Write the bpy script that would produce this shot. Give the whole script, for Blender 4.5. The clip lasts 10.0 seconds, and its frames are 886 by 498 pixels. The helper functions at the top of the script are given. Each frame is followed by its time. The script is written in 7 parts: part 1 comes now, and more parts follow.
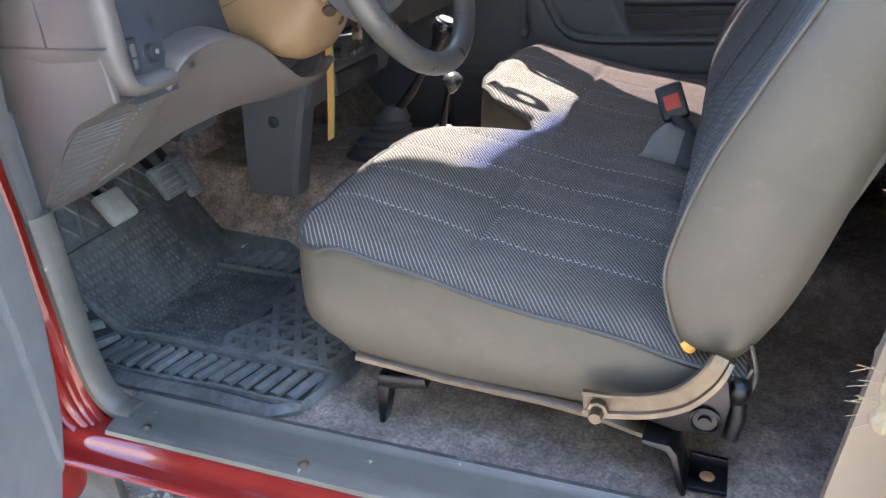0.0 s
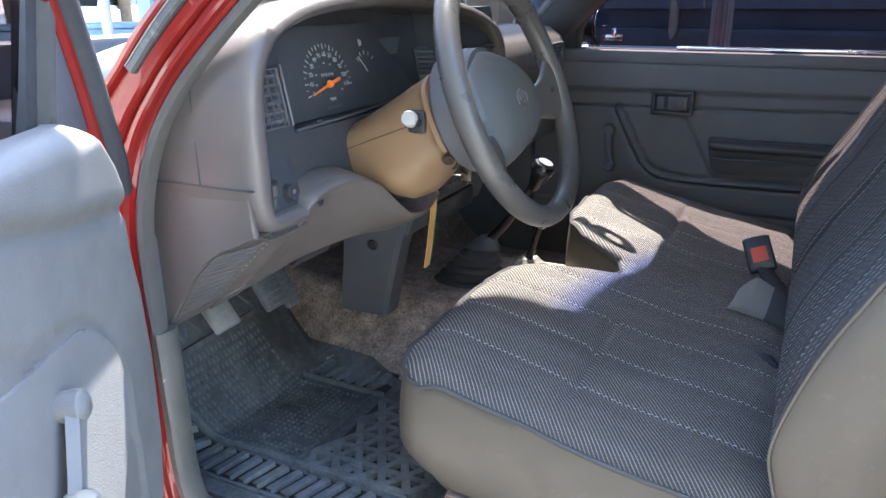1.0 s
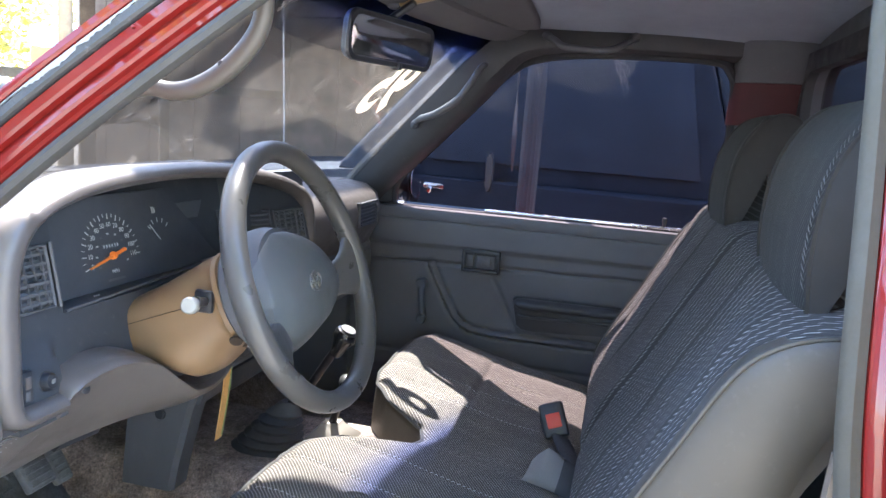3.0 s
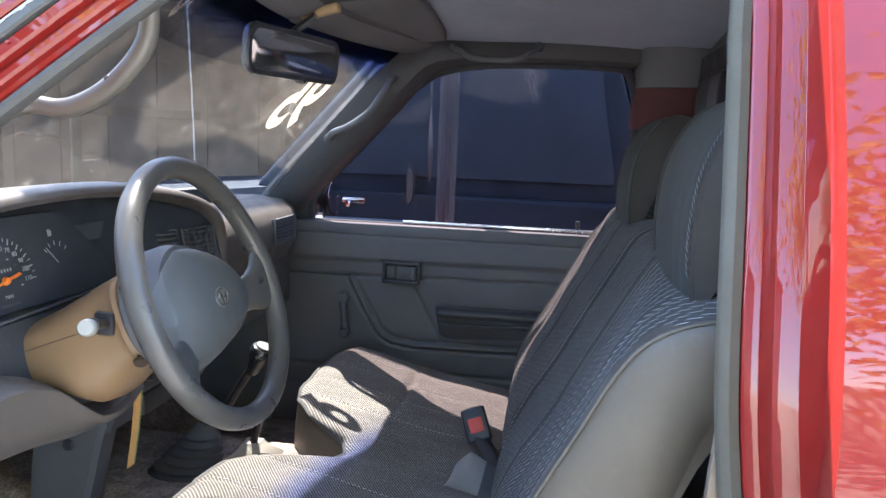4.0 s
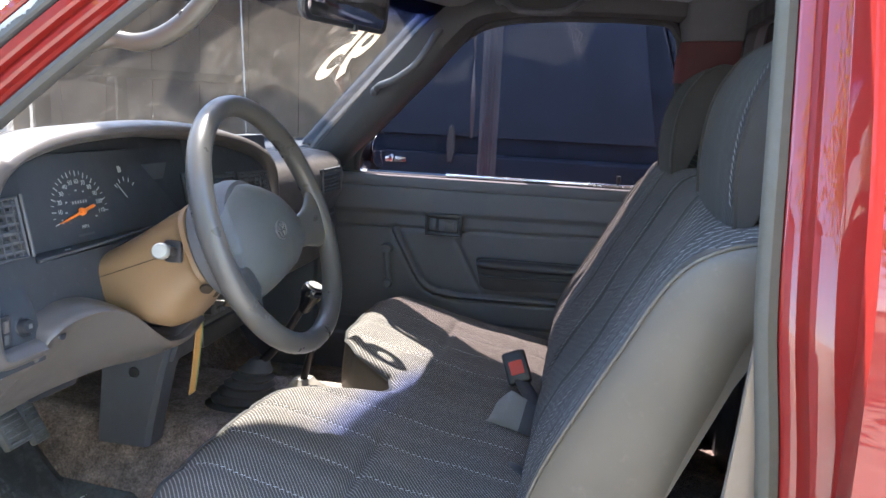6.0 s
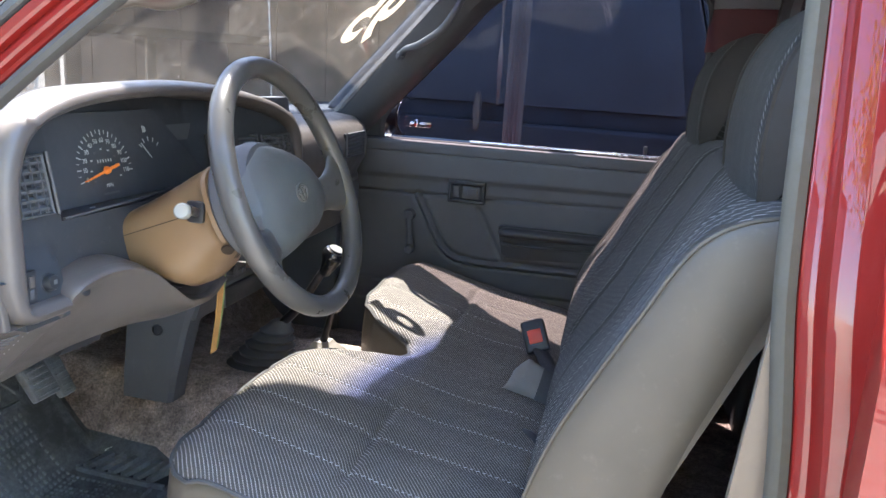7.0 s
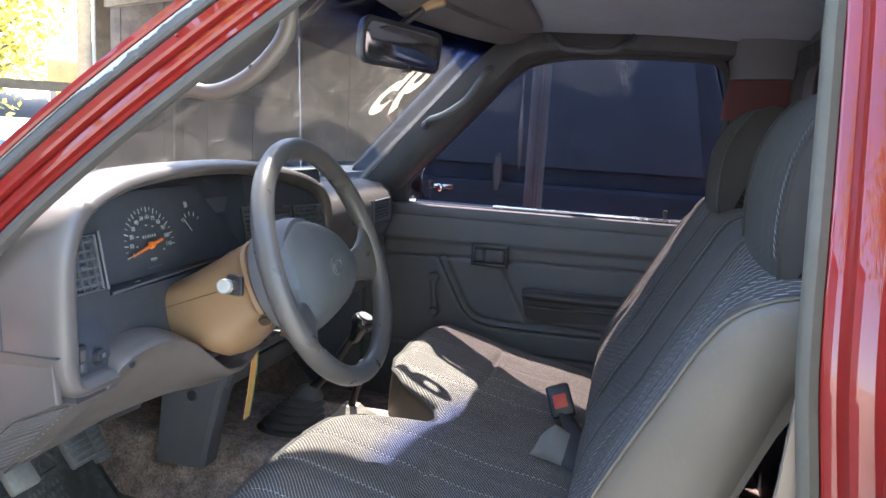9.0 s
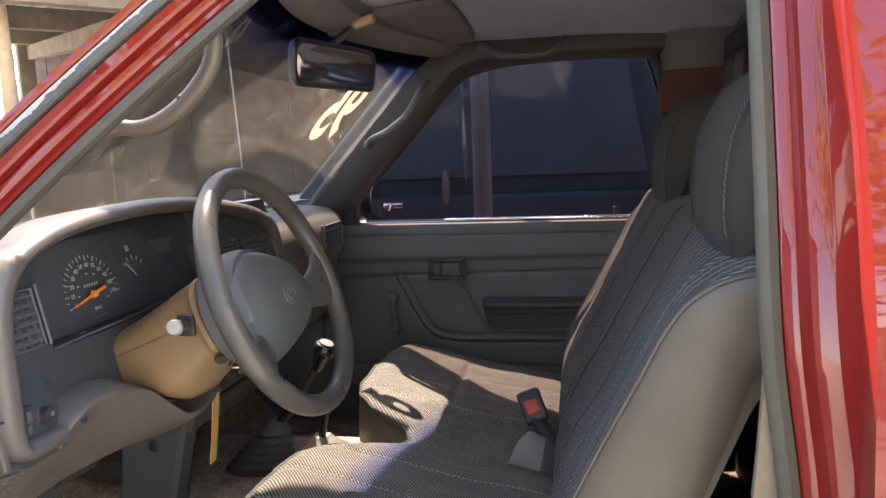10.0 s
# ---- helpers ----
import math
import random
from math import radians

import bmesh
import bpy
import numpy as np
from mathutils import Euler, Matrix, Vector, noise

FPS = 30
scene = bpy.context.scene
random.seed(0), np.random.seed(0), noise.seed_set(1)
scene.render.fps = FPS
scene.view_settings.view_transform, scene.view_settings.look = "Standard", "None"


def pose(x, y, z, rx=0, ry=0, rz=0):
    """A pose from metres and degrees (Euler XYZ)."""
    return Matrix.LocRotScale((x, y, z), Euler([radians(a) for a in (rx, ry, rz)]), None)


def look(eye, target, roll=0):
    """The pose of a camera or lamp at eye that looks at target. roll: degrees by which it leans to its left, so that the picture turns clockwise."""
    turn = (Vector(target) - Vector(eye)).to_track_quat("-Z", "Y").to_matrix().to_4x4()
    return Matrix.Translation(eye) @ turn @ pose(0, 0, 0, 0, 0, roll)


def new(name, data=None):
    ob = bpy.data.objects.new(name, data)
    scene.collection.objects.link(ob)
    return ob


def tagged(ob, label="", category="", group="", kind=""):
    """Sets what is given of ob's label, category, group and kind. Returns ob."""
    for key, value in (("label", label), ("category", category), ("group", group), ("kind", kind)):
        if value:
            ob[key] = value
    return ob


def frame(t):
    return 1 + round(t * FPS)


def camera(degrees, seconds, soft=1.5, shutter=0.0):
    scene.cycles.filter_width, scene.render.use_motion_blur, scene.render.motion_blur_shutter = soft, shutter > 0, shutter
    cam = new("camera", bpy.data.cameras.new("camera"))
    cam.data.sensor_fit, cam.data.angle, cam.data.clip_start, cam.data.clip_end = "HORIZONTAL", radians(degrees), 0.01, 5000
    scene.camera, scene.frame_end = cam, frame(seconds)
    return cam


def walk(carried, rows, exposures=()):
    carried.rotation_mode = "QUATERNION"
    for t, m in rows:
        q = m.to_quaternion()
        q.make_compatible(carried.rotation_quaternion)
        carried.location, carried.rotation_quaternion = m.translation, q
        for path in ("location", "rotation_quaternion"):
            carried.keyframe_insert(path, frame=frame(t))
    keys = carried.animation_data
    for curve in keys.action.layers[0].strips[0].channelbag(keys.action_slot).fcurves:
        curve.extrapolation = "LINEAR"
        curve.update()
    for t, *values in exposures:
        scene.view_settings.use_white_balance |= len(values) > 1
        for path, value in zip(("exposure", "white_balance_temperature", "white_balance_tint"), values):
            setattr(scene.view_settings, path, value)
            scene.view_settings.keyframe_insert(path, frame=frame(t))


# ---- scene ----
cam = camera(61.5, 10.0)
PATH = [
    (0, (0.422, -0.504, 1.242), (-0.254, 1.158, 0.359), -3.7),
    (0.5, (0.377, -0.547, 1.288), (-0.397, 1.135, 0.531), -1.9),
    (1, (0.363, -0.544, 1.321), (-0.462, 1.159, 0.672), -0.3),
    (1.5, (0.367, -0.521, 1.349), (-0.412, 1.238, 0.802), 0.9),
    (2, (0.368, -0.503, 1.373), (-0.304, 1.318, 0.893), 2.7),
    (2.5, (0.377, -0.502, 1.395), (-0.219, 1.365, 0.998), 3.8),
    (3, (0.409, -0.496, 1.411), (-0.047, 1.423, 1.079), 4.3),
    (4.5, (0.45, -0.505, 1.396), (0.188, 1.458, 1.117), 1.9),
    (5, (0.438, -0.523, 1.387), (0.133, 1.431, 1.09), 2.2),
    (5.5, (0.438, -0.538, 1.377), (0.105, 1.408, 1.059), 2.4),
    (6, (0.437, -0.553, 1.363), (0.069, 1.379, 0.998), 2.8),
    (7.5, (0.447, -0.547, 1.362), (0.009, 1.348, 0.893), 3.9),
    (8, (0.44, -0.544, 1.377), (0.0, 1.359, 0.944), 3.3),
    (8.5, (0.424, -0.595, 1.412), (-0.038, 1.318, 1.057), 3.1),
    (9, (0.435, -0.587, 1.396), (-0.052, 1.327, 1.078), 3.3),
    (9.5, (0.437, -0.589, 1.391), (-0.012, 1.343, 1.129), 1.1),
    (10, (0.436, -0.57, 1.386), (0.06, 1.375, 1.119), -2.3),
]
walk(cam, [(t, look(eye, target, roll)) for t, eye, target, roll in PATH], [(0.0, 4.02, 6150, 10), (1.0, 3.86, 5950, 9), (2.2, 4.02, 5850, 9), (3.0, 4.10, 5850, 9), (4.5, 3.92, 6000, 8), (7.5, 3.96, 6050, 9), (9.0, 3.88, 6050, 9), (9.6, 3.68, 6150, 10), (10.0, 3.56, 7400, 13)])

# ---- light ----
SUN_WAY = Vector((0.22, -0.43, -1.0)).normalized()
world = bpy.data.worlds.new("sky")
scene.world = world
world.use_nodes = True
wn = world.node_tree
sky = wn.nodes.new("ShaderNodeTexSky")
sky.sky_type = "NISHITA"
sky.sun_disc = False
sky.sun_elevation = math.asin(-SUN_WAY.z)
sky.sun_rotation = math.atan2(-SUN_WAY.x, -SUN_WAY.y)
wn.nodes["Background"].inputs["Strength"].default_value = 0.15
wn.links.new(sky.outputs["Color"], wn.nodes["Background"].inputs["Color"])
sun = new("sun", bpy.data.lights.new("sun", "SUN"))
sun.data.energy, sun.data.angle, sun.data.color = 5.0, radians(0.53), (1.0, 0.95, 0.87)
sun.rotation_mode = "QUATERNION"
sun.rotation_quaternion = SUN_WAY.to_track_quat("-Z", "Y")


# ---- materials ----
class Nodes:
    """A small builder for node materials."""

    def __init__(self, name):
        self.mat = bpy.data.materials.new(name)
        self.mat.use_nodes = True
        self.t = self.mat.node_tree
        self.p = self.t.nodes["Principled BSDF"]
        self.out = self.t.nodes["Material Output"]
        self.co = self.t.nodes.new("ShaderNodeTexCoord").outputs["Object"]

    def add(self, kind):
        return self.t.nodes.new(kind)

    def link(self, a, b):
        self.t.links.new(a, b)

    def math(self, op, a, b=None, c=None):
        n = self.add("ShaderNodeMath")
        n.operation = op
        for i, v in enumerate((a, b, c)):
            if v is None:
                continue
            if isinstance(v, (int, float)):
                n.inputs[i].default_value = v
            else:
                self.link(v, n.inputs[i])
        return n.outputs[0]

    def noise(self, scale, detail=4.0, rough=0.6, vector=None):
        n = self.add("ShaderNodeTexNoise")
        n.inputs["Scale"].default_value, n.inputs["Detail"].default_value, n.inputs["Roughness"].default_value = scale, detail, rough
        self.link(vector or self.co, n.inputs["Vector"])
        return n.outputs["Fac"]

    def voronoi(self, scale, vector=None):
        n = self.add("ShaderNodeTexVoronoi")
        n.inputs["Scale"].default_value = scale
        self.link(vector or self.co, n.inputs["Vector"])
        return n.outputs["Distance"]

    def stretch(self, x, y, z):
        n = self.add("ShaderNodeMapping")
        n.inputs["Scale"].default_value = (x, y, z)
        self.link(self.co, n.inputs["Vector"])
        return n.outputs["Vector"]

    def axes(self):
        n = self.add("ShaderNodeSeparateXYZ")
        self.link(self.co, n.inputs[0])
        return n.outputs

    def ramp(self, fac, *stops):
        n = self.add("ShaderNodeValToRGB")
        r = n.color_ramp
        while len(r.elements) < len(stops):
            r.elements.new(0.5)
        for e, (at, c) in zip(r.elements, stops):
            e.position = at
            e.color = (c, c, c, 1) if isinstance(c, (int, float)) else (*c, 1)
        self.link(fac, n.inputs[0])
        return n.outputs[0]

    def mix(self, fac, a, b, blend="MIX"):
        n = self.add("ShaderNodeMix")
        n.data_type, n.blend_type = "RGBA", blend
        for i, v in ((0, fac), (6, a), (7, b)):
            if isinstance(v, (int, float)):
                n.inputs[i].default_value = v
            elif isinstance(v, tuple):
                n.inputs[i].default_value = (*v, 1)
            else:
                self.link(v, n.inputs[i])
        return n.outputs[2]

    def bump(self, height, strength, distance=0.001):
        n = self.add("ShaderNodeBump")
        n.inputs["Strength"].default_value, n.inputs["Distance"].default_value = strength, distance
        self.link(height, n.inputs["Height"])
        self.link(n.outputs[0], self.p.inputs["Normal"])

    def set(self, **values):
        for k, v in values.items():
            s = self.p.inputs[k.replace("_", " ")]
            if isinstance(v, (int, float)):
                s.default_value = v
            elif isinstance(v, tuple):
                s.default_value = (*v, 1)
            else:
                self.link(v, s)
        return self


def plastic(name, colour, rough=0.5, grain=900, depth=0.15, dirt=0.25, dust=(0.35, 0.32, 0.28)):
    """Moulded plastic: fine leather grain, slow colour drift, a little dust."""
    m = Nodes(name)
    slow = m.noise(6, 5)
    c = m.mix(m.ramp(slow, (0.3, 0.0), (0.75, 1.0)), tuple(0.88 * v for v in colour), tuple(min(1, 1.1 * v) for v in colour))
    specks = m.ramp(m.noise(60, 8, 0.7), (0.58, 0.0), (0.78, dirt))
    m.set(Base_Color=m.mix(specks, c, dust), Roughness=m.ramp(m.noise(25, 5), (0.3, rough - 0.07), (0.7, rough + 0.1)))
    m.bump(m.voronoi(grain), depth, 0.0006)
    return m.mat


def cloth(name, base, thread, along, across, slant, least, row_gap=0.052, gap=0.72, turned=False, sharp=(0.0, 0.95), pitch=0.0060):
    """Woven seat cloth: fine slanted light threads in soft rows. along and across: the weights of x, y, z in the two directions."""
    m = Nodes(name)
    x, y, z = m.axes()
    def combine(w):
        return m.math("ADD", m.math("ADD", m.math("MULTIPLY", x, w[0]), m.math("MULTIPLY", y, w[1])), m.math("MULTIPLY", z, w[2]))
    u, v = combine(along), combine(across)
    wob = m.math("MULTIPLY", m.math("SUBTRACT", m.noise(14, 2), 0.5), 0.005)
    diag = m.math("ADD", m.math("ADD", u, m.math("MULTIPLY", v, slant)), wob)
    line = m.math("SINE", m.math("MULTIPLY", diag, 2 * math.pi / pitch))
    thin = m.ramp(line, (0.45, 0.0), (0.97, 1.0))
    pick = m.math("SINE", m.math("MULTIPLY", m.math("SUBTRACT", v, m.math("MULTIPLY", u, 0.4)), 2 * math.pi / 0.004))
    dash = m.ramp(pick, (0.0, gap), (0.6, 1.0))
    row = m.math("SINE", m.math("MULTIPLY", u if turned else v, 2 * math.pi / row_gap))
    rows = m.ramp(row, (sharp[0], least), (sharp[1], 1.0))
    fac = m.math("MULTIPLY", m.math("MULTIPLY", thin, dash), rows)
    slow = m.ramp(m.noise(5, 4), (0.3, 0.75), (0.7, 1.1))
    c = m.mix(fac, base, thread)
    c = m.mix(1.0, c, slow, "MULTIPLY")
    fuzz = m.ramp(m.noise(700, 3), (0.4, 0.8), (0.7, 1.15))
    m.set(Base_Color=m.mix(1.0, c, fuzz, "MULTIPLY"), Roughness=0.95, Sheen_Weight=0.03, Specular_IOR_Level=0.2)
    m.bump(m.math("ADD", fac, m.math("MULTIPLY", m.noise(700, 2), 0.5)), 0.5, 0.0008)
    return m.mat


def carpet(name, dark, light):
    """Short worn pile: tufts, trodden patches and crumbs of dirt."""
    m = Nodes(name)
    tuft = m.noise(210, 6, 0.85)
    slow = m.noise(7, 7, 0.7)
    c = m.mix(m.ramp(slow, (0.32, 0.0), (0.66, 1.0)), dark, light)
    c = m.mix(1.0, c, m.ramp(m.noise(34, 7, 0.75), (0.34, 0.50), (0.66, 1.40)), "MULTIPLY")
    c = m.mix(1.0, c, m.ramp(tuft, (0.34, 0.28), (0.68, 1.65)), "MULTIPLY")
    m.set(Base_Color=m.mix(m.ramp(m.noise(120, 4, 0.6), (0.68, 0.0), (0.74, 0.25)), c, (0.42, 0.38, 0.32)), Roughness=0.97, Sheen_Weight=0.1)
    m.bump(m.math("ADD", tuft, m.math("MULTIPLY", m.noise(60, 4), 0.9)), 1.0, 0.007)
    return m.mat


def paint(name, colour, dusty=0.15, rough=0.22):
    """Old car paint under clear coat, with dust and fine runs."""
    m = Nodes(name)
    slow = m.ramp(m.noise(4, 6), (0.3, 0.0), (0.7, 1.0))
    c = m.mix(slow, tuple(0.85 * v for v in colour), tuple(1.1 * v for v in colour))
    dirt = m.ramp(m.noise(30, 9, 0.7), (0.52, 0.0), (0.8, dusty))
    m.set(Base_Color=m.mix(dirt, c, (0.32, 0.24, 0.2)), Specular_IOR_Level=0.06, Roughness=m.ramp(m.noise(18, 6), (0.3, rough + 0.2), (0.75, rough + 0.4)), Coat_Weight=0.85, Coat_Roughness=0.025)
    m.bump(m.noise(14, 2), 0.06, 0.002)
    return m.mat


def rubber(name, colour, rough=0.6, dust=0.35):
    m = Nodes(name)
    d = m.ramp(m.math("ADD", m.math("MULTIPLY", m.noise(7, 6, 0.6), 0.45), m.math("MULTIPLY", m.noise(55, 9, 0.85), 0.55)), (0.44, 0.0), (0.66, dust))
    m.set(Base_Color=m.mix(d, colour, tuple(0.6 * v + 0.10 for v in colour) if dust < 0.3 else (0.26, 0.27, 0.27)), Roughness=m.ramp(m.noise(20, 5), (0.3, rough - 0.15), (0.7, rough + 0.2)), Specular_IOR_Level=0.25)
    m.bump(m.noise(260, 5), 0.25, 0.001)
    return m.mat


def metal(name, colour, rough=0.3, rust=0.0):
    m = Nodes(name)
    r = m.ramp(m.noise(45, 8, 0.7), (0.45, 0.0), (0.7, rust))
    m.set(Base_Color=m.mix(r, colour, (0.09, 0.05, 0.03)), Metallic=m.ramp(r, (0.0, 1.0), (1.0, 0.1)), Roughness=m.ramp(m.noise(30, 5), (0.3, rough - 0.08), (0.7, rough + 0.2)))
    m.bump(m.noise(160, 4), 0.12, 0.001)
    return m.mat


def plain(name, colour, rough=0.6, grain=120, depth=0.2, spread=0.2):
    m = Nodes(name)
    c = m.mix(m.ramp(m.noise(7, 7, 0.65), (0.3, 0.0), (0.72, 1.0)), tuple((1 - spread) * v for v in colour), tuple(min(1, (1 + spread) * v) for v in colour))
    fine = m.ramp(m.noise(grain, 5), (0.3, 0.9), (0.7, 1.08))
    m.set(Base_Color=m.mix(1.0, c, fine, "MULTIPLY"), Roughness=rough)
    m.bump(m.noise(grain, 5), depth, 0.002)
    return m.mat


def glass(name, tint, dust, dust_colour=(0.5, 0.47, 0.43), gloss=1.0, scratched=False):
    """Thin glass: tinted see-through, Fresnel gloss, dust that scatters light."""
    m = Nodes(name)
    m.t.nodes.remove(m.p)
    tr = m.add("ShaderNodeBsdfTransparent")
    tr.inputs[0].default_value = (*tint, 1)
    gl = m.add("ShaderNodeBsdfGlossy")
    gl.inputs["Roughness"].default_value = 0.015
    gl.inputs["Color"].default_value = (gloss, gloss, gloss, 1)
    lw = m.add("ShaderNodeLayerWeight")
    lw.inputs["Blend"].default_value = 0.5
    shine = m.math("ADD", m.math("MULTIPLY", m.math("POWER", lw.outputs["Facing"], 5.0), 0.96), 0.04)
    a = m.add("ShaderNodeMixShader")
    m.link(shine, a.inputs[0])
    m.link(tr.outputs[0], a.inputs[1])
    m.link(gl.outputs[0], a.inputs[2])
    last = a.outputs[0]
    if dust:
        tl = m.add("ShaderNodeBsdfTranslucent")
        df = m.add("ShaderNodeBsdfDiffuse")
        for n in (tl, df):
            n.inputs[0].default_value = (*dust_colour, 1)
        both = m.add("ShaderNodeMixShader")
        m.link(tl.outputs[0], both.inputs[1])
        m.link(df.outputs[0], both.inputs[2])
        smear = m.math("MULTIPLY", m.noise(5, 7, 0.65), m.ramp(m.noise(45, 9, 0.75), (0.3, 0.3), (0.75, 1.8)))
        fac = m.ramp(smear, (0.22, 0.4 * dust), (0.68, 1.8 * dust))
        if scratched:
            for sx, sy, sz, seed in ((60, 3, 14, 0.0), (8, 42, 4, 3.1), (34, 20, 3, 7.7)):
                n = m.add("ShaderNodeMapping")
                n.inputs["Scale"].default_value, n.inputs["Rotation"].default_value = (sx, sy, sz), (seed, 0.4 * seed, 0.2)
                m.link(m.co, n.inputs["Vector"])
                line = m.ramp(m.noise(1.6, 2, 0.5, n.outputs["Vector"]), (0.690, 0.0), (0.735, 0.14))
                fac = m.math("ADD", fac, m.math("MULTIPLY", line, m.ramp(m.noise(4 + seed, 4), (0.40, 0.0), (0.65, 1.0))))
            specks = m.ramp(m.voronoi(75), (0.06, 0.45), (0.10, 0.0))
            fac = m.math("ADD", fac, m.math("MULTIPLY", specks, m.ramp(m.noise(9, 3), (0.52, 0.0), (0.62, 1.0))))
        b = m.add("ShaderNodeMixShader")
        m.link(fac, b.inputs[0])
        m.link(last, b.inputs[1])
        m.link(both.outputs[0], b.inputs[2])
        last = b.outputs[0]
    m.link(last, m.out.inputs[0])
    return m.mat


VINYL = plastic("taupe_vinyl", (0.072, 0.061, 0.046), 0.50, 1400, 0.10, 0.08)
CLOTH = cloth("seat_cloth", (0.086, 0.076, 0.066), (0.39, 0.355, 0.315), (1, 0, 0), (0, 1, 0), 0.75, 0.8)
CLOTH_BACK = cloth("back_cloth", (0.050, 0.045, 0.041), (0.42, 0.40, 0.37), (0, 1, 0), (0.45, 0, 0.9), 0.72, 0.04, 0.0195, 0.95, True, (0.20, 0.58), 0.0076)
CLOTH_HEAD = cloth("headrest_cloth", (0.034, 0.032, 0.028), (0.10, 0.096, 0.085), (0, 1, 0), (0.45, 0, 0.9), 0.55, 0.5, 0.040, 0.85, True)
DASH = plastic("dash_plastic", (0.100, 0.087, 0.080), 0.37, 1600, 0.08, 0.10)
PILLAR_TRIM = plastic("pillar_trim", (0.042, 0.041, 0.043), 0.55, 1200, 0.15, 0.1)
FASCIA = plastic("fascia_plastic", (0.042, 0.046, 0.053), 0.5, 1600, 0.08, 0.12)
TRIM_DARK = plastic("dark_trim", (0.088, 0.090, 0.098), 0.55, 1200, 0.15, 0.1)
DOOR_TRIM = plastic("door_trim", (0.102, 0.098, 0.101), 0.55, 1300, 0.15, 0.08)
DOOR_GREY = plastic("door_grey", (0.158, 0.155, 0.150), 0.5, 650, 0.45, 0.08)
HEADLINER = plain("headliner", (0.300, 0.325, 0.385), 0.9, 500, 0.4, 0.1)
BLACK = plastic("black_plastic", (0.028, 0.029, 0.033), 0.35, 1500, 0.06, 0.1)
COLUMN = plastic("tan_plastic", (0.215, 0.138, 0.074), 0.40, 1500, 0.06, 0.08)
WHEEL_GREY = plastic("wheel_grey", (0.098, 0.096, 0.092), 0.38, 1500, 0.06, 0.03)
CARPET = carpet("carpet", (0.185, 0.142, 0.122), (0.49, 0.385, 0.325))
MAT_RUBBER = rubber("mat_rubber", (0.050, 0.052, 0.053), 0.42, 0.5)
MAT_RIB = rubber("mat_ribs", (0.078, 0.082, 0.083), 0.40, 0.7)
# Darker copy of the mat rubber that paints shade between its ribs
MAT_SHADE = rubber("mat_shade_dark", (0.017, 0.018, 0.019), 0.6, 0.1)
PEDAL_RUBBER = rubber("pedal_rubber", (0.11, 0.11, 0.11), 0.5, 0.6)
BOOT_RUBBER = rubber("boot_rubber", (0.052, 0.052, 0.055), 0.55, 0.15)
SEAL = rubber("seal_rubber", (0.078, 0.073, 0.066), 0.75, 0.2)
REAR_SEAL = rubber("rear_seal_rubber", (0.076, 0.068, 0.050), 0.75, 0.2)
SEAL_DARK = rubber("dark_seal", (0.040, 0.040, 0.042), 0.6, 0.2)
RED = paint("red_paint", (0.175, 0.012, 0.009), 0.03, 0.14)
def scuffed(name, colour):
    """Trodden plastic: long faint scratches along it and a few pale rubbed spots."""
    m = Nodes(name)
    c = m.mix(m.ramp(m.noise(9, 6, 0.65), (0.3, 0.0), (0.7, 1.0)), tuple(0.8 * v for v in colour), tuple(1.2 * v for v in colour))
    scratch = m.ramp(m.noise(3, 8, 0.75, m.stretch(3, 90, 30)), (0.56, 0.0), (0.74, 0.35))
    c = m.mix(scratch, c, (0.30, 0.25, 0.19))
    spots = m.math("MULTIPLY", m.ramp(m.noise(16, 5, 0.7), (0.62, 0.0), (0.68, 1.0)), m.ramp(m.noise(140, 4, 0.7), (0.45, 0.0), (0.60, 0.8)))
    m.set(Base_Color=m.mix(spots, c, (0.60, 0.62, 0.58)), Roughness=m.ramp(m.noise(25, 6), (0.3, 0.34), (0.7, 0.6)))
    m.bump(m.math("ADD", m.voronoi(1300), m.noise(30, 5)), 0.12, 0.0008)
    return m.mat


SCUFF = scuffed("scuff_plate", (0.084, 0.082, 0.073))
STEEL = metal("worn_steel", (0.15, 0.125, 0.095), 0.36, 1.0)
BLACK_STEEL = metal("black_steel", (0.035, 0.035, 0.04), 0.35, 0.2)
CHROME = metal("chrome", (0.8, 0.8, 0.82), 0.12)
WINDSHIELD = glass("windshield_glass", (0.62, 0.61, 0.60), 0.019, (0.50, 0.44, 0.38), 0.15, True)
TINTED = glass("tinted_glass", (0.425, 0.388, 0.392), 0.0, gloss=0.10)
DIAL_PRINT = plain("dial_print", (0.38, 0.39, 0.385), 0.6, 300, 0.0, 0.05)
MIRROR = metal("mirror_silver", (0.85, 0.86, 0.88), 0.03)
WHITE_PRINT = plain("white_print", (0.78, 0.78, 0.76), 0.6, 300, 0.0, 0.05)
ORANGE = plain("orange_needle", (0.85, 0.22, 0.03), 0.5, 300, 0.0, 0.05)
RED_BUTTON = plastic("red_button", (0.62, 0.06, 0.03), 0.4, 1500, 0.03, 0.05)
YELLOW = plain("yellow_card", (0.72, 0.40, 0.14), 0.6, 200, 0.1, 0.1)


def thin_film(name, colour, part_through):
    """A thin sheet that lets part of the light through it: painted film, leaves."""
    m = Nodes(name)
    m.set(Base_Color=colour, Roughness=0.6)
    tl = m.add("ShaderNodeBsdfTranslucent")
    if isinstance(colour, tuple):
        tl.inputs[0].default_value = (*colour, 1)
    both = m.add("ShaderNodeMixShader")
    both.inputs[0].default_value = part_through
    m.link(m.p.outputs[0], both.inputs[1])
    m.link(tl.outputs[0], both.inputs[2])
    m.link(both.outputs[0], m.out.inputs[0])
    return m.mat


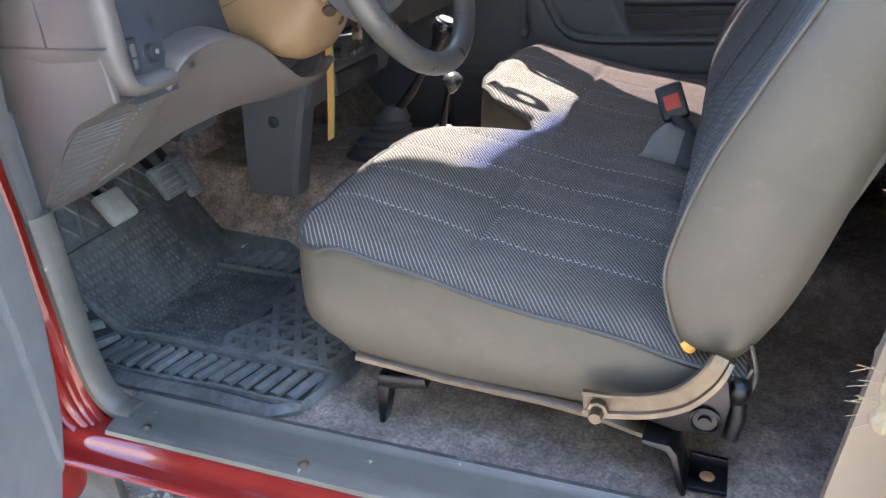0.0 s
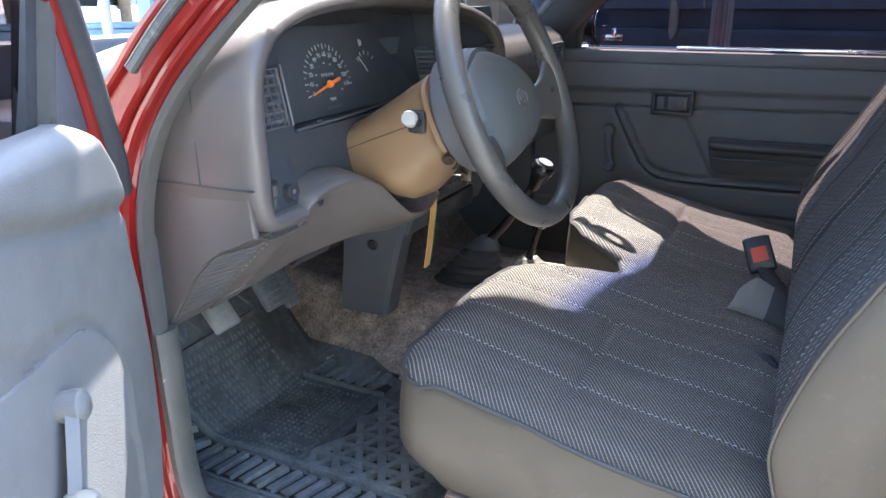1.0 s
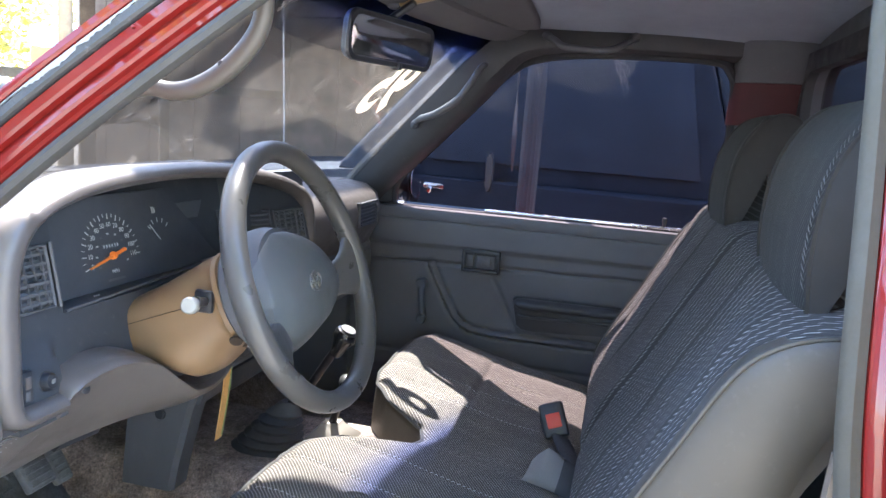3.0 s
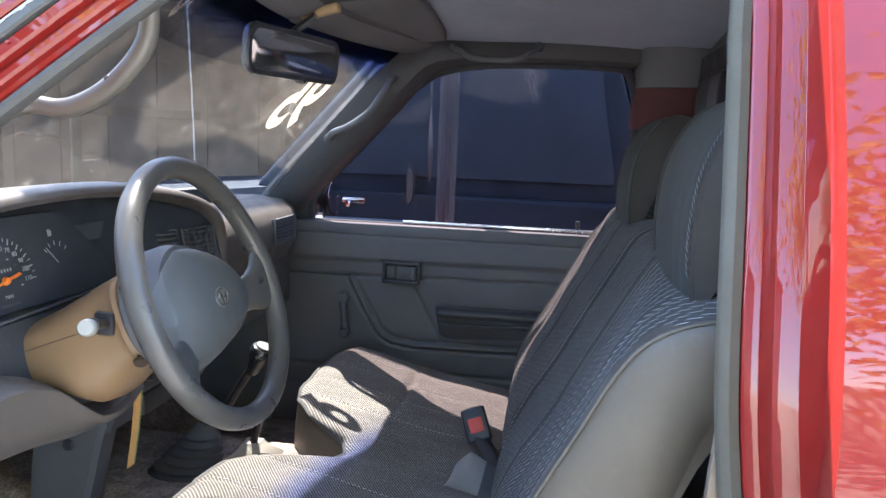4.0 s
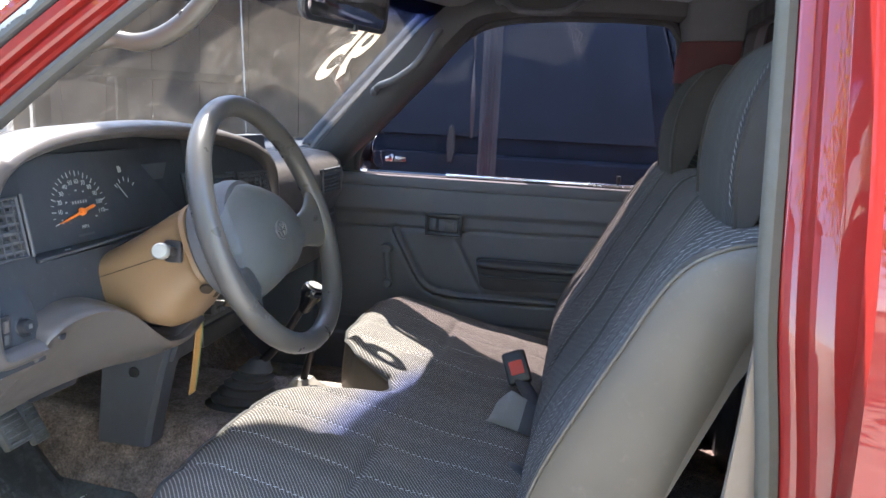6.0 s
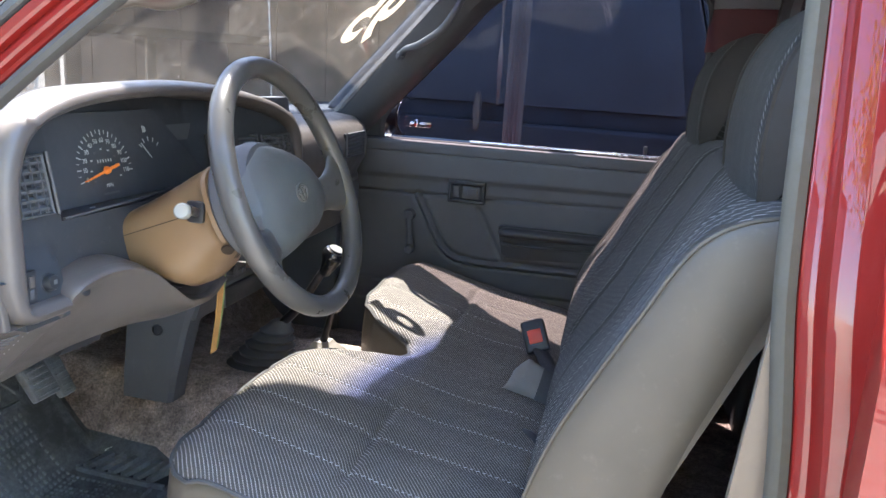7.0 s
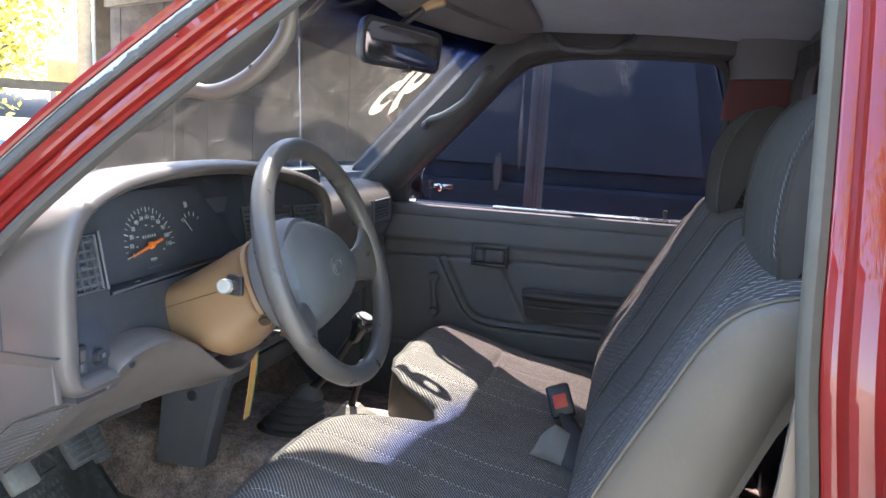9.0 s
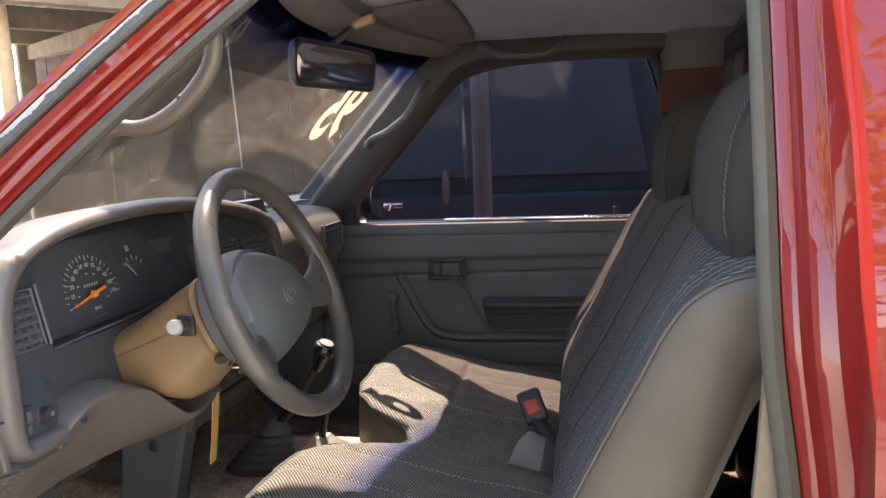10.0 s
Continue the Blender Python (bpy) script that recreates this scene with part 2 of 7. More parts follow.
STICKER = thin_film("sticker_cream", (0.85, 0.77, 0.66), 0.5)
BAND = glass("sun_band", (0.80, 0.83, 0.95), 0.004, (0.5, 0.47, 0.43), 0.15)
bn = BAND.node_tree
fade = bn.nodes.new("ShaderNodeValToRGB")
fade.color_ramp.elements[0].position, fade.color_ramp.elements[0].color = 0.22, (0.96, 0.96, 0.99, 1)
fade.color_ramp.elements[1].position, fade.color_ramp.elements[1].color = 0.60, (0.07, 0.10, 0.22, 1)
fade.color_ramp.elements.new(0.50).color = (0.52, 0.58, 0.88, 1)
rise = bn.nodes.new("ShaderNodeMapRange")
rise.inputs["From Min"].default_value, rise.inputs["From Max"].default_value = 1.53, 1.63
split = bn.nodes.new("ShaderNodeSeparateXYZ")
bn.links.new(bn.nodes["Texture Coordinate"].outputs["Object"], split.inputs[0])
bn.links.new(split.outputs[2], rise.inputs["Value"])
bn.links.new(rise.outputs[0], fade.inputs[0])
bn.links.new(fade.outputs[0], bn.nodes["Transparent BSDF"].inputs[0])
FOAM = plain("torn_foam", (0.33, 0.26, 0.165), 0.95, 300, 0.8, 0.15)
CREAM = plastic("cream_trim", (0.20, 0.155, 0.112), 0.55, 1200, 0.2, 0.1)
GROUND = plain("yard_dirt", (0.23, 0.21, 0.185), 0.95, 40, 1.0, 0.35)


# ---- mesh helpers ----
def part(name, bm, material, parent=None, label="", smooth=40):
    """One mesh object from bm, in world places, under parent."""
    bmesh.ops.recalc_face_normals(bm, faces=bm.faces)
    me = bpy.data.meshes.new(name)
    bm.to_mesh(me)
    bm.free()
    me.materials.append(material)
    if smooth:
        me.polygons.foreach_set("use_smooth", [True] * len(me.polygons))
        me.set_sharp_from_angle(angle=radians(smooth))
    ob = new(name, me)
    if parent is not None:
        ob.parent = parent
        ob.matrix_parent_inverse = base_of(parent).inverted()
    if label:
        tagged(ob, label)
    return ob


def base_of(ob):
    m = ob.matrix_basis.copy()
    while ob.parent is not None:
        m = ob.parent.matrix_basis @ ob.matrix_parent_inverse @ m
        ob = ob.parent
    return m


def thing(name, at, label, category="", group="", kind=""):
    """An Empty at its base, that holds the parts of one thing."""
    ob = new(name)
    ob.empty_display_size = 0.05
    ob.matrix_basis = Matrix.Translation(at)
    return tagged(ob, label, category, group, kind)


def join(*bms):
    out = bms[0]
    for b in bms[1:]:
        me = bpy.data.meshes.new("tmp")
        b.to_mesh(me)
        b.free()
        out.from_mesh(me)
        bpy.data.meshes.remove(me)
    return out


def moved(bm, m):
    bmesh.ops.transform(bm, matrix=m, verts=bm.verts)
    return bm


def box(x0, x1, y0, y1, z0, z1, bevel=0.004, seg=2):
    bm = bmesh.new()
    bmesh.ops.create_cube(bm, size=1, matrix=Matrix.LocRotScale(((x0 + x1) / 2, (y0 + y1) / 2, (z0 + z1) / 2), None, (x1 - x0, y1 - y0, z1 - z0)))
    if bevel:
        bmesh.ops.bevel(bm, geom=bm.edges[:], offset=bevel, segments=seg, affect="EDGES", profile=0.5)
    return bm


def loft(sections, closed=True, cap=True, ring=False):
    """Skins a list of equal long sections. closed: each section is a loop; ring: the last meets the first."""
    bm = bmesh.new()
    rows = [[bm.verts.new(p) for p in s] for s in sections]
    n = len(rows[0])
    pairs = list(zip(rows, rows[1:])) + ([(rows[-1], rows[0])] if ring else [])
    for a, b in pairs:
        for i in range(n if closed else n - 1):
            j = (i + 1) % n
            bm.faces.new((a[i], a[j], b[j], b[i]))
    if cap and closed and not ring:
        bm.faces.new(rows[0][::-1])
        bm.faces.new(rows[-1])
    return bm


def smooth_path(points, n=8, closed=False):
    """A Catmull-Rom curve through points."""
    p = [Vector(q) for q in points]
    out = []
    m = len(p)
    for i in range(m if closed else m - 1):
        a = p[(i - 1) % m] if closed or i > 0 else 2 * p[0] - p[1]
        b, c = p[i], p[(i + 1) % m]
        d = p[(i + 2) % m] if closed or i + 2 < m else 2 * p[-1] - p[-2]
        for k in range(n):
            t = k / n
            out.append(0.5 * (2 * b + (c - a) * t + (2 * a - 5 * b + 4 * c - d) * t * t + (3 * b - a - 3 * c + d) * t ** 3))
    if not closed:
        out.append(p[-1])
    return out


def tube(path, r, n=8, closed=False, flat=1.0, up=None):
    """A round rod along a path; r may be one radius or one for each point. flat squeezes it along up."""
    pts = [Vector(p) for p in path]
    rs = r if isinstance(r, (list, tuple)) else [r] * len(pts)
    sections, side = [], None
    for i, p in enumerate(pts):
        a = pts[(i - 1) % len(pts)] if closed or i else p
        b = pts[(i + 1) % len(pts)] if closed or i + 1 < len(pts) else p
        d = (b - a).normalized()
        if up is not None:
            side = d.cross(Vector(up)).normalized()
        elif side is None:
            side = d.orthogonal().normalized()
        else:
            side = (side - d * side.dot(d)).normalized()
        other = d.cross(side)
        sections.append([p + rs[i] * (math.cos(k * 2 * math.pi / n) * side + flat * math.sin(k * 2 * math.pi / n) * other) for k in range(n)])
    return loft(sections, True, not closed, closed)


def revolve(profile, at, axis, n=24):
    """Turns a profile of (radius, height) round an axis through at."""
    axis = Vector(axis).normalized()
    a = axis.orthogonal().normalized()
    b = axis.cross(a)
    at = Vector(at)
    sections = [[at + h * axis + max(r, 1e-4) * (math.cos(k * 2 * math.pi / n) * a + math.sin(k * 2 * math.pi / n) * b) for k in range(n)] for r, h in profile]
    return loft(sections)


def prism(outline, way, bevel=0.0, seg=2):
    """A flat outline of 3D points, pushed along way."""
    way = Vector(way)
    bm = loft([[Vector(p) for p in outline], [Vector(p) + way for p in outline]])
    if bevel:
        bmesh.ops.bevel(bm, geom=bm.edges[:], offset=bevel, segments=seg, affect="EDGES", profile=0.5)
    return bm


def sheet(f, nu, nv, back):
    """A surface f(u, v) over 0..1, closed behind by the offset back (a vector or a function of u, v)."""
    give = back if callable(back) else (lambda u, v: Vector(back))
    bm = bmesh.new()
    top, low = [], []
    for i in range(nu + 1):
        top.append([bm.verts.new(f(i / nu, j / nv)) for j in range(nv + 1)])
        low.append([bm.verts.new(Vector(f(i / nu, j / nv)) + give(i / nu, j / nv)) for j in range(nv + 1)])
    for i in range(nu):
        for j in range(nv):
            bm.faces.new((top[i][j], top[i + 1][j], top[i + 1][j + 1], top[i][j + 1]))
            bm.faces.new((low[i][j], low[i][j + 1], low[i + 1][j + 1], low[i + 1][j]))
    edge = [(i, 0) for i in range(nu)] + [(nu, j) for j in range(nv)] + [(i, nv) for i in range(nu, 0, -1)] + [(0, j) for j in range(nv, 0, -1)]
    for (a, b), (c, d) in zip(edge, edge[1:] + edge[:1]):
        bm.faces.new((top[a][b], low[a][b], low[c][d], top[c][d]))
    return bm


def along(table, t):
    """Linear reading of a table of (t, value)."""
    if t <= table[0][0]:
        return table[0][1]
    for (a, va), (b, vb) in zip(table, table[1:]):
        if t <= b:
            return va + (vb - va) * (t - a) / (b - a)
    return table[-1][1]


def eased(table, t):
    """Smooth reading of a table of (t, value), without overshoot."""
    if t <= table[0][0]:
        return table[0][1]
    if t >= table[-1][0]:
        return table[-1][1]
    i = next(k for k in range(len(table) - 1) if t <= table[k + 1][0])

    def slope(k):
        if k == 0 or k == len(table) - 1:
            return 0.0
        a = (table[k][1] - table[k - 1][1]) / (table[k][0] - table[k - 1][0])
        b = (table[k + 1][1] - table[k][1]) / (table[k + 1][0] - table[k][0])
        return 2 * a * b / (a + b) if a * b > 0 else 0.0
    (a, va), (b, vb) = table[i], table[i + 1]
    h, f = b - a, (t - a) / (b - a)
    return va * (1 + 2 * f) * (1 - f) ** 2 + vb * f * f * (3 - 2 * f) + h * f * (1 - f) * (slope(i) * (1 - f) - slope(i + 1) * f)


def text_mesh(body, size, at, right, up, material, name, parent, depth=0.0004, shear=0.0, label="", bold=0.0):
    """Built-in font letters as a mesh, standing at a place, along right and up."""
    cu = bpy.data.curves.new("letters", "FONT")
    cu.body, cu.size, cu.extrude, cu.shear, cu.offset = body, size, depth, shear, bold
    cu.align_x, cu.align_y = "CENTER", "CENTER"
    tmp = bpy.data.objects.new("letters", cu)
    scene.collection.objects.link(tmp)
    me = bpy.data.meshes.new_from_object(tmp)
    bpy.data.objects.remove(tmp)
    bm = bmesh.new()
    bm.from_mesh(me)
    r, u = Vector(right), Vector(up)
    n = r.cross(u).normalized()
    m = Matrix((r, u, n)).transposed().to_4x4()
    m.translation = Vector(at)
    bmesh.ops.transform(bm, matrix=m, verts=bm.verts)
    return part(name, bm, material, parent, label, smooth=0)


# ---- the cab: floor, shell, glass ----
MID = 0.80                       # the cab's middle, across
FLOOR = 0.605


def swept(path, section, centre=(0.15, 1.1)):
    """Sweeps a loop of (out, side) along a path; out points away from the door opening's middle, side towards the outside of the cab."""
    pts = [Vector(p) for p in path]
    give = section if callable(section) else (lambda p: section)
    rows = []
    for i, p in enumerate(pts):
        d = pts[min(i + 1, len(pts) - 1)] - pts[max(i - 1, 0)]
        w = Vector((d.z, 0, -d.x)).normalized()
        if w.dot(Vector((p.x - centre[0], 0, p.z - centre[1]))) < 0:
            w = -w
        rows.append([p + a * w + Vector((0, -b, 0)) for a, b in give(p)])
    return loft(rows)


def floor_height(x, y):
    up = 0.0
    if x < -0.44:
        up = 0.42 * min(1, (-0.44 - x) / 0.30) ** 1.35
    s = min(1, max(0, (y - 0.55) / 0.12)) * min(1, max(0, (1.06 - y) / 0.12))
    s = s * s * (3 - 2 * s)
    hump = (0.155 if x < 0.0 else 0.155 - 0.10 * min(1, x / 0.35)) * s
    dent = 0.006 * noise.noise(Vector((9 * x, 9 * y, 0)))
    return FLOOR + max(up, hump) + dent


ground = tagged(part("ground", sheet(lambda u, v: Vector(((u - 0.5) * 400, (v - 0.5) * 400, 0.0)), 8, 8, (0, 0, -0.2)), GROUND), "dusty pale dirt ground of the yard", "ground", kind="structure")
cab_floor = tagged(part("floor", sheet(lambda u, v: Vector((-0.80 + 1.58 * u, 0.118 + 1.352 * v, floor_height(-0.80 + 1.58 * u, 0.118 + 1.352 * v))), 110, 92, (0, 0, -0.03)), CARPET), "worn grey-mauve carpet on the cab floor and tunnel", "floor", kind="structure")

# firewall, side kick panels and the closed far side below the dash
tagged(part("wall_front", box(-0.86, -0.80, 0.10, 1.50, 0.55, 1.25, 0.01), TRIM_DARK), "dark firewall under the dashboard", "wall", kind="structure")
kick = tagged(part("wall_side", box(-0.80, -0.366, 0.084, 0.122, 0.60, 1.03, 0.006), TRIM_DARK), "dark kick panel beside the pedals", "wall", kind="structure")
tagged(part("wall_side_far", box(-0.80, -0.312, 1.425, 1.475, 0.55, 1.17, 0.01), TRIM_DARK), "dark kick panel on the passenger side", "wall", kind="structure")

# the driver's door opening
SEAL_PATH = smooth_path([(-0.352, 0.092, 0.90), (-0.356, 0.092, 0.98), (-0.350, 0.092, 1.06), (-0.326, 0.096, 1.14), (-0.286, 0.102, 1.205), (-0.225, 0.112, 1.270), (-0.130, 0.140, 1.362), (-0.035, 0.172, 1.448), (0.070, 0.215, 1.542), (0.150, 0.245, 1.605), (0.240, 0.258, 1.640), (0.400, 0.262, 1.652), (0.540, 0.255, 1.640), (0.588, 0.235, 1.585), (0.589, 0.200, 1.50), (0.587, 0.155, 1.36), (0.588, 0.118, 1.20), (0.602, 0.098, 1.05), (0.611, 0.094, 0.85), (0.602, 0.094, 0.68)], 6)
seal = part("door_seal", swept(SEAL_PATH[:78], [(0.002, -0.012), (-0.0015, 0.0), (0.0, 0.009), (0.005, 0.0118), (0.010, 0.010), (0.0125, 0.003), (0.0125, -0.012)]), SEAL)
seal_2 = part("door_seal_rear", swept(SEAL_PATH[77:], [(0.003, -0.010), (0.000, 0.0), (0.003, 0.009), (0.009, 0.013), (0.017, 0.010), (0.020, -0.002), (0.016, -0.010)]), REAR_SEAL)
tagged(seal_2, "greyish beige rubber seal at the rear of the door opening", "seal", kind="structure")
tagged(seal, "greyish beige rubber seal round the door opening", "seal", kind="structure")

front_path = smooth_path([(-0.270, 0.092, 0.590), (-0.315, 0.092, 0.594), (-0.342, 0.092, 0.618), (-0.351, 0.092, 0.66), (-0.352, 0.092, 0.76), (-0.352, 0.092, 0.90), (-0.356, 0.092, 0.98), (-0.350, 0.092, 1.06), (-0.326, 0.096, 1.14), (-0.286, 0.102, 1.205), (-0.225, 0.112, 1.270), (-0.130, 0.140, 1.362), (-0.035, 0.172, 1.448), (0.070, 0.215, 1.542), (0.150, 0.245, 1.605), (0.240, 0.258, 1.640), (0.400, 0.262, 1.652), (0.540, 0.255, 1.640)], 6)
pillar = thing("pillar_front", (-0.36, 0.06, 0.62), "glossy red front door pillar with pressed grooves", "pillar", kind="structure")


def widened(section):
    """The pillar's section: narrow beside the glass, wide at the hinges."""
    def give(p):
        k = along([(0.60, 0.30), (0.68, 1.0), (0.80, 1.9), (1.02, 1.9), (1.20, 1.0)], p.z)
        return [(0.012 + (a - 0.012) * k, b) for a, b in section]
    return give


part("pillar_frame", swept(front_path, widened([(0.009, -0.010), (0.010, 0.004), (0.0135, 0.0085), (0.0175, 0.0095), (0.0195, 0.016), (0.0225, 0.0185), (0.0275, 0.0185), (0.0295, 0.0145), (0.0325, 0.014), (0.0345, 0.0215), (0.0375, 0.024), (0.0455, 0.0255), (0.047, 0.0215), (0.0605, 0.0225), (0.0625, 0.031), (0.065, 0.0335), (0.0705, 0.0335), (0.0725, 0.028), (0.0725, -0.012), (0.045, -0.016), (0.010, -0.012)])), RED, pillar, smooth=25)
mold = smooth_path([(-0.286, 0.102, 1.205), (-0.225, 0.112, 1.270), (-0.130, 0.140, 1.362), (-0.035, 0.172, 1.448), (0.070, 0.215, 1.542), (0.150, 0.245, 1.605), (0.240, 0.258, 1.640)], 8)
part("drip_moulding", swept(mold, widened([(0.0475, 0.0205), (0.0480, 0.0290), (0.0505, 0.0315), (0.0575, 0.0315), (0.0600, 0.0290), (0.0605, 0.0215)])), plastic("weathered_moulding", (0.060, 0.058, 0.055), 0.6, 300, 0.4, 0.45, (0.36, 0.34, 0.30)), pillar, "weathered dark grey drip moulding, peeling")
def peel(u, v):
    """A ragged strip of bare metal where the moulding's skin has come off."""
    k = min(len(mold) - 2, int(u * (len(mold) - 1)))
    p = mold[k].lerp(mold[k + 1], u * (len(mold) - 1) - k)
    d = mold[k + 1] - mold[k]
    w = Vector((-d.z, 0, d.x)).normalized()
    ragged = 0.0034 * noise.noise(Vector((150 * u, 0, 1))) + 0.0026 * noise.noise(Vector((47 * u, 3, 1))) + 0.0012 * noise.noise(Vector((330 * u, 5, 1)))
    wide = 0.0004 + min(1, max(0, (u - 0.34) / 0.06)) * (0.0022 + 0.0050 * max(0, math.sin(9 * u - 1.4)) ** 2)
    ragged *= min(1, max(0.1, (u - 0.30) / 0.06))
    return p + (0.0600 + (v - 1) * wide + (ragged if v < 0.5 else 0)) * w + Vector((0, -0.0322, 0))
part("peeled_edge", sheet(peel, 420, 1, (0, 0.003, 0)), plain("bare_metal", (0.34, 0.33, 0.31), 0.6, 200, 0.3, 0.3), pillar, "pale bare metal where the skin has peeled", smooth=0)
for k, (a, b) in enumerate(((0.30, 0.052), (0.5, 0.052), (0.72, 0.052))):
    p = mold[int(a * (len(mold) - 1))]
    d = (mold[int(a * (len(mold) - 1)) + 1] - p)
    w = Vector((-d.z, 0, d.x)).normalized()
    part("screw", revolve([(0.0, 0.0025), (0.0016, 0.0022), (0.0026, 0.0)], p + 0.0435 * w + Vector((0, -0.0250, 0)), (0, -1, 0), 10), RED, pillar)

rear_path = [(0.589, 0.215, 1.54), (0.589, 0.200, 1.50), (0.587, 0.155, 1.36), (0.588, 0.118, 1.20), (0.602, 0.098, 1.05), (0.611, 0.094, 0.85), (0.600, 0.094, 0.64)]
rear_path = smooth_path([(0.588, 0.235, 1.60)] + rear_path, 6)
pillar_2 = thing("pillar_rear", (0.62, 0.05, 0.62), "glossy red rear door pillar with deep pressed channels", "pillar", kind="structure")
part("pillar_frame", swept(rear_path, [(0.017 + 0.74 * (a - 0.017), b) for a, b in [(0.016, -0.010), (0.018, 0.006), (0.0195, 0.0105), (0.0215, 0.0120), (0.0225, 0.0125), (0.0350, 0.0150), (0.0360, 0.0165), (0.0385, 0.0400), (0.0395, 0.0425), (0.0410, 0.0432), (0.0635, 0.0475), (0.0650, 0.0490), (0.0800, 0.0770), (0.0808, 0.0800), (0.0818, 0.0850), (0.0845, 0.0880), (0.0880, 0.0885), (0.0905, 0.0860), (0.0920, 0.0830), (0.0945, 0.0860), (0.100, 0.094), (0.112, 0.097), (0.112, 0.0), (0.018, -0.03)]]), RED, pillar_2, smooth=22)
part("cab_corner", sheet(lambda u, v: Vector((0.640 + 0.187 * u, -0.006 + 0.13 * (max(0, v - 0.62) / 0.38) ** 1.4 - 0.010 * math.sin(math.pi * min(1, v / 0.62)), 0.55 + 1.07 * v)), 10, 26, (0, 0.03, 0)), RED, pillar_2)

# sill: red rocker and scuff plate
rocker = thing("sill", (0.1, 0.03, 0.45), "red door sill with a scratched grey scuff plate", "sill", kind="structure")
rs = [(0.135, 0.50), (0.135, 0.600), (0.066, 0.600), (0.060, 0.597), (0.056, 0.588), (0.052, 0.580), (0.047, 0.577), (0.034, 0.577), (0.029, 0.5755), (0.0265, 0.572), (0.028, 0.566), (0.034, 0.562), (0.050, 0.553), (0.090, 0.520)]
part("rocker", loft([[(x, y, z) for y, z in rs] for x in (-0.50, -0.36, -0.10, 0.2, 0.55, 0.66)]), RED, rocker)
part("underside", box(-0.48, 0.7, 0.26, 0.55, 0.38, 0.46, 0.01), SEAL_DARK, rocker)
plate = [(0.150, 0.602), (0.148, 0.613), (0.138, 0.617), (0.132, 0.613), (0.126, 0.6115), (0.090, 0.6115), (0.078, 0.610), (0.066, 0.606), (0.064, 0.600)]
scuff = part("scuff_plate", loft([[(x, y, z) for y, z in plate] for x in (-0.318, -0.1, 0.1, 0.3, 0.548)]), SCUFF, rocker)
for x in (-0.261, -0.02, 0.22, 0.45):
    part("screw", revolve([(0.0, 0.004), (0.0035, 0.0035), (0.0055, 0.001), (0.0075, 0.0)], (x, 0.083, 0.611), (0, 0, 1), 12), STEEL, rocker)
cor = smooth_path([(-0.300, 0.106, 0.608), (-0.330, 0.106, 0.612), (-0.350, 0.104, 0.640), (-0.356, 0.100, 0.70), (-0.356, 0.098, 0.80), (-0.356, 0.096, 0.905)], 6)
part("corner_trim", swept(cor, [(-0.003, 0.015), (-0.008, 0.010), (-0.010, -0.004), (-0.009, -0.014), (-0.004, -0.022), (0.004, -0.022), (0.009, 0.0), (0.008, 0.014)]), SCUFF, rocker, "grey plastic trim curving up from the sill")


# windshield
def ws_x(y, z):
    return -0.515 + 1.17 * (z - 1.22) + 0.14 * ((y - MID) / 0.55) ** 2


def ws_point(u, v):
    z = 1.185 + 0.442 * v
    lo, hi = 0.155 + 0.075 * v, 1.445 - 0.09 * v
    y = lo + (hi - lo) * u
    return Vector((ws_x(y, z), y, z))


windshield = thing("window_1", (-0.5, MID, 1.185), "dusty windshield with fine scratches and a dark sun band", "window", kind="structure")
part("pane", sheet(ws_point, 28, 16, (-0.004, 0, 0.003)), WINDSHIELD, windshield)
part("sun_band", sheet(lambda u, v: ws_point(0.01 + 0.98 * u, 0.79 + 0.205 * v) + Vector((0.004, 0, -0.004)), 24, 4, (-0.001, 0, 0.001)), BAND, windshield, "dark blue tinted band along the glass top")

# roof, headliner, header
def roof(u, v):
    x, y = -0.02 + 0.82 * u, 0.262 + 1.12 * v
    s = 1 - (2 * v - 1) ** 2
    return Vector((x, y, 1.600 + 0.055 * s ** 0.6 + 0.030 * math.sin(math.pi * min(1, u * 0.9 + 0.05))))
tagged(part("ceiling", sheet(roof, 24, 24, (0, 0, 0.02)), HEADLINER), "dark grey fabric headliner of the cab", "ceiling", kind="structure")
VISOR_CLOTH = plain("visor_cloth", (0.115, 0.112, 0.115), 0.9, 500, 0.4, 0.1)
tagged(part("roof", sheet(lambda u, v: roof(u, v) + Vector(((u - 0.5) * 0.06, (v - 0.5) * 0.10, 0.032)), 12, 12, (0, 0, 0.012)), RED), "red cab roof", "roof", kind="structure")
head = [Vector((ws_x(0.24 + 1.12 * k / 28, 1.618) + 0.012, 0.24 + 1.12 * k / 28, 1.622)) for k in range(29)]
tagged(part("trim_header", loft([[p + Vector(q) for q in ((-0.02, 0, -0.002), (0.0, 0, -0.012), (0.035, 0, -0.008), (0.07, 0, 0.012), (0.07, 0, 0.04), (-0.02, 0, 0.03))] for p in head]), VISOR_CLOTH), "grey trim along the windshield header", "trim", kind="structure")

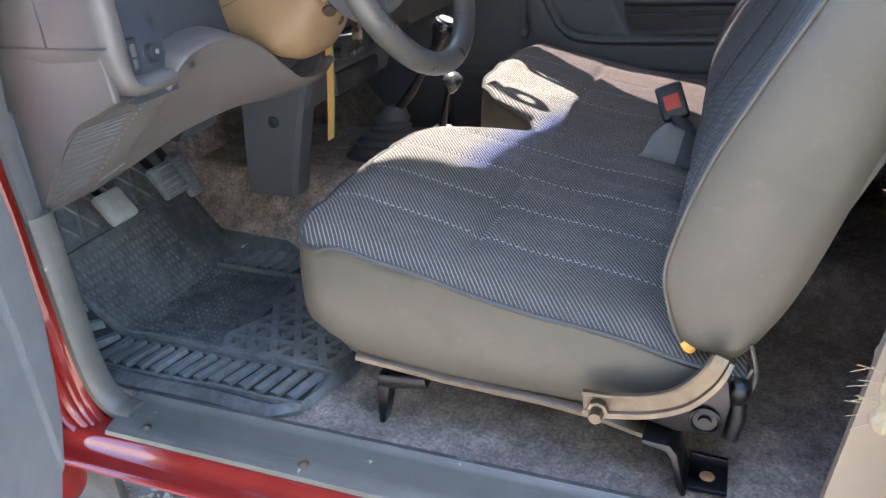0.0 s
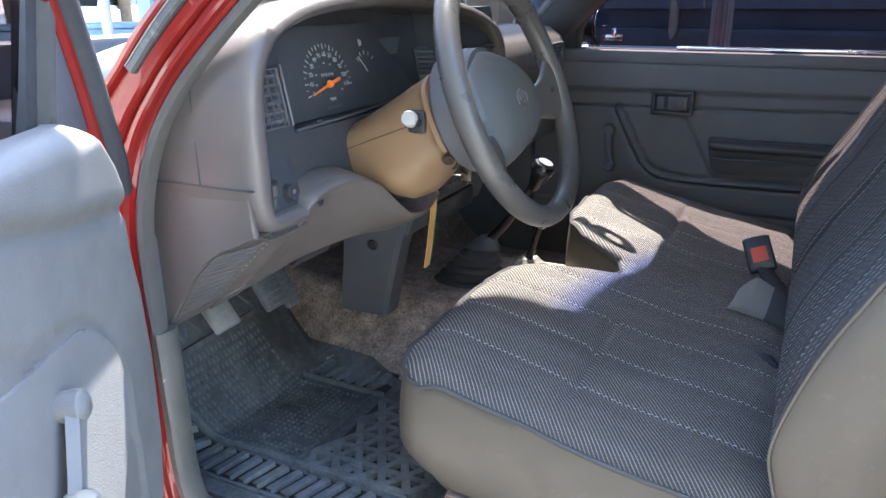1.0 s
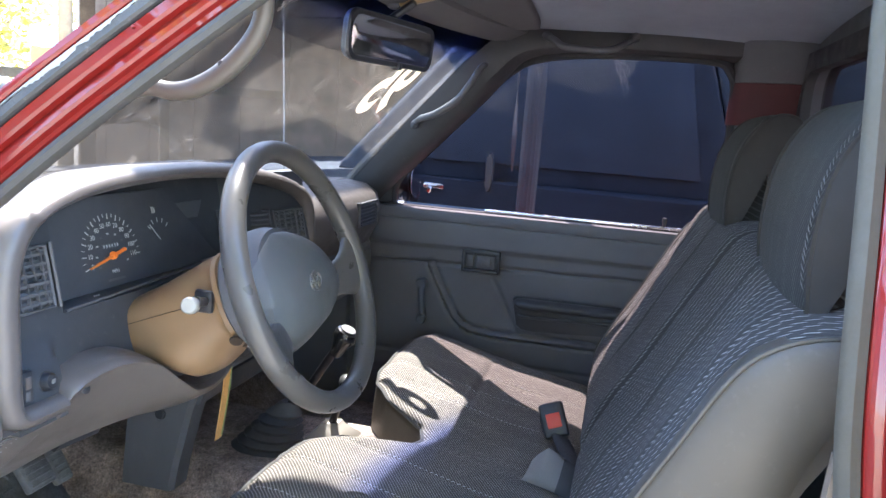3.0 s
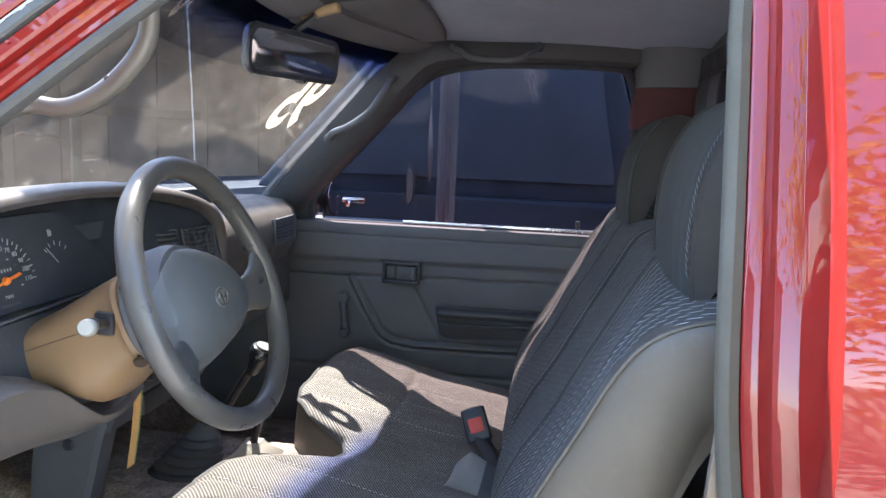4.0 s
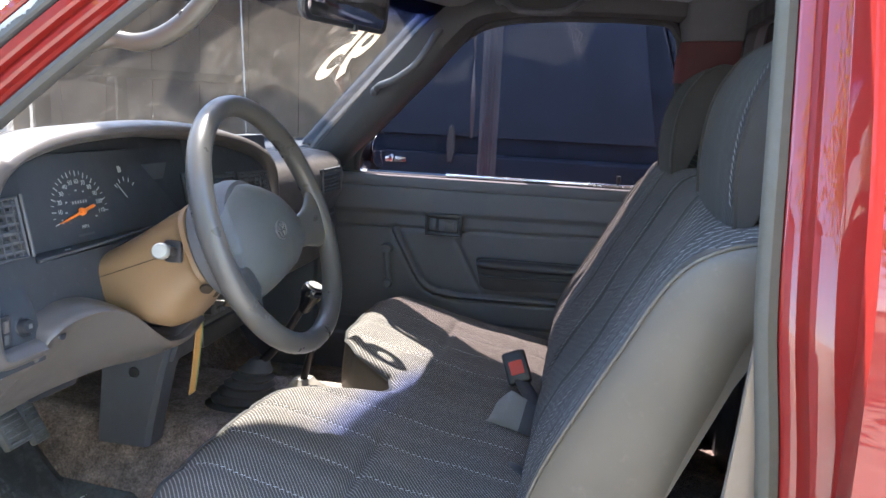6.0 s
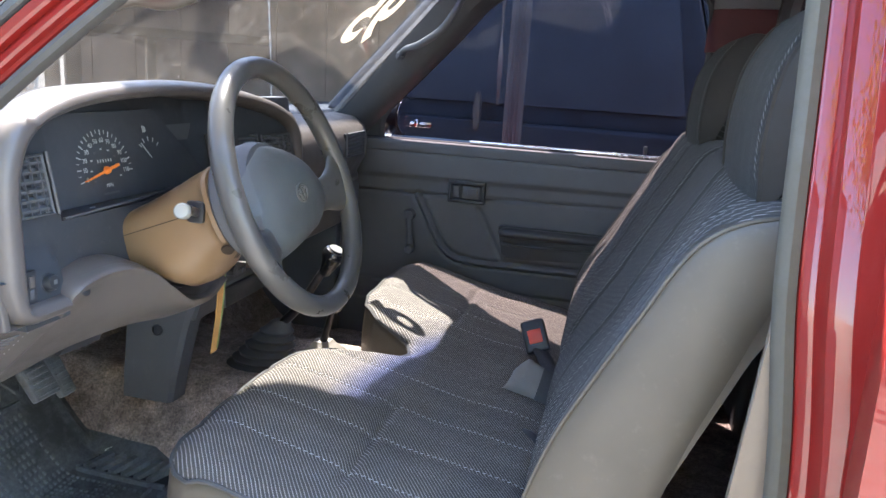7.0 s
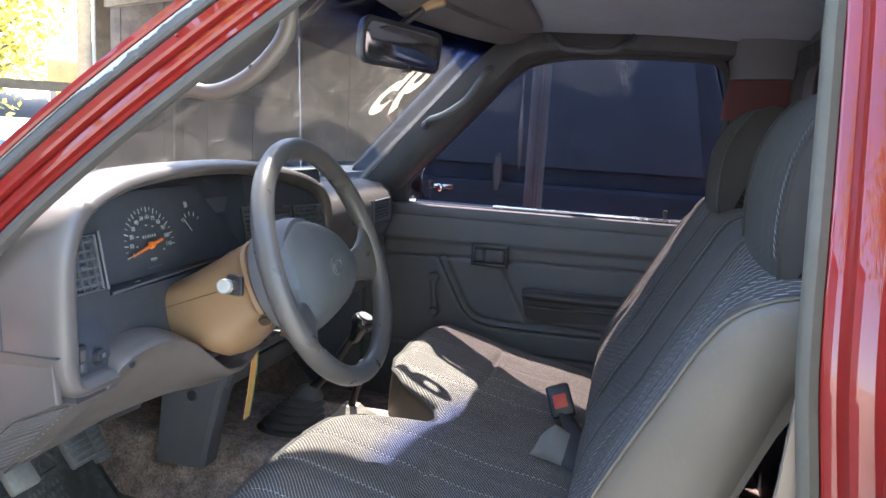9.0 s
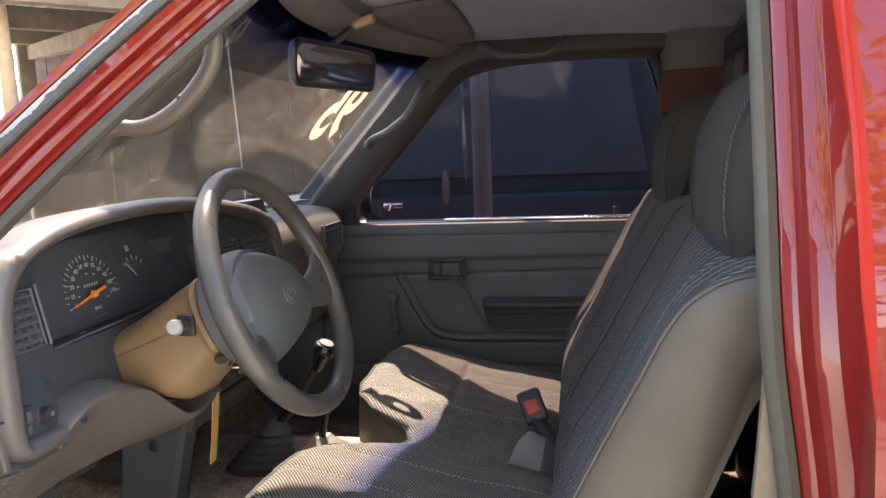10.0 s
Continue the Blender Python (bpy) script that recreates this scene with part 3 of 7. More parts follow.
# rear wall with its window
def frame_wall(name, x0, x1, rect, hole, material, r=0.05):
    """A wall across the cab with one rounded opening through it."""
    y0, y1, z0, z1 = rect
    a0, a1, b0, b1 = hole
    def loop(y0, y1, z0, z1, r, x):
        out = []
        for cy, cz, s in ((y1 - r, z1 - r, 0), (y0 + r, z1 - r, 1), (y0 + r, z0 + r, 2), (y1 - r, z0 + r, 3)):
            for k in range(6):
                a = (s + k / 5) * math.pi / 2
                out.append(Vector((x, cy + r * math.cos(a), cz + r * math.sin(a))))
        return out
    inner, outer = loop(a0, a1, b0, b1, r, x0), loop(y0, y1, z0, z1, 0.02, x0)
    bm = loft([outer, inner, [p + Vector((x1 - x0, 0, 0)) for p in inner], [p + Vector((x1 - x0, 0, 0)) for p in outer]], True, False, True)
    return bm
wall_rear = tagged(part("wall_rear", frame_wall("wall_rear", 0.775, 0.82, (0.13, 1.44, 0.55, 1.66), (0.30, 1.30, 1.23, 1.585), None), TRIM_DARK), "dark rear cab wall behind the bench", "wall", kind="structure")
win_r = thing("window_rear", (0.79, MID, 1.23), "dark tinted rear cab window with a black rubber frame", "window", kind="structure")
part("pane", sheet(lambda u, v: Vector((0.80, 0.29 + 1.02 * u, 1.225 + 0.365 * v)), 6, 4, (0.004, 0, 0)), TINTED, win_r)
part("window_frame", frame_wall("f", 0.758, 0.778, (0.27, 1.33, 1.20, 1.615), (0.31, 1.29, 1.24, 1.575), None), SEAL_DARK, win_r)

# passenger side: pillars and door with its dark window
def p_in(z):
    """Inner side of the passenger door and pillars, by height."""
    return 1.475 - 0.30 * max(0, z - 1.19)
pp = smooth_path([(-0.335, 1.452, 1.175), (-0.255, 1.420, 1.262), (-0.150, 1.380, 1.362), (-0.040, 1.340, 1.468), (0.055, 1.305, 1.560), (0.140, 1.310, 1.618), (0.30, 1.345, 1.634), (0.60, 1.352, 1.634), (0.775, 1.352, 1.632)], 6)
rows = []
for i, p in enumerate(pp):
    d = (pp[min(i + 1, len(pp) - 1)] - pp[max(i - 1, 0)]).normalized()
    w = Vector((-d.z, 0, d.x)).normalized()
    wide = eased([(0.0, 0.052), (0.14, 0.038), (0.30, 0.031), (0.52, 0.034), (0.78, 0.040)], p.x)
    rows.append([p + a * wide * w + Vector((0, b, 0)) for a, b in ((-1.0, 0.085), (-1.0, 0.010), (-0.7, -0.010), (0.0, -0.018), (0.75, -0.012), (1.0, 0.004), (1.0, 0.09))])
tagged(part("pillar_front_far", loft(rows), PILLAR_TRIM), "grey plastic front pillar trim on the passenger side", "pillar", kind="structure")
tagged(part("pillar_rear_far", loft([[(x, p_in(z) + dy, z) for x, dy in ((0.640, 0.012), (0.652, -0.02), (0.700, -0.045), (0.775, -0.060), (0.775, 0.03), (0.640, 0.03))] for z in (0.6, 0.9, 1.19, 1.3, 1.455)]), DOOR_TRIM), "grey trim on the rear passenger pillar", "pillar", kind="structure")
# Darker copy of the red paint; this panel's shade is in its colour
tagged(part("pillar_panel_far", loft([[(x, p_in(z) + dy, z) for x, dy in ((0.622, 0.012), (0.640, -0.02), (0.700, -0.045), (0.775, -0.060), (0.775, 0.03), (0.622, 0.03))] for z in (1.457, 1.50, 1.552)]), plain("shaded_red", (0.060, 0.006, 0.008), 0.6, 200, 0.1, 0.2)), "bare red painted panel of the rear pillar", "pillar", kind="structure")
tagged(part("pillar_cap_far", loft([[(x, p_in(z) + dy, z) for x, dy in ((0.622, 0.012), (0.640, -0.024), (0.700, -0.05), (0.775, -0.066), (0.775, 0.03), (0.622, 0.03))] for z in (1.553, 1.60, 1.66)]), TRIM_DARK), "grey upper trim of the rear pillar", "pillar", kind="structure")

door_2 = thing("door_2", (0.15, 1.45, 0.60), "closed passenger door with grey moulded trim and dark window", "door", kind="structure")


def seg_gap(x, z, chain):
    """Distance of a point from a chain of points."""
    best = 9.0
    for (ax, az), (bx, bz) in zip(chain, chain[1:]):
        dx, dz = bx - ax, bz - az
        t = max(0, min(1, ((x - ax) * dx + (z - az) * dz) / (dx * dx + dz * dz)))
        best = min(best, math.hypot(x - ax - t * dx, z - az - t * dz))
    return best


BRACKET = [(-0.084, 1.030), (-0.062, 0.988), (-0.010, 0.894), (0.012, 0.873), (0.039, 0.861), (0.10, 0.855), (0.30, 0.858), (0.62, 0.862)]
DIAG = [(0.090, 1.010), (0.104, 0.986), (0.165, 0.873)]


def bump_line(d, w):
    return max(0.0, 1 - (d / w) ** 2) if d < w else 0.0


def door_face(u, v):
    x, z = -0.310 + 0.960 * u, 0.60 + 0.578 * v
    y = 1.440
    y += 0.008 * min(1, max(0, (1.086 + 0.010 * x - z) / 0.010))          # step under the upper roll
    y += 0.006 * bump_line(abs(z - (1.037 + 0.022 * x)), 0.005)
    d = seg_gap(x, z, BRACKET)
    y -= 0.010 * bump_line(d, 0.009) - 0.005 * bump_line(abs(d - 0.011), 0.004)
    y += 0.006 * bump_line(seg_gap(x, z, DIAG), 0.006)
    y += 0.005 * bump_line(abs(z - 0.775), 0.006) + 0.004 * bump_line(abs(z - 0.72), 0.006)
    if z > 1.14:
        y += 0.030 * ((z - 1.14) / 0.038) ** 2
    return Vector((x, y, z))


part("trim_panel", sheet(door_face, 190, 120, (0, 0.03, 0)), DOOR_TRIM, door_2, smooth=60)
part("inner_sill", box(-0.36, 0.65, 1.466, 1.492, 1.150, 1.184, 0.004), SEAL_DARK, door_2)
part("sill_cap", box(-0.310, 0.648, 1.436, 1.470, 1.150, 1.1815, 0.005), DOOR_TRIM, door_2)
part("belt_moulding", box(0.048, 0.655, 1.468, 1.478, 1.1835, 1.1925, 0.003), CHROME, door_2, "bright metal strip along the window sill")
part("corner_cover", prism([(-0.345, 1.462, 1.165), (-0.208, 1.480, 1.172), (-0.206, 1.478, 1.215), (-0.190, 1.468, 1.258), (-0.255, 1.455, 1.275)], (0, 0.016, 0), 0.002), PILLAR_TRIM, door_2, "dark grey cover in the window corner")
part("frame_corner", prism([(x, p_in(z) + 0.030, z) for x, z in ((0.565, 1.598), (0.612, 1.578), (0.634, 1.530), (0.668, 1.530), (0.668, 1.655), (0.10, 1.655), (0.16, 1.600), (0.30, 1.606))], (0, 0.006, 0)), SEAL_DARK, door_2, "black rubber over the window corner")
part("lower_shell", box(-0.308, 0.65, 1.474, 1.56, 0.55, 1.15, 0.02), RED, door_2)
win2 = [(-0.212, 1.189), (-0.212, 1.215), (-0.195, 1.255), (-0.10, 1.365), (0.0, 1.462), (0.095, 1.545), (0.165, 1.582), (0.30, 1.600), (0.56, 1.600), (0.615, 1.575), (0.632, 1.52), (0.640, 1.36), (0.642, 1.189)]
part("pane", prism([(x, p_in(z) + 0.022, z) for x, z in win2], (0, 0.004, 0)), TINTED, door_2, "dark tinted side glass", smooth=0)
ring = smooth_path([(x, p_in(z) + 0.016, z) for x, z in win2[1:-1]], 4)
part("window_frame", tube([Vector((-0.214, 1.49, 1.17))] + ring + [Vector((0.646, 1.49, 1.17))], 0.011, 8), SEAL_DARK, door_2)
bez = part("handle_bezel", join(box(0.004, 0.108, 1.431, 1.446, 1.074, 1.085, 0.003), box(0.004, 0.108, 1.431, 1.446, 1.023, 1.033, 0.003), box(0.004, 0.013, 1.431, 1.446, 1.023, 1.085, 0.003), box(0.099, 0.108, 1.431, 1.446, 1.023, 1.085, 0.003), box(0.008, 0.104, 1.444, 1.450, 1.027, 1.082, 0.0)), BLACK, door_2, "black recessed door handle surround")
part("release_lever", join(box(0.044, 0.094, 1.434, 1.444, 1.036, 1.071, 0.004), box(0.060, 0.084, 1.430, 1.438, 1.043, 1.065, 0.003)), DOOR_TRIM, bez)
part("lock_slider", box(0.016, 0.036, 1.438, 1.446, 1.038, 1.070, 0.003), TRIM_DARK, bez)
REST = plastic("armrest_grey", (0.050, 0.048, 0.049), 0.45, 1300, 0.12, 0.05)
arm = part("armrest_recess", prism([(0.150, 1.4350, 0.966), (0.156, 1.4350, 0.973), (0.62, 1.4350, 0.976), (0.62, 1.4350, 0.902), (0.43, 1.4350, 0.896), (0.215, 1.4350, 0.882), (0.182, 1.4350, 0.882), (0.164, 1.4350, 0.893)], (0, 0.014, 0), 0.005), REST, door_2, "dark moulded armrest pull")
pad = []
for x, k in ((0.156, 0.35), (0.163, 0.75), (0.175, 0.95), (0.20, 1.0), (0.30, 1.0), (0.45, 1.0), (0.62, 1.0)):
    c = Vector((x, 1.424, 0.956 + 0.006 * x))
    pad.append([c + Vector((0, -0.022 * k * math.cos(a) ** 1 if math.cos(a) > 0 else 0.012, 0.014 * k * math.sin(a))) for a in [2 * math.pi * q / 16 for q in range(16)]])
part("pull_bar", loft(pad), REST, arm)
part("pocket_edge", tube(smooth_path([(0.166, 1.434, 0.925), (0.200, 1.428, 0.922), (0.40, 1.428, 0.928), (0.62, 1.428, 0.932)], 5), 0.0045, 8), REST, arm)
crank_rows = []
for k in range(9):
    t = k / 8
    w, d = 0.0125 - 0.0045 * math.sin(math.pi * t), 0.0065 + 0.003 * math.sin(math.pi * t)
    c = Vector((-0.101 + 0.010 * t, 1.424 - 0.004 * math.sin(math.pi * t), 0.976 - 0.096 * t))
    crank_rows.append([c + Vector((w * math.cos(a), d * math.sin(a), 0.0)) for a in [2 * math.pi * q / 12 for q in range(12)]])
wind = part("window_crank", join(loft(crank_rows), revolve([(0.0, -0.012), (0.014, -0.011), (0.0165, -0.002), (0.0165, 0.014)], (-0.101, 1.428, 0.976), (0, 1, 0), 18)), TRIM_DARK, door_2, "dark window winder folded down")
part("knob", revolve([(0.0, -0.018), (0.010, -0.017), (0.0135, -0.010), (0.0125, 0.002), (0.009, 0.012)], (-0.091, 1.420, 0.882), (0, 1, 0), 18), TRIM_DARK, wind)
part("lock_knob", revolve([(0.0, 0.0), (0.004, 0.0), (0.0045, 0.02), (0.006, 0.022), (0.006, 0.034), (0.0, 0.036)], (0.515, 1.478, 1.180), (0, 0, 1), 12), BLACK, door_2)


# ---- dashboard ----
dash = thing("dashboard", (-0.35, MID, 0.95), "warm grey moulded dashboard with a dark instrument fascia", "dashboard")
ARCH = [(0.212, 1.0600), (0.200, 1.0600), (0.180, 1.0602), (0.162, 1.0605), (0.151, 1.0635), (0.147, 1.074), (0.145, 1.095), (0.145, 1.120), (0.144, 1.190), (0.150, 1.235), (0.172, 1.268), (0.215, 1.288), (0.290, 1.302), (0.420, 1.309), (0.560, 1.305), (0.690, 1.291), (0.785, 1.273), (0.845, 1.252), (0.880, 1.222), (0.892, 1.170), (0.893, 1.080)]
arch = smooth_path([(0.0, y, z) for y, z in ARCH], 5)
rows = []
for i, p in enumerate(arch):
    d = (arch[min(i + 1, len(arch) - 1)] - arch[max(i - 1, 0)]).normalized()
    w = Vector((0, -d.z, d.y))                      # outward
    if w.dot(p - Vector((0, 0.19 if p.z < 1.10 and p.y < 0.3 else 0.52, 1.12))) < 0:
        w = -w
    thick = along([(1.060, 0.017), (1.066, 0.020), (1.10, 0.028)], p.z) if p.y < 0.24 and p.z < 1.27 else (0.016 if p.y < 0.84 else 0.020)
    drop = max(0.0, w.z)
    side = 1 - drop
    far = 0.065 * drop
    rows.append([Vector((x, 0, 0)) + p + a * w - Vector((0, 0, s)) for x, a, s in (
        (-0.300, -0.002, 0), (-0.235, -0.004, 0), (-0.206, -0.004, 0), (-0.197, 0.001, 0), (-0.193, 0.35 * thick, 0), (-0.194, 0.65 * thick, 0), (-0.200, 0.95 * thick, 0), (-0.216, thick + 0.003, 0),
        (-0.29, thick + 0.004, 0.010 * drop), (-0.40, thick - 0.002 * side, 0.4 * far), (-0.56, thick - 0.004, far + 0.012 * drop), (-0.56, -0.02, far + 0.03 * drop))])
part("dash_hood", loft(rows), DASH, dash)

# dark fascia behind the hood
def fascia(u, v):
    y, z = 0.150 + 0.745 * u, 1.035 + 0.262 * v
    x = -0.222 - 0.20 * (z - 1.045)
    x += 0.013 * min(1, max(0, (1.125 - z) / 0.03)) * min(1, max(0, (0.232 - y) / 0.008))
    if z > 1.150 and 0.262 < y < 0.70:
        x -= 0.040
    if y > 0.64:
        x += 0.045 * min(1, (y - 0.64) / 0.20) * min(1, max(0, (z - 1.02) / 0.1))
    return Vector((x, y, z))
part("fascia", sheet(fascia, 90, 40, (-0.03, 0, 0)), FASCIA, dash)

# passenger side body and the dash top
prof = [(-0.60, 1.200), (-0.45, 1.232), (-0.30, 1.244), (-0.245, 1.238), (-0.215, 1.218), (-0.205, 1.185), (-0.208, 1.140), (-0.228, 1.100), (-0.232, 1.090), (-0.226, 1.082), (-0.232, 0.985), (-0.262, 0.955), (-0.40, 0.93), (-0.60, 0.93)]
part("passenger_body", loft([[(x - bend, y, z) for x, z in prof] for y, bend in ((0.905, 0.0), (1.0, 0.0), (1.15, 0.0), (1.27, 0.001), (1.335, 0.004), (1.375, 0.010), (1.400, 0.020), (1.420, 0.036), (1.433, 0.060))]), DASH, dash)
part("glove_door", box(-0.244, -0.226, 0.99, 1.36, 0.975, 1.075, 0.006), DASH, dash)
part("underside", loft([[(x, y, z) for x, z in ((-0.30, 0.99), (-0.28, 1.03), (-0.30, 1.25), (-0.60, 1.20), (-0.60, 0.96))] for y in (0.15, 0.5, 0.905)]), TRIM_DARK, dash)
# side cap at the door end, with its seams
LOWEDGE = [(-0.204, 1.045), (-0.236, 1.031), (-0.259, 1.022), (-0.279, 1.010), (-0.294, 0.997), (-0.311, 0.980), (-0.329, 0.954), (-0.345, 0.931), (-0.362, 0.905), (-0.372, 0.893)]
part("end_cap", prism([(x, 0.116, z) for x, z in [(-0.212, 1.10), (-0.214, 1.195), (-0.226, 1.228), (-0.285, 1.236), (-0.345, 1.205), (-0.372, 1.15), (-0.378, 1.034), (-0.377, 0.95), (-0.378, 0.890)] + LOWEDGE[::-1]], (0, 0.010, 0), 0.003), DASH, dash)
part("seam", join(box(-0.2795, -0.2780, 0.1122, 0.12, 1.104, 1.272, 0), box(-0.372, -0.200, 0.1122, 0.12, 1.1032, 1.1047, 0)), FASCIA, dash)


# lower knee panel, sweeping under the column
EDGE = smooth_path([(x, 0.118, z) for x, z in LOWEDGE], 4)


def knee(u, v):
    y = 0.118 + 0.466 * u
    zt = eased([(0.10, 1.048), (0.165, 1.050), (0.206, 1.054), (0.219, 1.078), (0.245, 1.090), (0.29, 1.096), (0.345, 1.080), (0.40, 1.040), (0.446, 1.010), (0.50, 0.998), (0.60, 1.008)], y)
    zb = eased([(0.10, 0.893), (0.15, 0.889), (0.20, 0.897), (0.24, 0.922), (0.30, 0.958), (0.36, 0.975), (0.446, 0.968), (0.50, 0.968), (0.60, 0.984)], y)
    xb = eased([(0.10, -0.372), (0.15, -0.380), (0.20, -0.366), (0.24, -0.325), (0.30, -0.270), (0.36, -0.225), (0.446, -0.205), (0.60, -0.205)], y)
    xt = eased([(0.10, -0.206), (0.16, -0.200), (0.207, -0.196), (0.222, -0.192), (0.26, -0.186), (0.32, -0.172), (0.446, -0.168), (0.53, -0.178), (0.60, -0.200)], y)
    drop = 0.35 * min(0.045, zt - zb)
    t = v / 0.3
    if v < 0.3:
        p = Vector((xt - 0.035 * (1 - t) ** 2 * min(1, max(0, (y - 0.17) / 0.08)), y, zt - drop * t - 0.004 * (1 - t)))
    else:
        t = (v - 0.3) / 0.7
        p = Vector((xt + (xb - xt) * t ** 0.9 + 0.012 * math.sin(math.pi * t), y, zt - drop + (zb - zt + drop) * t))
    k = v * (len(EDGE) - 1)
    i = min(len(EDGE) - 2, int(k))
    e = EDGE[i].lerp(EDGE[i + 1], k - i)
    f = min(1, max(0, (y - 0.118) / 0.11))
    f = f * f * (3 - 2 * f) * 0.6 + f * 0.4
    return Vector((e.x + (p.x - e.x) * f, y, e.z + (p.z - e.z) * f))
part("knee_panel", sheet(knee, 110, 36, (-0.012, 0, 0.004)), DASH, dash)
part("knee_hole", revolve([(0.0, 0.0006), (0.0055, 0.0006), (0.0065, 0.0)], knee(0.27, 0.36) + Vector((0.0005, 0, 0.0)), (0.9, -0.2, 0.3), 14), BLACK, dash)

# speaker grille: slats on the lower panel
grille = part("speaker_grille", sheet(lambda u, v: knee(0.012 + 0.115 * u, 0.34 + 0.52 * v) + Vector((0.0012, 0, -0.0008)), 8, 12, (-0.004, 0, 0)), DASH, dash, "slotted speaker panel")
for k in range(13):
    v = 0.355 + 0.52 * (k + 0.3) / 13
    part("slot", tube([knee(0.018 + 0.104 * t, v - 0.03 * t) + Vector((0.0012, 0, -0.0008)) for t in (0, 0.25, 0.5, 0.75, 1)], 0.0013, 6), FASCIA, grille)
for k in range(14):
    part("vent_hole", revolve([(0.0, 0.0006), (0.0008, 0.0006), (0.0010, 0.0)], knee(0.138, 0.30 + 0.50 * k / 13) + Vector((0.0006, 0, -0.0005)), (0.8, 0, -0.5), 8), DIAL_PRINT, grille)
part("under_vent", prism([(-0.299, 0.303, 0.934), (-0.283, 0.312, 0.956), (-0.262, 0.358, 0.966), (-0.268, 0.352, 0.948)], (-0.02, 0.004, 0.002), 0.001), BLACK, dash, "black duct opening under the panel")
part("pull_tab", prism([knee(0.15, 0.86), knee(0.155, 0.97), knee(0.225, 0.97), knee(0.215, 0.87)], (0.003, 0, -0.002), 0.0008), DASH, dash)


def air_vent(parent, y0, y1, z0, z1, x_of, n_bars, n_fins, name="air_vent", tone=FASCIA):
    """A louvred outlet: dark box, rim, level bars, upright fins behind them."""
    def at(y, z, dx):
        return Vector((x_of(y, z) + dx, y, z))
    body = part(name, loft([[at(y0, z0, 0.0015), at(y1, z0, 0.0015), at(y1, z1, 0.0015), at(y0, z1, 0.0015)], [at(y0, z0, -0.02), at(y1, z0, -0.02), at(y1, z1, -0.02), at(y0, z1, -0.02)]]), BLACK, parent, "black air outlet with louvres")
    rim = [at(y0, z0, 0.004), at(y1, z0, 0.004), at(y1, z1, 0.004), at(y0, z1, 0.004)]
    part("rim", tube([rim[0].lerp(rim[1], t) for t in (0, 1)] + [rim[2], rim[3]], 0.0032, 6, True), TRIM_DARK, body)
    for k in range(n_bars):
        z = z0 + (z1 - z0) * (k + 0.7) / (n_bars + 0.4)
        part("louvre", loft([[at(y, z - 0.0024, 0.0055), at(y, z + 0.0010, 0.0062), at(y, z + 0.004, 0.0022), at(y, z + 0.001, 0.0018)] for y in (y0 + 0.003, (y0 + y1) / 2, y1 - 0.003)]), TRIM_DARK, body)
    for k in range(n_fins):
        y = y0 + (y1 - y0) * (k + 0.7) / (n_fins + 0.4)
        part("fin", loft([[at(y - 0.0009, z, 0.0068), at(y + 0.0009, z, 0.0068), at(y + 0.0009, z, 0.002), at(y - 0.0009, z, 0.002)] for z in (z0 + 0.002, z1 - 0.002)]), TRIM_DARK, body)
    return body


def face_x(y, z):
    return fascia((y - 0.150) / 0.745, (z - 1.035) / 0.262).x


v1 = air_vent(dash, 0.182, 0.242, 1.160, 1.232, face_x, 6, 4)
part("thumb_tab", box(face_x(0.21, 1.19) + 0.002, face_x(0.21, 1.19) + 0.010, 0.205, 0.219, 1.189, 1.194, 0.002), TRIM_DARK, v1)
part("vent_trim", tube([(face_x(0.250, 1.158) + 0.006, 0.250, 1.158), (face_x(0.250, 1.236) + 0.006, 0.250, 1.236)], 0.0025, 6), TRIM_DARK, dash)
air_vent(dash, 0.680, 0.762, 1.165, 1.228, face_x, 7, 0)
air_vent(dash, 0.775, 0.865, 1.160, 1.226, face_x, 7, 5)
pv = lambda y, z: -0.2050 - along([(1.15, 0.0), (1.27, 0.001), (1.335, 0.004)], y)
air_vent(dash, 1.185, 1.312, 1.150, 1.206, pv, 6, 0)

# instrument cluster
cl = part("instrument_panel", sheet(lambda u, v: Vector((-0.268 - 0.03 * v, 0.268 + (0.395 - 0.125 * v) * u, 1.152 + 0.125 * v)), 6, 4, (-0.004, 0, 0)), plastic("dial_face", (0.052, 0.057, 0.066), 0.5, 1500, 0.03, 0.05), dash, "instrument panel with a speedometer and a fuel gauge")
part("cluster_edge", tube([(-0.242, 0.262, 1.149), (-0.248, 0.42, 1.151), (-0.258, 0.70, 1.158)], 0.0022, 6), TRIM_DARK, dash)
CN = Vector((0.972, 0, 0.235)).normalized()
CU = Vector((-0.235, 0, 0.972)).normalized()
CR = Vector((0, 1, 0))
SC = Vector((-0.2715, 0.386, 1.196))


def dial(a, r):
    """A place on the speedometer, by the clock's angle in degrees from the top, and radius."""
    return SC + r * (math.sin(radians(a)) * CR + math.cos(radians(a)) * CU)


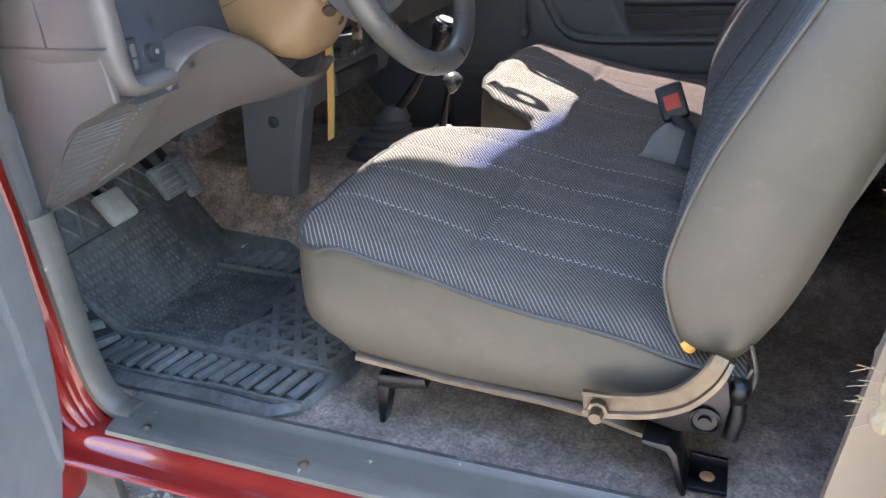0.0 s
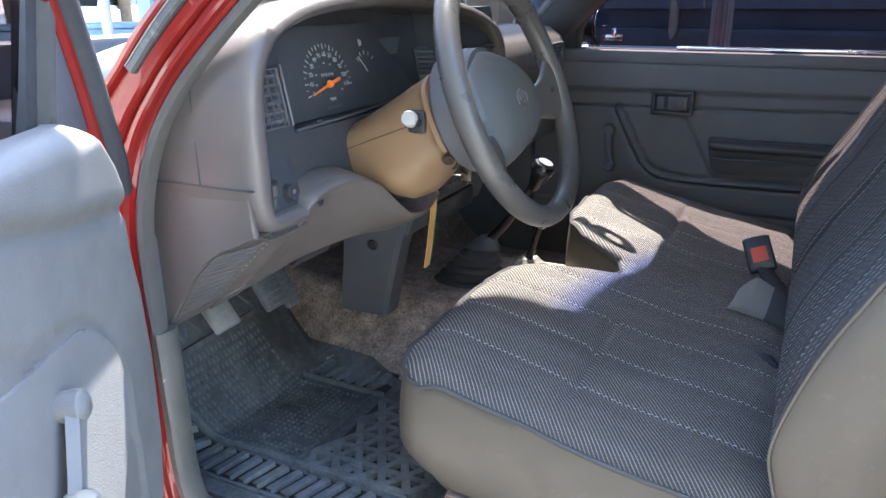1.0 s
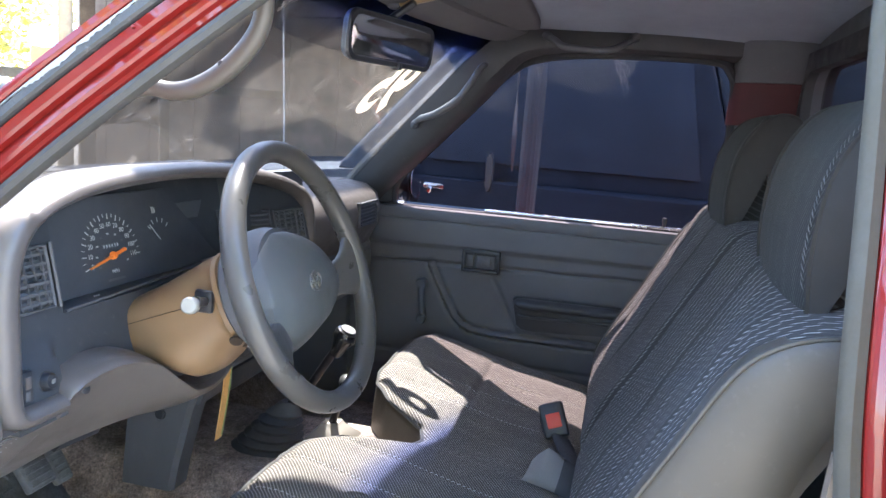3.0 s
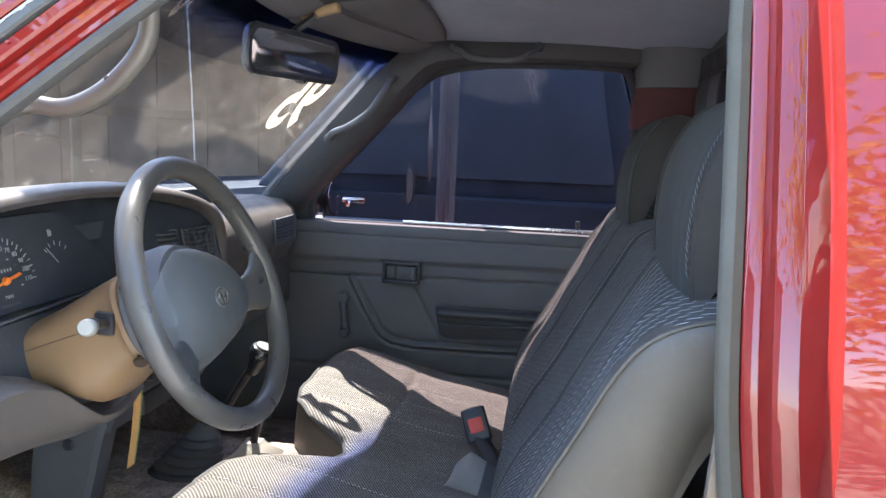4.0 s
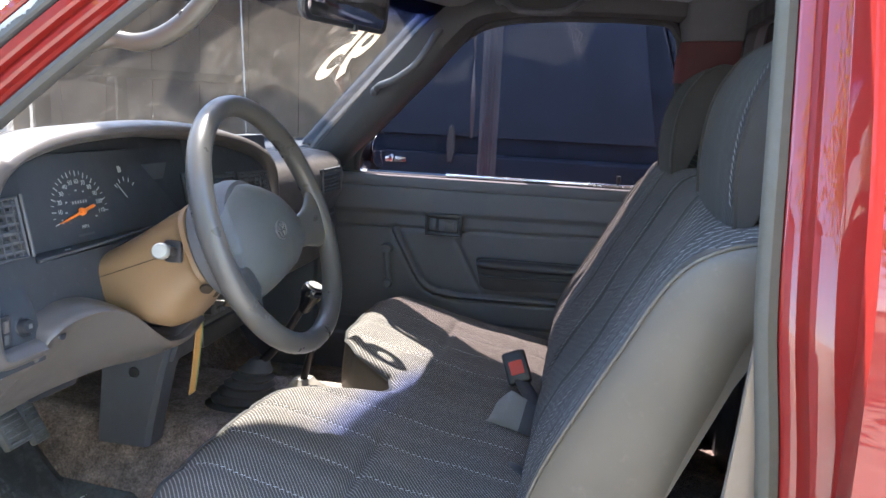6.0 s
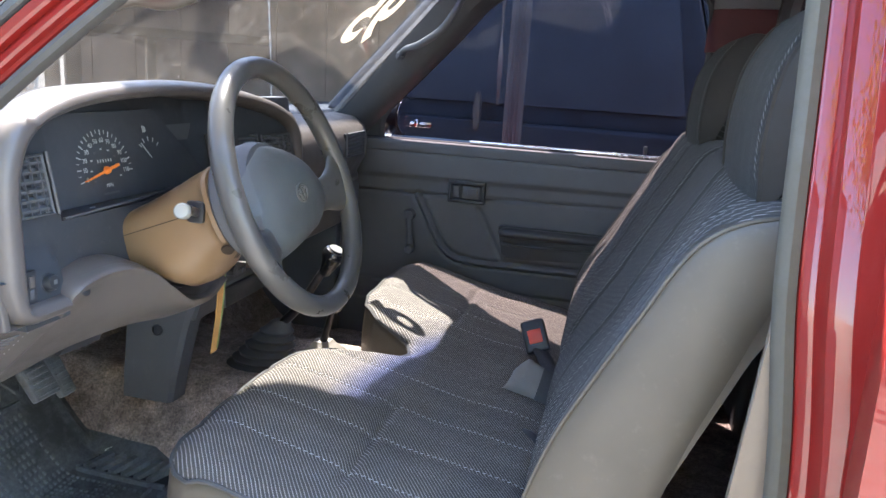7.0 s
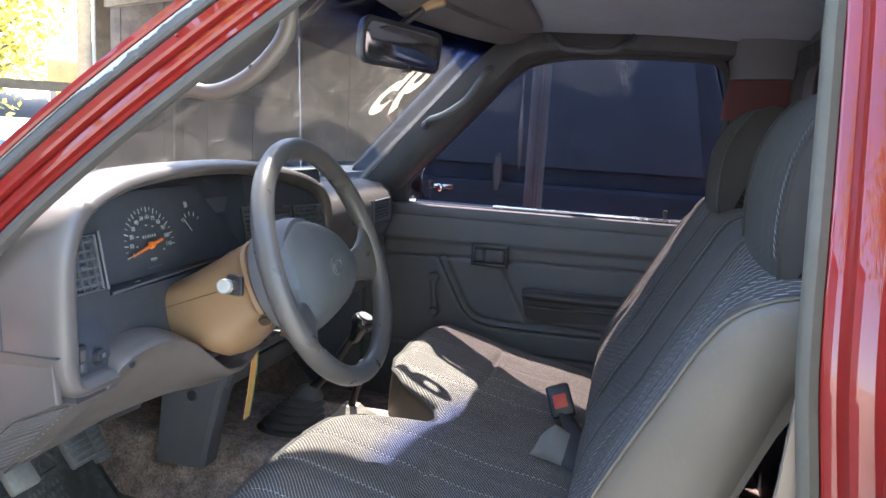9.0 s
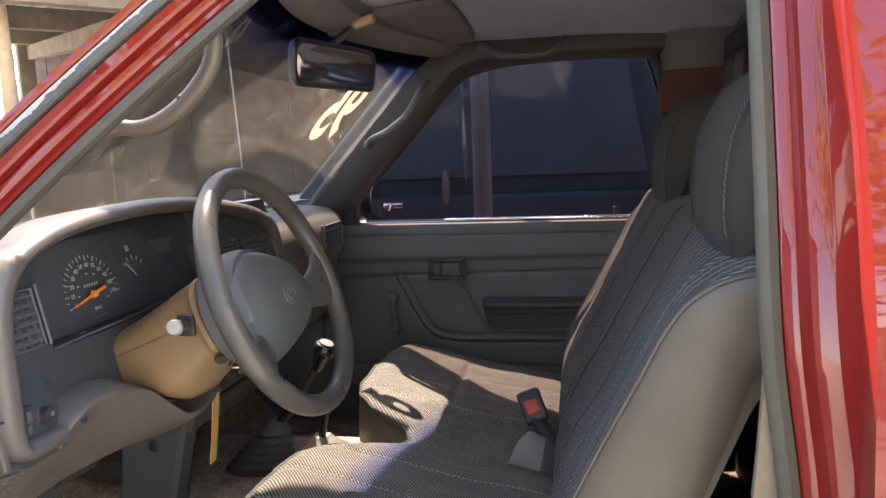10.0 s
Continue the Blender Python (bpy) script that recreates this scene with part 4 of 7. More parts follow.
for k in range(23):
    a = -103 + 8.95 * k
    r0 = 0.051 if k % 2 == 0 else 0.054
    t0, t1 = dial(a, r0), dial(a, 0.059)
    side = (t1 - t0).normalized().cross(CN) * (0.0008 if k % 2 == 0 else 0.0005)
    part("tick", prism([t0 - side, t0 + side, t1 + side, t1 - side], 0.0006 * CN), DIAL_PRINT, cl, smooth=0)
for k in range(12):
    text_mesh(str(10 * k), 0.0095, dial(-103 + 17.9 * k, 0.0435) + 0.0004 * CN, CR, CU, DIAL_PRINT, "figure", cl, 0.0002)
for k in range(9):
    a = -115 + 28 * k
    p = dial(a, 0.031)
    part("small_mark", prism([p - 0.002 * CR - 0.0011 * CU, p + 0.002 * CR - 0.0011 * CU, p + 0.002 * CR + 0.0011 * CU, p - 0.002 * CR + 0.0011 * CU], 0.0004 * CN), TRIM_DARK if k % 3 == 0 else DIAL_PRINT, cl, smooth=0)
for k in range(6):
    p = SC + (-0.014 + 0.0056 * k) * CR + 0.014 * CU
    part("counter_wheel", prism([p - 0.0018 * CR - 0.003 * CU, p + 0.0018 * CR - 0.003 * CU, p + 0.0018 * CR + 0.003 * CU, p - 0.0018 * CR + 0.003 * CU], 0.0005 * CN), TRIM_DARK, cl, smooth=0)
    part("counter_mark", prism([p - 0.0009 * CR - 0.002 * CU, p + 0.0009 * CR - 0.002 * CU, p + 0.0009 * CR + 0.002 * CU, p - 0.0009 * CR + 0.002 * CU], 0.0009 * CN), DIAL_PRINT, cl, smooth=0)
text_mesh("MPH", 0.0075, SC - 0.022 * CU + 0.0005 * CN, CR, CU, DIAL_PRINT, "letters", cl, 0.0002)
p = SC - 0.033 * CU
part("print_bar", prism([p - 0.017 * CR - 0.0016 * CU, p + 0.017 * CR - 0.0016 * CU, p + 0.017 * CR + 0.0016 * CU, p - 0.017 * CR + 0.0016 * CU], 0.0004 * CN), TRIM_DARK, cl, smooth=0)
tip, tail = dial(-103, 0.050), dial(77, 0.026)
sd = (tip - tail).normalized().cross(CN)
part("needle", prism([tail - 0.0020 * sd, tail + 0.0020 * sd, SC + 0.0017 * sd, tip + 0.0006 * sd, tip - 0.0006 * sd, SC - 0.0017 * sd], 0.003 * CN + 0.002 * CN), ORANGE, cl, "orange pointer", smooth=0)
part("needle_hub", revolve([(0.0, 0.007), (0.004, 0.006), (0.0055, 0.003), (0.006, 0.0)], SC, CN, 16), ORANGE, cl)
# fuel gauge: arc of marks, pump sign, pointer
FC = Vector((-0.2725, 0.497, 1.205))
for k in range(5):
    a = radians(-48 + 24 * k)
    t0, t1 = FC + 0.026 * (math.sin(a) * CR + math.cos(a) * CU), FC + 0.033 * (math.sin(a) * CR + math.cos(a) * CU)
    s = (t1 - t0).normalized().cross(CN) * 0.0008
    part("tick", prism([t0 - s, t0 + s, t1 + s, t1 - s], 0.0006 * CN), DIAL_PRINT, cl, smooth=0)
a = radians(-42)
part("needle", tube([FC, FC + 0.032 * (math.sin(a) * CR + math.cos(a) * CU) + 0.002 * CN], 0.0008, 6), DIAL_PRINT, cl)
q = FC + 0.045 * CU - 0.006 * CR
part("pump_sign", join(prism([q + a * CR + b * CU for a, b in ((-0.003, -0.005), (0.003, -0.005), (0.003, 0.005), (-0.003, 0.005))], 0.0006 * CN), prism([q + a * CR + b * CU for a, b in ((0.0035, -0.004), (0.005, -0.004), (0.005, 0.003), (0.0035, 0.003))], 0.0006 * CN)), DIAL_PRINT, cl, smooth=0)
q = dial(-140, 0.066)
for k in range(3):
    part("belt_sign", prism([q + (a + 0.004 * k) * CR + b * CU for a, b in ((-0.010, 0.004), (-0.0075, 0.004), (-0.003, -0.005), (-0.0055, -0.005))], 0.0006 * CN), DIAL_PRINT, cl, smooth=0)


# switches beside the column
sw = part("dimmer_switch", box(-0.2180, -0.2085, 0.1555, 0.1725, 1.068, 1.106, 0.002), BLACK, dash, "black dimmer switch with a grey wheel")
part("switch_wheel", box(-0.2100, -0.2070, 0.1600, 0.1680, 1.086, 1.100, 0.001), DASH, sw)
part("switch_slot", box(-0.2100, -0.2078, 0.1605, 0.1675, 1.071, 1.083, 0.001), TRIM_DARK, sw)
kn = part("dash_knob", revolve([(0.0, 0.013), (0.0085, 0.0125), (0.0100, 0.010), (0.0105, 0.003), (0.0125, 0.002), (0.0125, -0.006)], (-0.2185, 0.1985, 1.082), (0.98, 0.0, 0.2), 20), BLACK, dash, "black round knob with a small white sign")
part("knob_sign", box(-0.2057, -0.2049, 0.1958, 0.2012, 1.0820, 1.0875, 0.0), DOOR_GREY, kn, smooth=0)

# centre stack under the hood: heater controls, radio, ashtray
stack = part("centre_console", loft([[(x, y, z) for x, z in ((-0.262, 1.155), (-0.250, 1.06), (-0.245, 0.95), (-0.262, 0.90), (-0.36, 0.89), (-0.36, 1.155))] for y in (0.60, 0.62, 0.90, 0.93)]), TRIM_DARK, dash)
radio = thing("radio", (-0.245, 0.75, 0.955), "black slot radio with two round knobs", "radio")
part("body", box(-0.262, -0.238, 0.650, 0.845, 0.955, 1.012, 0.003), BLACK, radio)
part("display", box(-0.240, -0.236, 0.700, 0.795, 0.985, 1.004, 0.001), FASCIA, radio)
for y in (0.672, 0.823):
    part("knob", revolve([(0.0, 0.018), (0.010, 0.017), (0.012, 0.0)], (-0.238, y, 0.982), (1, 0, 0), 16), BLACK, radio)
for k in range(5):
    part("key", box(-0.240, -0.234, 0.702 + 0.019 * k, 0.717 + 0.019 * k, 0.963, 0.974, 0.0015), TRIM_DARK, radio)
heat = thing("heater_control", (-0.245, 0.75, 1.03), "black heater control panel with sliding levers", "control panel")
part("panel", box(-0.262, -0.243, 0.640, 0.87, 1.025, 1.075, 0.003), BLACK, heat)
for z, y in ((1.058, 0.70), (1.040, 0.80)):
    part("slot", box(-0.2445, -0.242, 0.66, 0.85, z - 0.002, z + 0.002, 0), FASCIA, heat)
    part("slider", box(-0.245, -0.226, y, y + 0.022, z - 0.005, z + 0.005, 0.002), TRIM_DARK, heat)
part("ashtray", box(-0.262, -0.240, 0.67, 0.85, 0.905, 0.945, 0.005), BLACK, dash)
leg = part("console_support", loft([[(x, y, z) for x, y in ((-0.31 + a, 0.588), (-0.302 + a, 0.596), (-0.302 + a, 0.635), (-0.42 + 0.4 * a, 0.635), (-0.405 + 0.4 * a, 0.588))] for z, a in ((0.735, -0.006), (0.78, 0.002), (0.88, 0.026), (0.965, 0.052))]), TRIM_DARK, dash, "dark plastic support between dashboard and tunnel")
part("support_hole", revolve([(0.0, 0.001), (0.0085, 0.001), (0.0105, -0.001), (0.0105, -0.01)], (-0.331, 0.5845, 0.877), (0, -1, 0), 16), BLACK, dash)

# defroster slots in the dash top
for k in range(11):
    y = 0.30 + 0.10 * k
    part("defroster_slot", box(-0.445, -0.43, y, y + 0.06, 1.228, 1.262 if y < 0.8 else 1.240, 0.001), BLACK, dash)

# ---- steering wheel and column ----
WC, AX = Vector((-0.004, 0.448, 1.190)), Vector((0.931, 0.0, 0.365)).normalized()
WU = Vector((-0.365, 0.0, 0.931)).normalized()
WR = Vector((0, 1, 0))


def on_wheel(a, r, h=0.0):
    """A place on the wheel: clock angle in degrees, radius, height towards the driver."""
    return WC + r * (math.sin(radians(a)) * WR + math.cos(radians(a)) * WU) + h * AX


wheel = thing("steering_wheel", WC, "dark grey worn steering wheel with a wide padded hub", "steering wheel")
rim = []
for k in range(72):
    a = 360 * k / 72
    p = on_wheel(a, 0.1775)
    out = (p - WC).normalized()
    worn = 0.0005 * math.sin(radians(a) * 9) * max(0, math.sin(radians(a - 15) * 2.2)) if 15 < a < 95 else 0
    rim.append([p + (0.0150 * math.cos(t) + (worn if math.cos(t) < -0.3 else 0)) * out + 0.0165 * math.sin(t) * AX for t in [2 * math.pi * j / 16 for j in range(16)]])
RIM = plastic("rim_leather", (0.074, 0.069, 0.063), 0.31, 1300, 0.05, 0.0)
part("rim", loft(rim, True, False, True), RIM, wheel)


HUB = [(-0.074, 0.080), (-0.071, 0.092), (-0.064, 0.104), (-0.050, 0.119), (-0.034, 0.118), (-0.012, 0.108), (0.016, 0.093), (0.040, 0.072), (0.056, 0.052), (0.066, 0.034), (0.072, 0.014)]
TURN_A = radians(-11)
SR, SU = math.cos(TURN_A) * WR - math.sin(TURN_A) * WU, math.cos(TURN_A) * WU + math.sin(TURN_A) * WR


def hub(u, v):
    """The padded hub: a broad domed cushion, falling away to its top and lower edges."""
    h = 0.072 - 0.146 * v - 0.004 * (2 * u - 1) ** 2 * max(0, 2 * v - 1)
    s = 2 * u - 1
    q = h + 0.012
    fall = 0.038 * (q / 0.084) ** 2 if q > 0 else 0.016 * (-q / 0.064) ** 3
    return WC + h * SU + s * eased(HUB, h) * SR + (0.006 - fall - 0.018 * abs(s) ** 3 * (1 - 0.4 * min(1, fall / 0.03))) * AX
HUB_GREY = plastic("hub_grey", (0.108, 0.112, 0.108), 0.40, 1500, 0.12, 0.05)
part("hub_pad", sheet(hub, 36, 40, -0.034 * AX), HUB_GREY, wheel, smooth=60)
for s in (-1, 1):
    # a flat side spoke that flares into the rim
    rows = []
    for r, up, dn, h0, th in ((0.070, -0.016, -0.066, -0.026, 0.010), (0.092, -0.018, -0.068, -0.020, 0.010), (0.112, -0.020, -0.073, -0.015, 0.011), (0.132, -0.019, -0.084, -0.010, 0.012), (0.148, -0.012, -0.092, -0.006, 0.012), (0.160, 0.000, -0.086, -0.003, 0.010), (0.168, 0.008, -0.066, 0.0, 0.008)):
        ring = []
        for k in range(16):
            a = 2 * math.pi * k / 16
            c, n = math.cos(a), math.sin(a)
            ring.append(WC + s * r * SR + ((up + dn) / 2 + (up - dn) / 2 * math.copysign(abs(c) ** 0.7, c)) * SU + (h0 + th * math.copysign(abs(n) ** 0.8, n)) * AX)
        rows.append(ring)
    part("spoke", loft(rows), RIM, wheel)
part("hub_boss", revolve([(0.060, -0.026), (0.080, -0.032), (0.086, -0.050), (0.086, -0.088), (0.080, -0.094), (0.055, -0.096)], WC - 0.004 * WU, AX, 40), TRIM_DARK, wheel)
badge = WC + 0.0065 * AX - 0.011 * SU
ov = lambda a, b, c=0: [badge + c * AX + a * math.cos(2 * math.pi * k / 28) * SR + b * math.sin(2 * math.pi * k / 28) * SU for k in range(28)]
part("badge", join(tube(ov(0.0175, 0.0125), 0.0019, 6, True), tube(ov(0.006, 0.0112), 0.0016, 6, True), tube([p + 0.004 * WU for p in ov(0.012, 0.0058)], 0.0016, 6, True)), WHEEL_GREY, wheel, "plain raised oval badge")

column = thing("steering_column", (-0.2, 0.448, 1.10), "tan plastic steering column shroud with a pulled knob", "steering column")
rows = []
for t, ry, up, dn in ((0.098, 0.062, 0.058, 0.054), (0.101, 0.069, 0.065, 0.061), (0.107, 0.071, 0.066, 0.063), (0.110, 0.069, 0.064, 0.062), (0.118, 0.0695, 0.063, 0.064), (0.135, 0.072, 0.060, 0.074), (0.155, 0.074, 0.055, 0.089), (0.175, 0.0755, 0.051, 0.0985), (0.195, 0.0765, 0.047, 0.099), (0.215, 0.0775, 0.044, 0.088), (0.24, 0.079, 0.041, 0.066), (0.27, 0.080, 0.038, 0.050), (0.33, 0.078, 0.034, 0.045)):
    c = WC - t * AX
    ring = []
    for k in range(40):
        a = 2 * math.pi * k / 40
        cs, sn = math.cos(a), math.sin(a)
        e = 0.66
        yy = ry * math.copysign(abs(cs) ** e, cs)
        zz = (up if sn > 0 else dn) * math.copysign(abs(sn) ** e, sn)
        ring.append(c + yy * WR + zz * WU)
    rows.append(ring)
part("shroud", loft(rows), COLUMN, column)
seamy = [WC - t * AX + (-ry - 0.0006) * WR + 0.006 * WU for t, ry in ((0.112, 0.0695), (0.135, 0.072), (0.155, 0.074), (0.175, 0.0755), (0.195, 0.0765), (0.215, 0.0775), (0.24, 0.079), (0.27, 0.080))]
part("seam", tube(seamy, 0.0006, 5), plain("seam_brown", (0.06, 0.04, 0.025), 0.7), column)
for at in ((-0.080, 0.3895, 1.099), (-0.102, 0.448, 1.078)):
    part("screw_hole", revolve([(0.0, 0.0012), (0.0060, 0.0012), (0.0085, 0.0016), (0.0095, -0.001)], at, (0.35, -0.75, -0.55), 16), plain("hole_brown", (0.045, 0.03, 0.02), 0.8), column)
part("stalk_opening", box(-0.136, -0.108, 0.3715, 0.381, 1.136, 1.168, 0.005), BLACK, column)
st = part("stalk", tube([(-0.120, 0.374, 1.152), (-0.104, 0.335, 1.162), (-0.088, 0.300, 1.173)], 0.0065, 10), BLACK, column)
part("stalk_knob", revolve([(0.0, 0.0285), (0.0085, 0.0280), (0.0102, 0.0262), (0.0108, 0.020), (0.0108, 0.012), (0.0092, 0.008), (0.0092, 0.004), (0.0068, -0.006)], (-0.0895, 0.300, 1.168), Vector((0.32, -0.92, 0.22)), 18), plastic("worn_knob", (0.30, 0.29, 0.26), 0.22, 900, 0.1, 0.3), st, "pale worn knob")
part("ignition_lock", revolve([(0.0, 0.012), (0.012, 0.012), (0.016, 0.008), (0.018, -0.02)], WC - 0.125 * AX + 0.052 * WR - 0.060 * WU, (0.7, 0.6, -0.3), 18), COLUMN, column)
part("ignition_slot", revolve([(0.0, 0.002), (0.007, 0.002), (0.008, 0.0)], WC - 0.125 * AX + 0.052 * WR - 0.060 * WU + 0.012 * Vector((0.7, 0.6, -0.3)), (0.7, 0.6, -0.3), 14), BLACK, column)
part("key", join(box(-0.118, -0.10, 0.515, 0.518, 1.038, 1.062, 0.001), tube([(-0.112, 0.50, 1.07), (-0.108, 0.516, 1.05), (-0.112, 0.53, 1.03)], 0.0022, 6)), STEEL, column)

tagc = thing("hanging_card", (-0.215, 0.580, 0.854), "narrow yellow card strip hanging below the ignition", "tag")
part("card", sheet(lambda u, v: Vector((-0.215 + 0.018 * v + 0.003 * math.sin(3 * v), 0.572 + 0.021 * u, 0.854 + 0.172 * v)), 3, 10, (-0.0016, 0, 0)), YELLOW, tagc)
part("card_edge", sheet(lambda u, v: Vector((-0.2138 + 0.018 * v + 0.003 * math.sin(3 * v), 0.5895 + 0.0035 * u, 0.858 + 0.160 * v)), 2, 10, (-0.001, 0, 0)), plain("green_print", (0.25, 0.30, 0.12), 0.6), tagc, "greenish printed edge")
part("card_string", tube([(-0.197, 0.582, 1.022), (-0.165, 0.555, 1.035), (-0.115, 0.525, 1.045)], 0.0012, 5), WHITE_PRINT, tagc)


# ---- bench seat ----
bench = thing("bench_seat", (0.2, MID, 0.62), "bench seat in dark patterned cloth with taupe vinyl sides", "car seat")
FRONT = [(0.200, -0.030), (0.208, -0.052), (0.226, -0.068), (0.270, -0.079), (0.42, -0.084), (0.55, -0.082), (0.615, -0.066), (0.665, -0.020), (0.705, 0.045), (0.735, 0.085), (0.770, 0.098), (0.805, 0.085), (0.840, 0.040), (0.880, -0.010), (0.930, -0.048), (1.00, -0.068), (1.15, -0.075), (1.29, -0.070), (1.335, -0.052), (1.358, -0.025), (1.365, 0.0)]


def front_x(y):
    return along(FRONT, y)


def seat_z(x, y):
    z = eased([(-0.09, 0.874), (-0.03, 0.873), (0.0, 0.866), (0.07, 0.849), (0.14, 0.832), (0.212, 0.815), (0.30, 0.802), (0.35, 0.793), (0.40, 0.778), (0.46, 0.770)], x)
    e = min(y - 0.20, 1.365 - y)
    z -= 0.013 * max(0, 1 - e / 0.06) ** 2
    f = x - front_x(y)
    z -= 0.014 * max(0, 1 - f / 0.04) ** 2
    # soft furrows along the stitch lines
    for yl in (0.315, 0.425, 0.535, 0.645, 0.955, 1.065, 1.175, 1.285):
        z -= 0.0022 * math.exp(-((y - yl) / 0.006) ** 2)
    z += 0.0022 * abs(math.sin(math.pi * (y - 0.205) / 0.11))
    for c in (0.43, 1.13):
        if abs(y - c) < 0.17:
            z -= 0.010 * math.exp(-((x - 0.138) / 0.008) ** 2) * (1 - (abs(y - c) / 0.17) ** 4)
    # the seat sags towards the middle gap
    z -= 0.012 * math.exp(-((y - 0.80) / 0.05) ** 2) * min(1, max(0, (x - 0.1) / 0.2))
    z += 0.0025 * noise.noise(Vector((14 * x, 14 * y, 3)))
    return z


def cushion(u, v):
    y = 0.200 + 1.165 * u
    x0 = front_x(y)
    x = x0 + (0.47 - x0) * v
    return Vector((x, y, seat_z(x, y)))


part("cushion_cover", sheet(cushion, 190, 90, (0, 0, -0.03)), CLOTH, bench, "dark cloth seat cushion with quilted stitching", smooth=70)
edge = [(0.44 - 0.47 * k / 30, 0.200) for k in range(30)] + [(front_x(0.20 + 1.165 * k / 150), 0.20 + 1.165 * k / 150) for k in range(151)] + [(0.44 * k / 20, 1.365) for k in range(1, 21)]
rows, pipe = [], []
for i, (x, y) in enumerate(edge):
    a, b = edge[max(i - 1, 0)], edge[min(i + 1, len(edge) - 1)]
    d = Vector((b[0] - a[0], b[1] - a[1], 0)).normalized()
    o = Vector((-d.y, d.x, 0))
    if o.dot(Vector((x - 0.3, (y - MID) * 0.4, 0))) < 0 and not 0.66 < y < 0.93:
        o = -o
    if 0.66 <= y <= 0.93 and o.x > 0:
        o = -o
    top = Vector((x, y, seat_z(x, y)))
    notch = 1.0 if 0.63 < y < 0.95 else 0.0
    low = eased([(-0.060, 0.738), (-0.045, 0.734), (-0.015, 0.719), (0.012, 0.699), (0.05, 0.692), (0.12, 0.687)], x)
    h = top.z - low
    rows.append([top + o * out - Vector((0, 0, h * t)) for out, t in ((-0.03, 0.06), (-0.004, 0.0), (0.001, 0.012), (0.0035, 0.10), (0.007, 0.35), (0.009, 0.65), (0.008, 0.90), (0.002, 0.985), (-0.05, 1.0))])
    pipe.append(top + o * 0.0015)
part("cushion_skirt", loft(rows, False, False), VINYL, bench, "smooth taupe vinyl cushion side", smooth=60)
part("piping", tube(pipe, 0.0034, 6), plastic("piping_grey", (0.050, 0.047, 0.044), 0.5, 900, 0.1, 0.1), bench)

# stitches: short raised threads along the quilt lines
thread = plain("stitch_thread", (0.46, 0.45, 0.43), 0.8)
bm = bmesh.new()
for yl in (0.315, 0.425, 0.535, 0.645, 0.955, 1.065, 1.175, 1.285):
    for dy in (0.0045,):
        x = front_x(yl) + 0.02
        while x < 0.40:
            y = yl + dy
            a, b = Vector((x, y - 0.001, seat_z(x, y) + 0.0006)), Vector((x + 0.006, y + 0.0012, seat_z(x + 0.006, y) + 0.0006))
            s = Vector((0, 0.0004, 0))
            vs = [bm.verts.new(p) for p in (a - s, a + s, b + s, b - s, (a + b) / 2 + Vector((0, 0, 0.0008)))]
            for f in ((0, 1, 4), (1, 2, 4), (2, 3, 4), (3, 0, 4)):
                bm.faces.new([vs[k] for k in f])
            x += 0.0095
tagged(part("stitching", bm, thread, bench, smooth=0), kind="stuff")

PROF = [(0.770, 0.402), (0.800, 0.388), (0.860, 0.379), (0.920, 0.392), (0.967, 0.406), (1.020, 0.430), (1.077, 0.458), (1.134, 0.488), (1.188, 0.517), (1.224, 0.545), (1.246, 0.577), (1.256, 0.602), (1.262, 0.640)]


PROF_IN = PROF[:9] + [(1.224, 0.537), (1.246, 0.549), (1.263, 0.561), (1.274, 0.578), (1.279, 0.600), (1.282, 0.640)]


def smoothstep(t):
    t = min(1, max(0, t))
    return t * t * (3 - 2 * t)


def inner(y):
    return smoothstep((y - 0.2075) / 0.30)


def set_back(y, z):
    """How far the face stands behind the line of its near edge."""
    return 0.029 * inner(y) * smoothstep((z - 0.85) / 0.20)


def back_x(y, z):
    a, b = along(PROF, z), along(PROF_IN, z)
    return a + (b - a) * inner(y) + set_back(y, z)


def back_front(u, v):
    y = 0.2075 + 1.150 * u
    z = 0.775 + (0.487 + 0.020 * inner(y)) * v
    x = back_x(y, z)
    e = min(y - 0.2075, 1.3575 - y)
    puff = 0.0
    for c in (0.43, 1.13):
        puff = max(puff, 1 - ((y - c) / 0.26) ** 2)
    x -= 0.003 * max(0, puff) * math.sin(math.pi * min(1, max(0, v)))
    x += 0.012 * max(0, 1 - e / 0.012) ** 2
    x += 0.010 * math.exp(-((y - 0.78) / 0.02) ** 2)
    for yl in (0.315, 0.425, 0.535, 1.025, 1.13, 1.235):
        x += 0.003 * math.exp(-((y - yl) / 0.006) ** 2)
    x += 0.0025 * noise.noise(Vector((0, 12 * y, 12 * z)))
    return Vector((x, y, z))


part("backrest_cover", sheet(back_front, 170, 70, (0.05, 0, 0.004)), CLOTH_BACK, bench, "dark cloth backrest with light slanted weave", smooth=70)
REAR = [(0.44, 0.80, 0.0), (0.45, 0.90, 0.0), (0.52, 1.08, 0.0), (0.60, 1.21, 0.0), (0.635, 1.250, 0.0), (0.675, 1.248, 0.9), (0.68, 1.235, 1.0), (0.655, 1.20, 1.0), (0.600, 1.10, 1.15), (0.530, 0.93, 1.5), (0.48, 0.80, 1.2)]
part("backrest_rear", loft([[(x + deep * k, y, z) for x, z, k in REAR] for y, deep in ((0.215, 0.0), (0.30, 0.0), (0.45, 0.05), (0.62, 0.080), (0.80, 0.085), (1.0, 0.085), (1.27, 0.085), (1.35, 0.080))]), VINYL, bench)
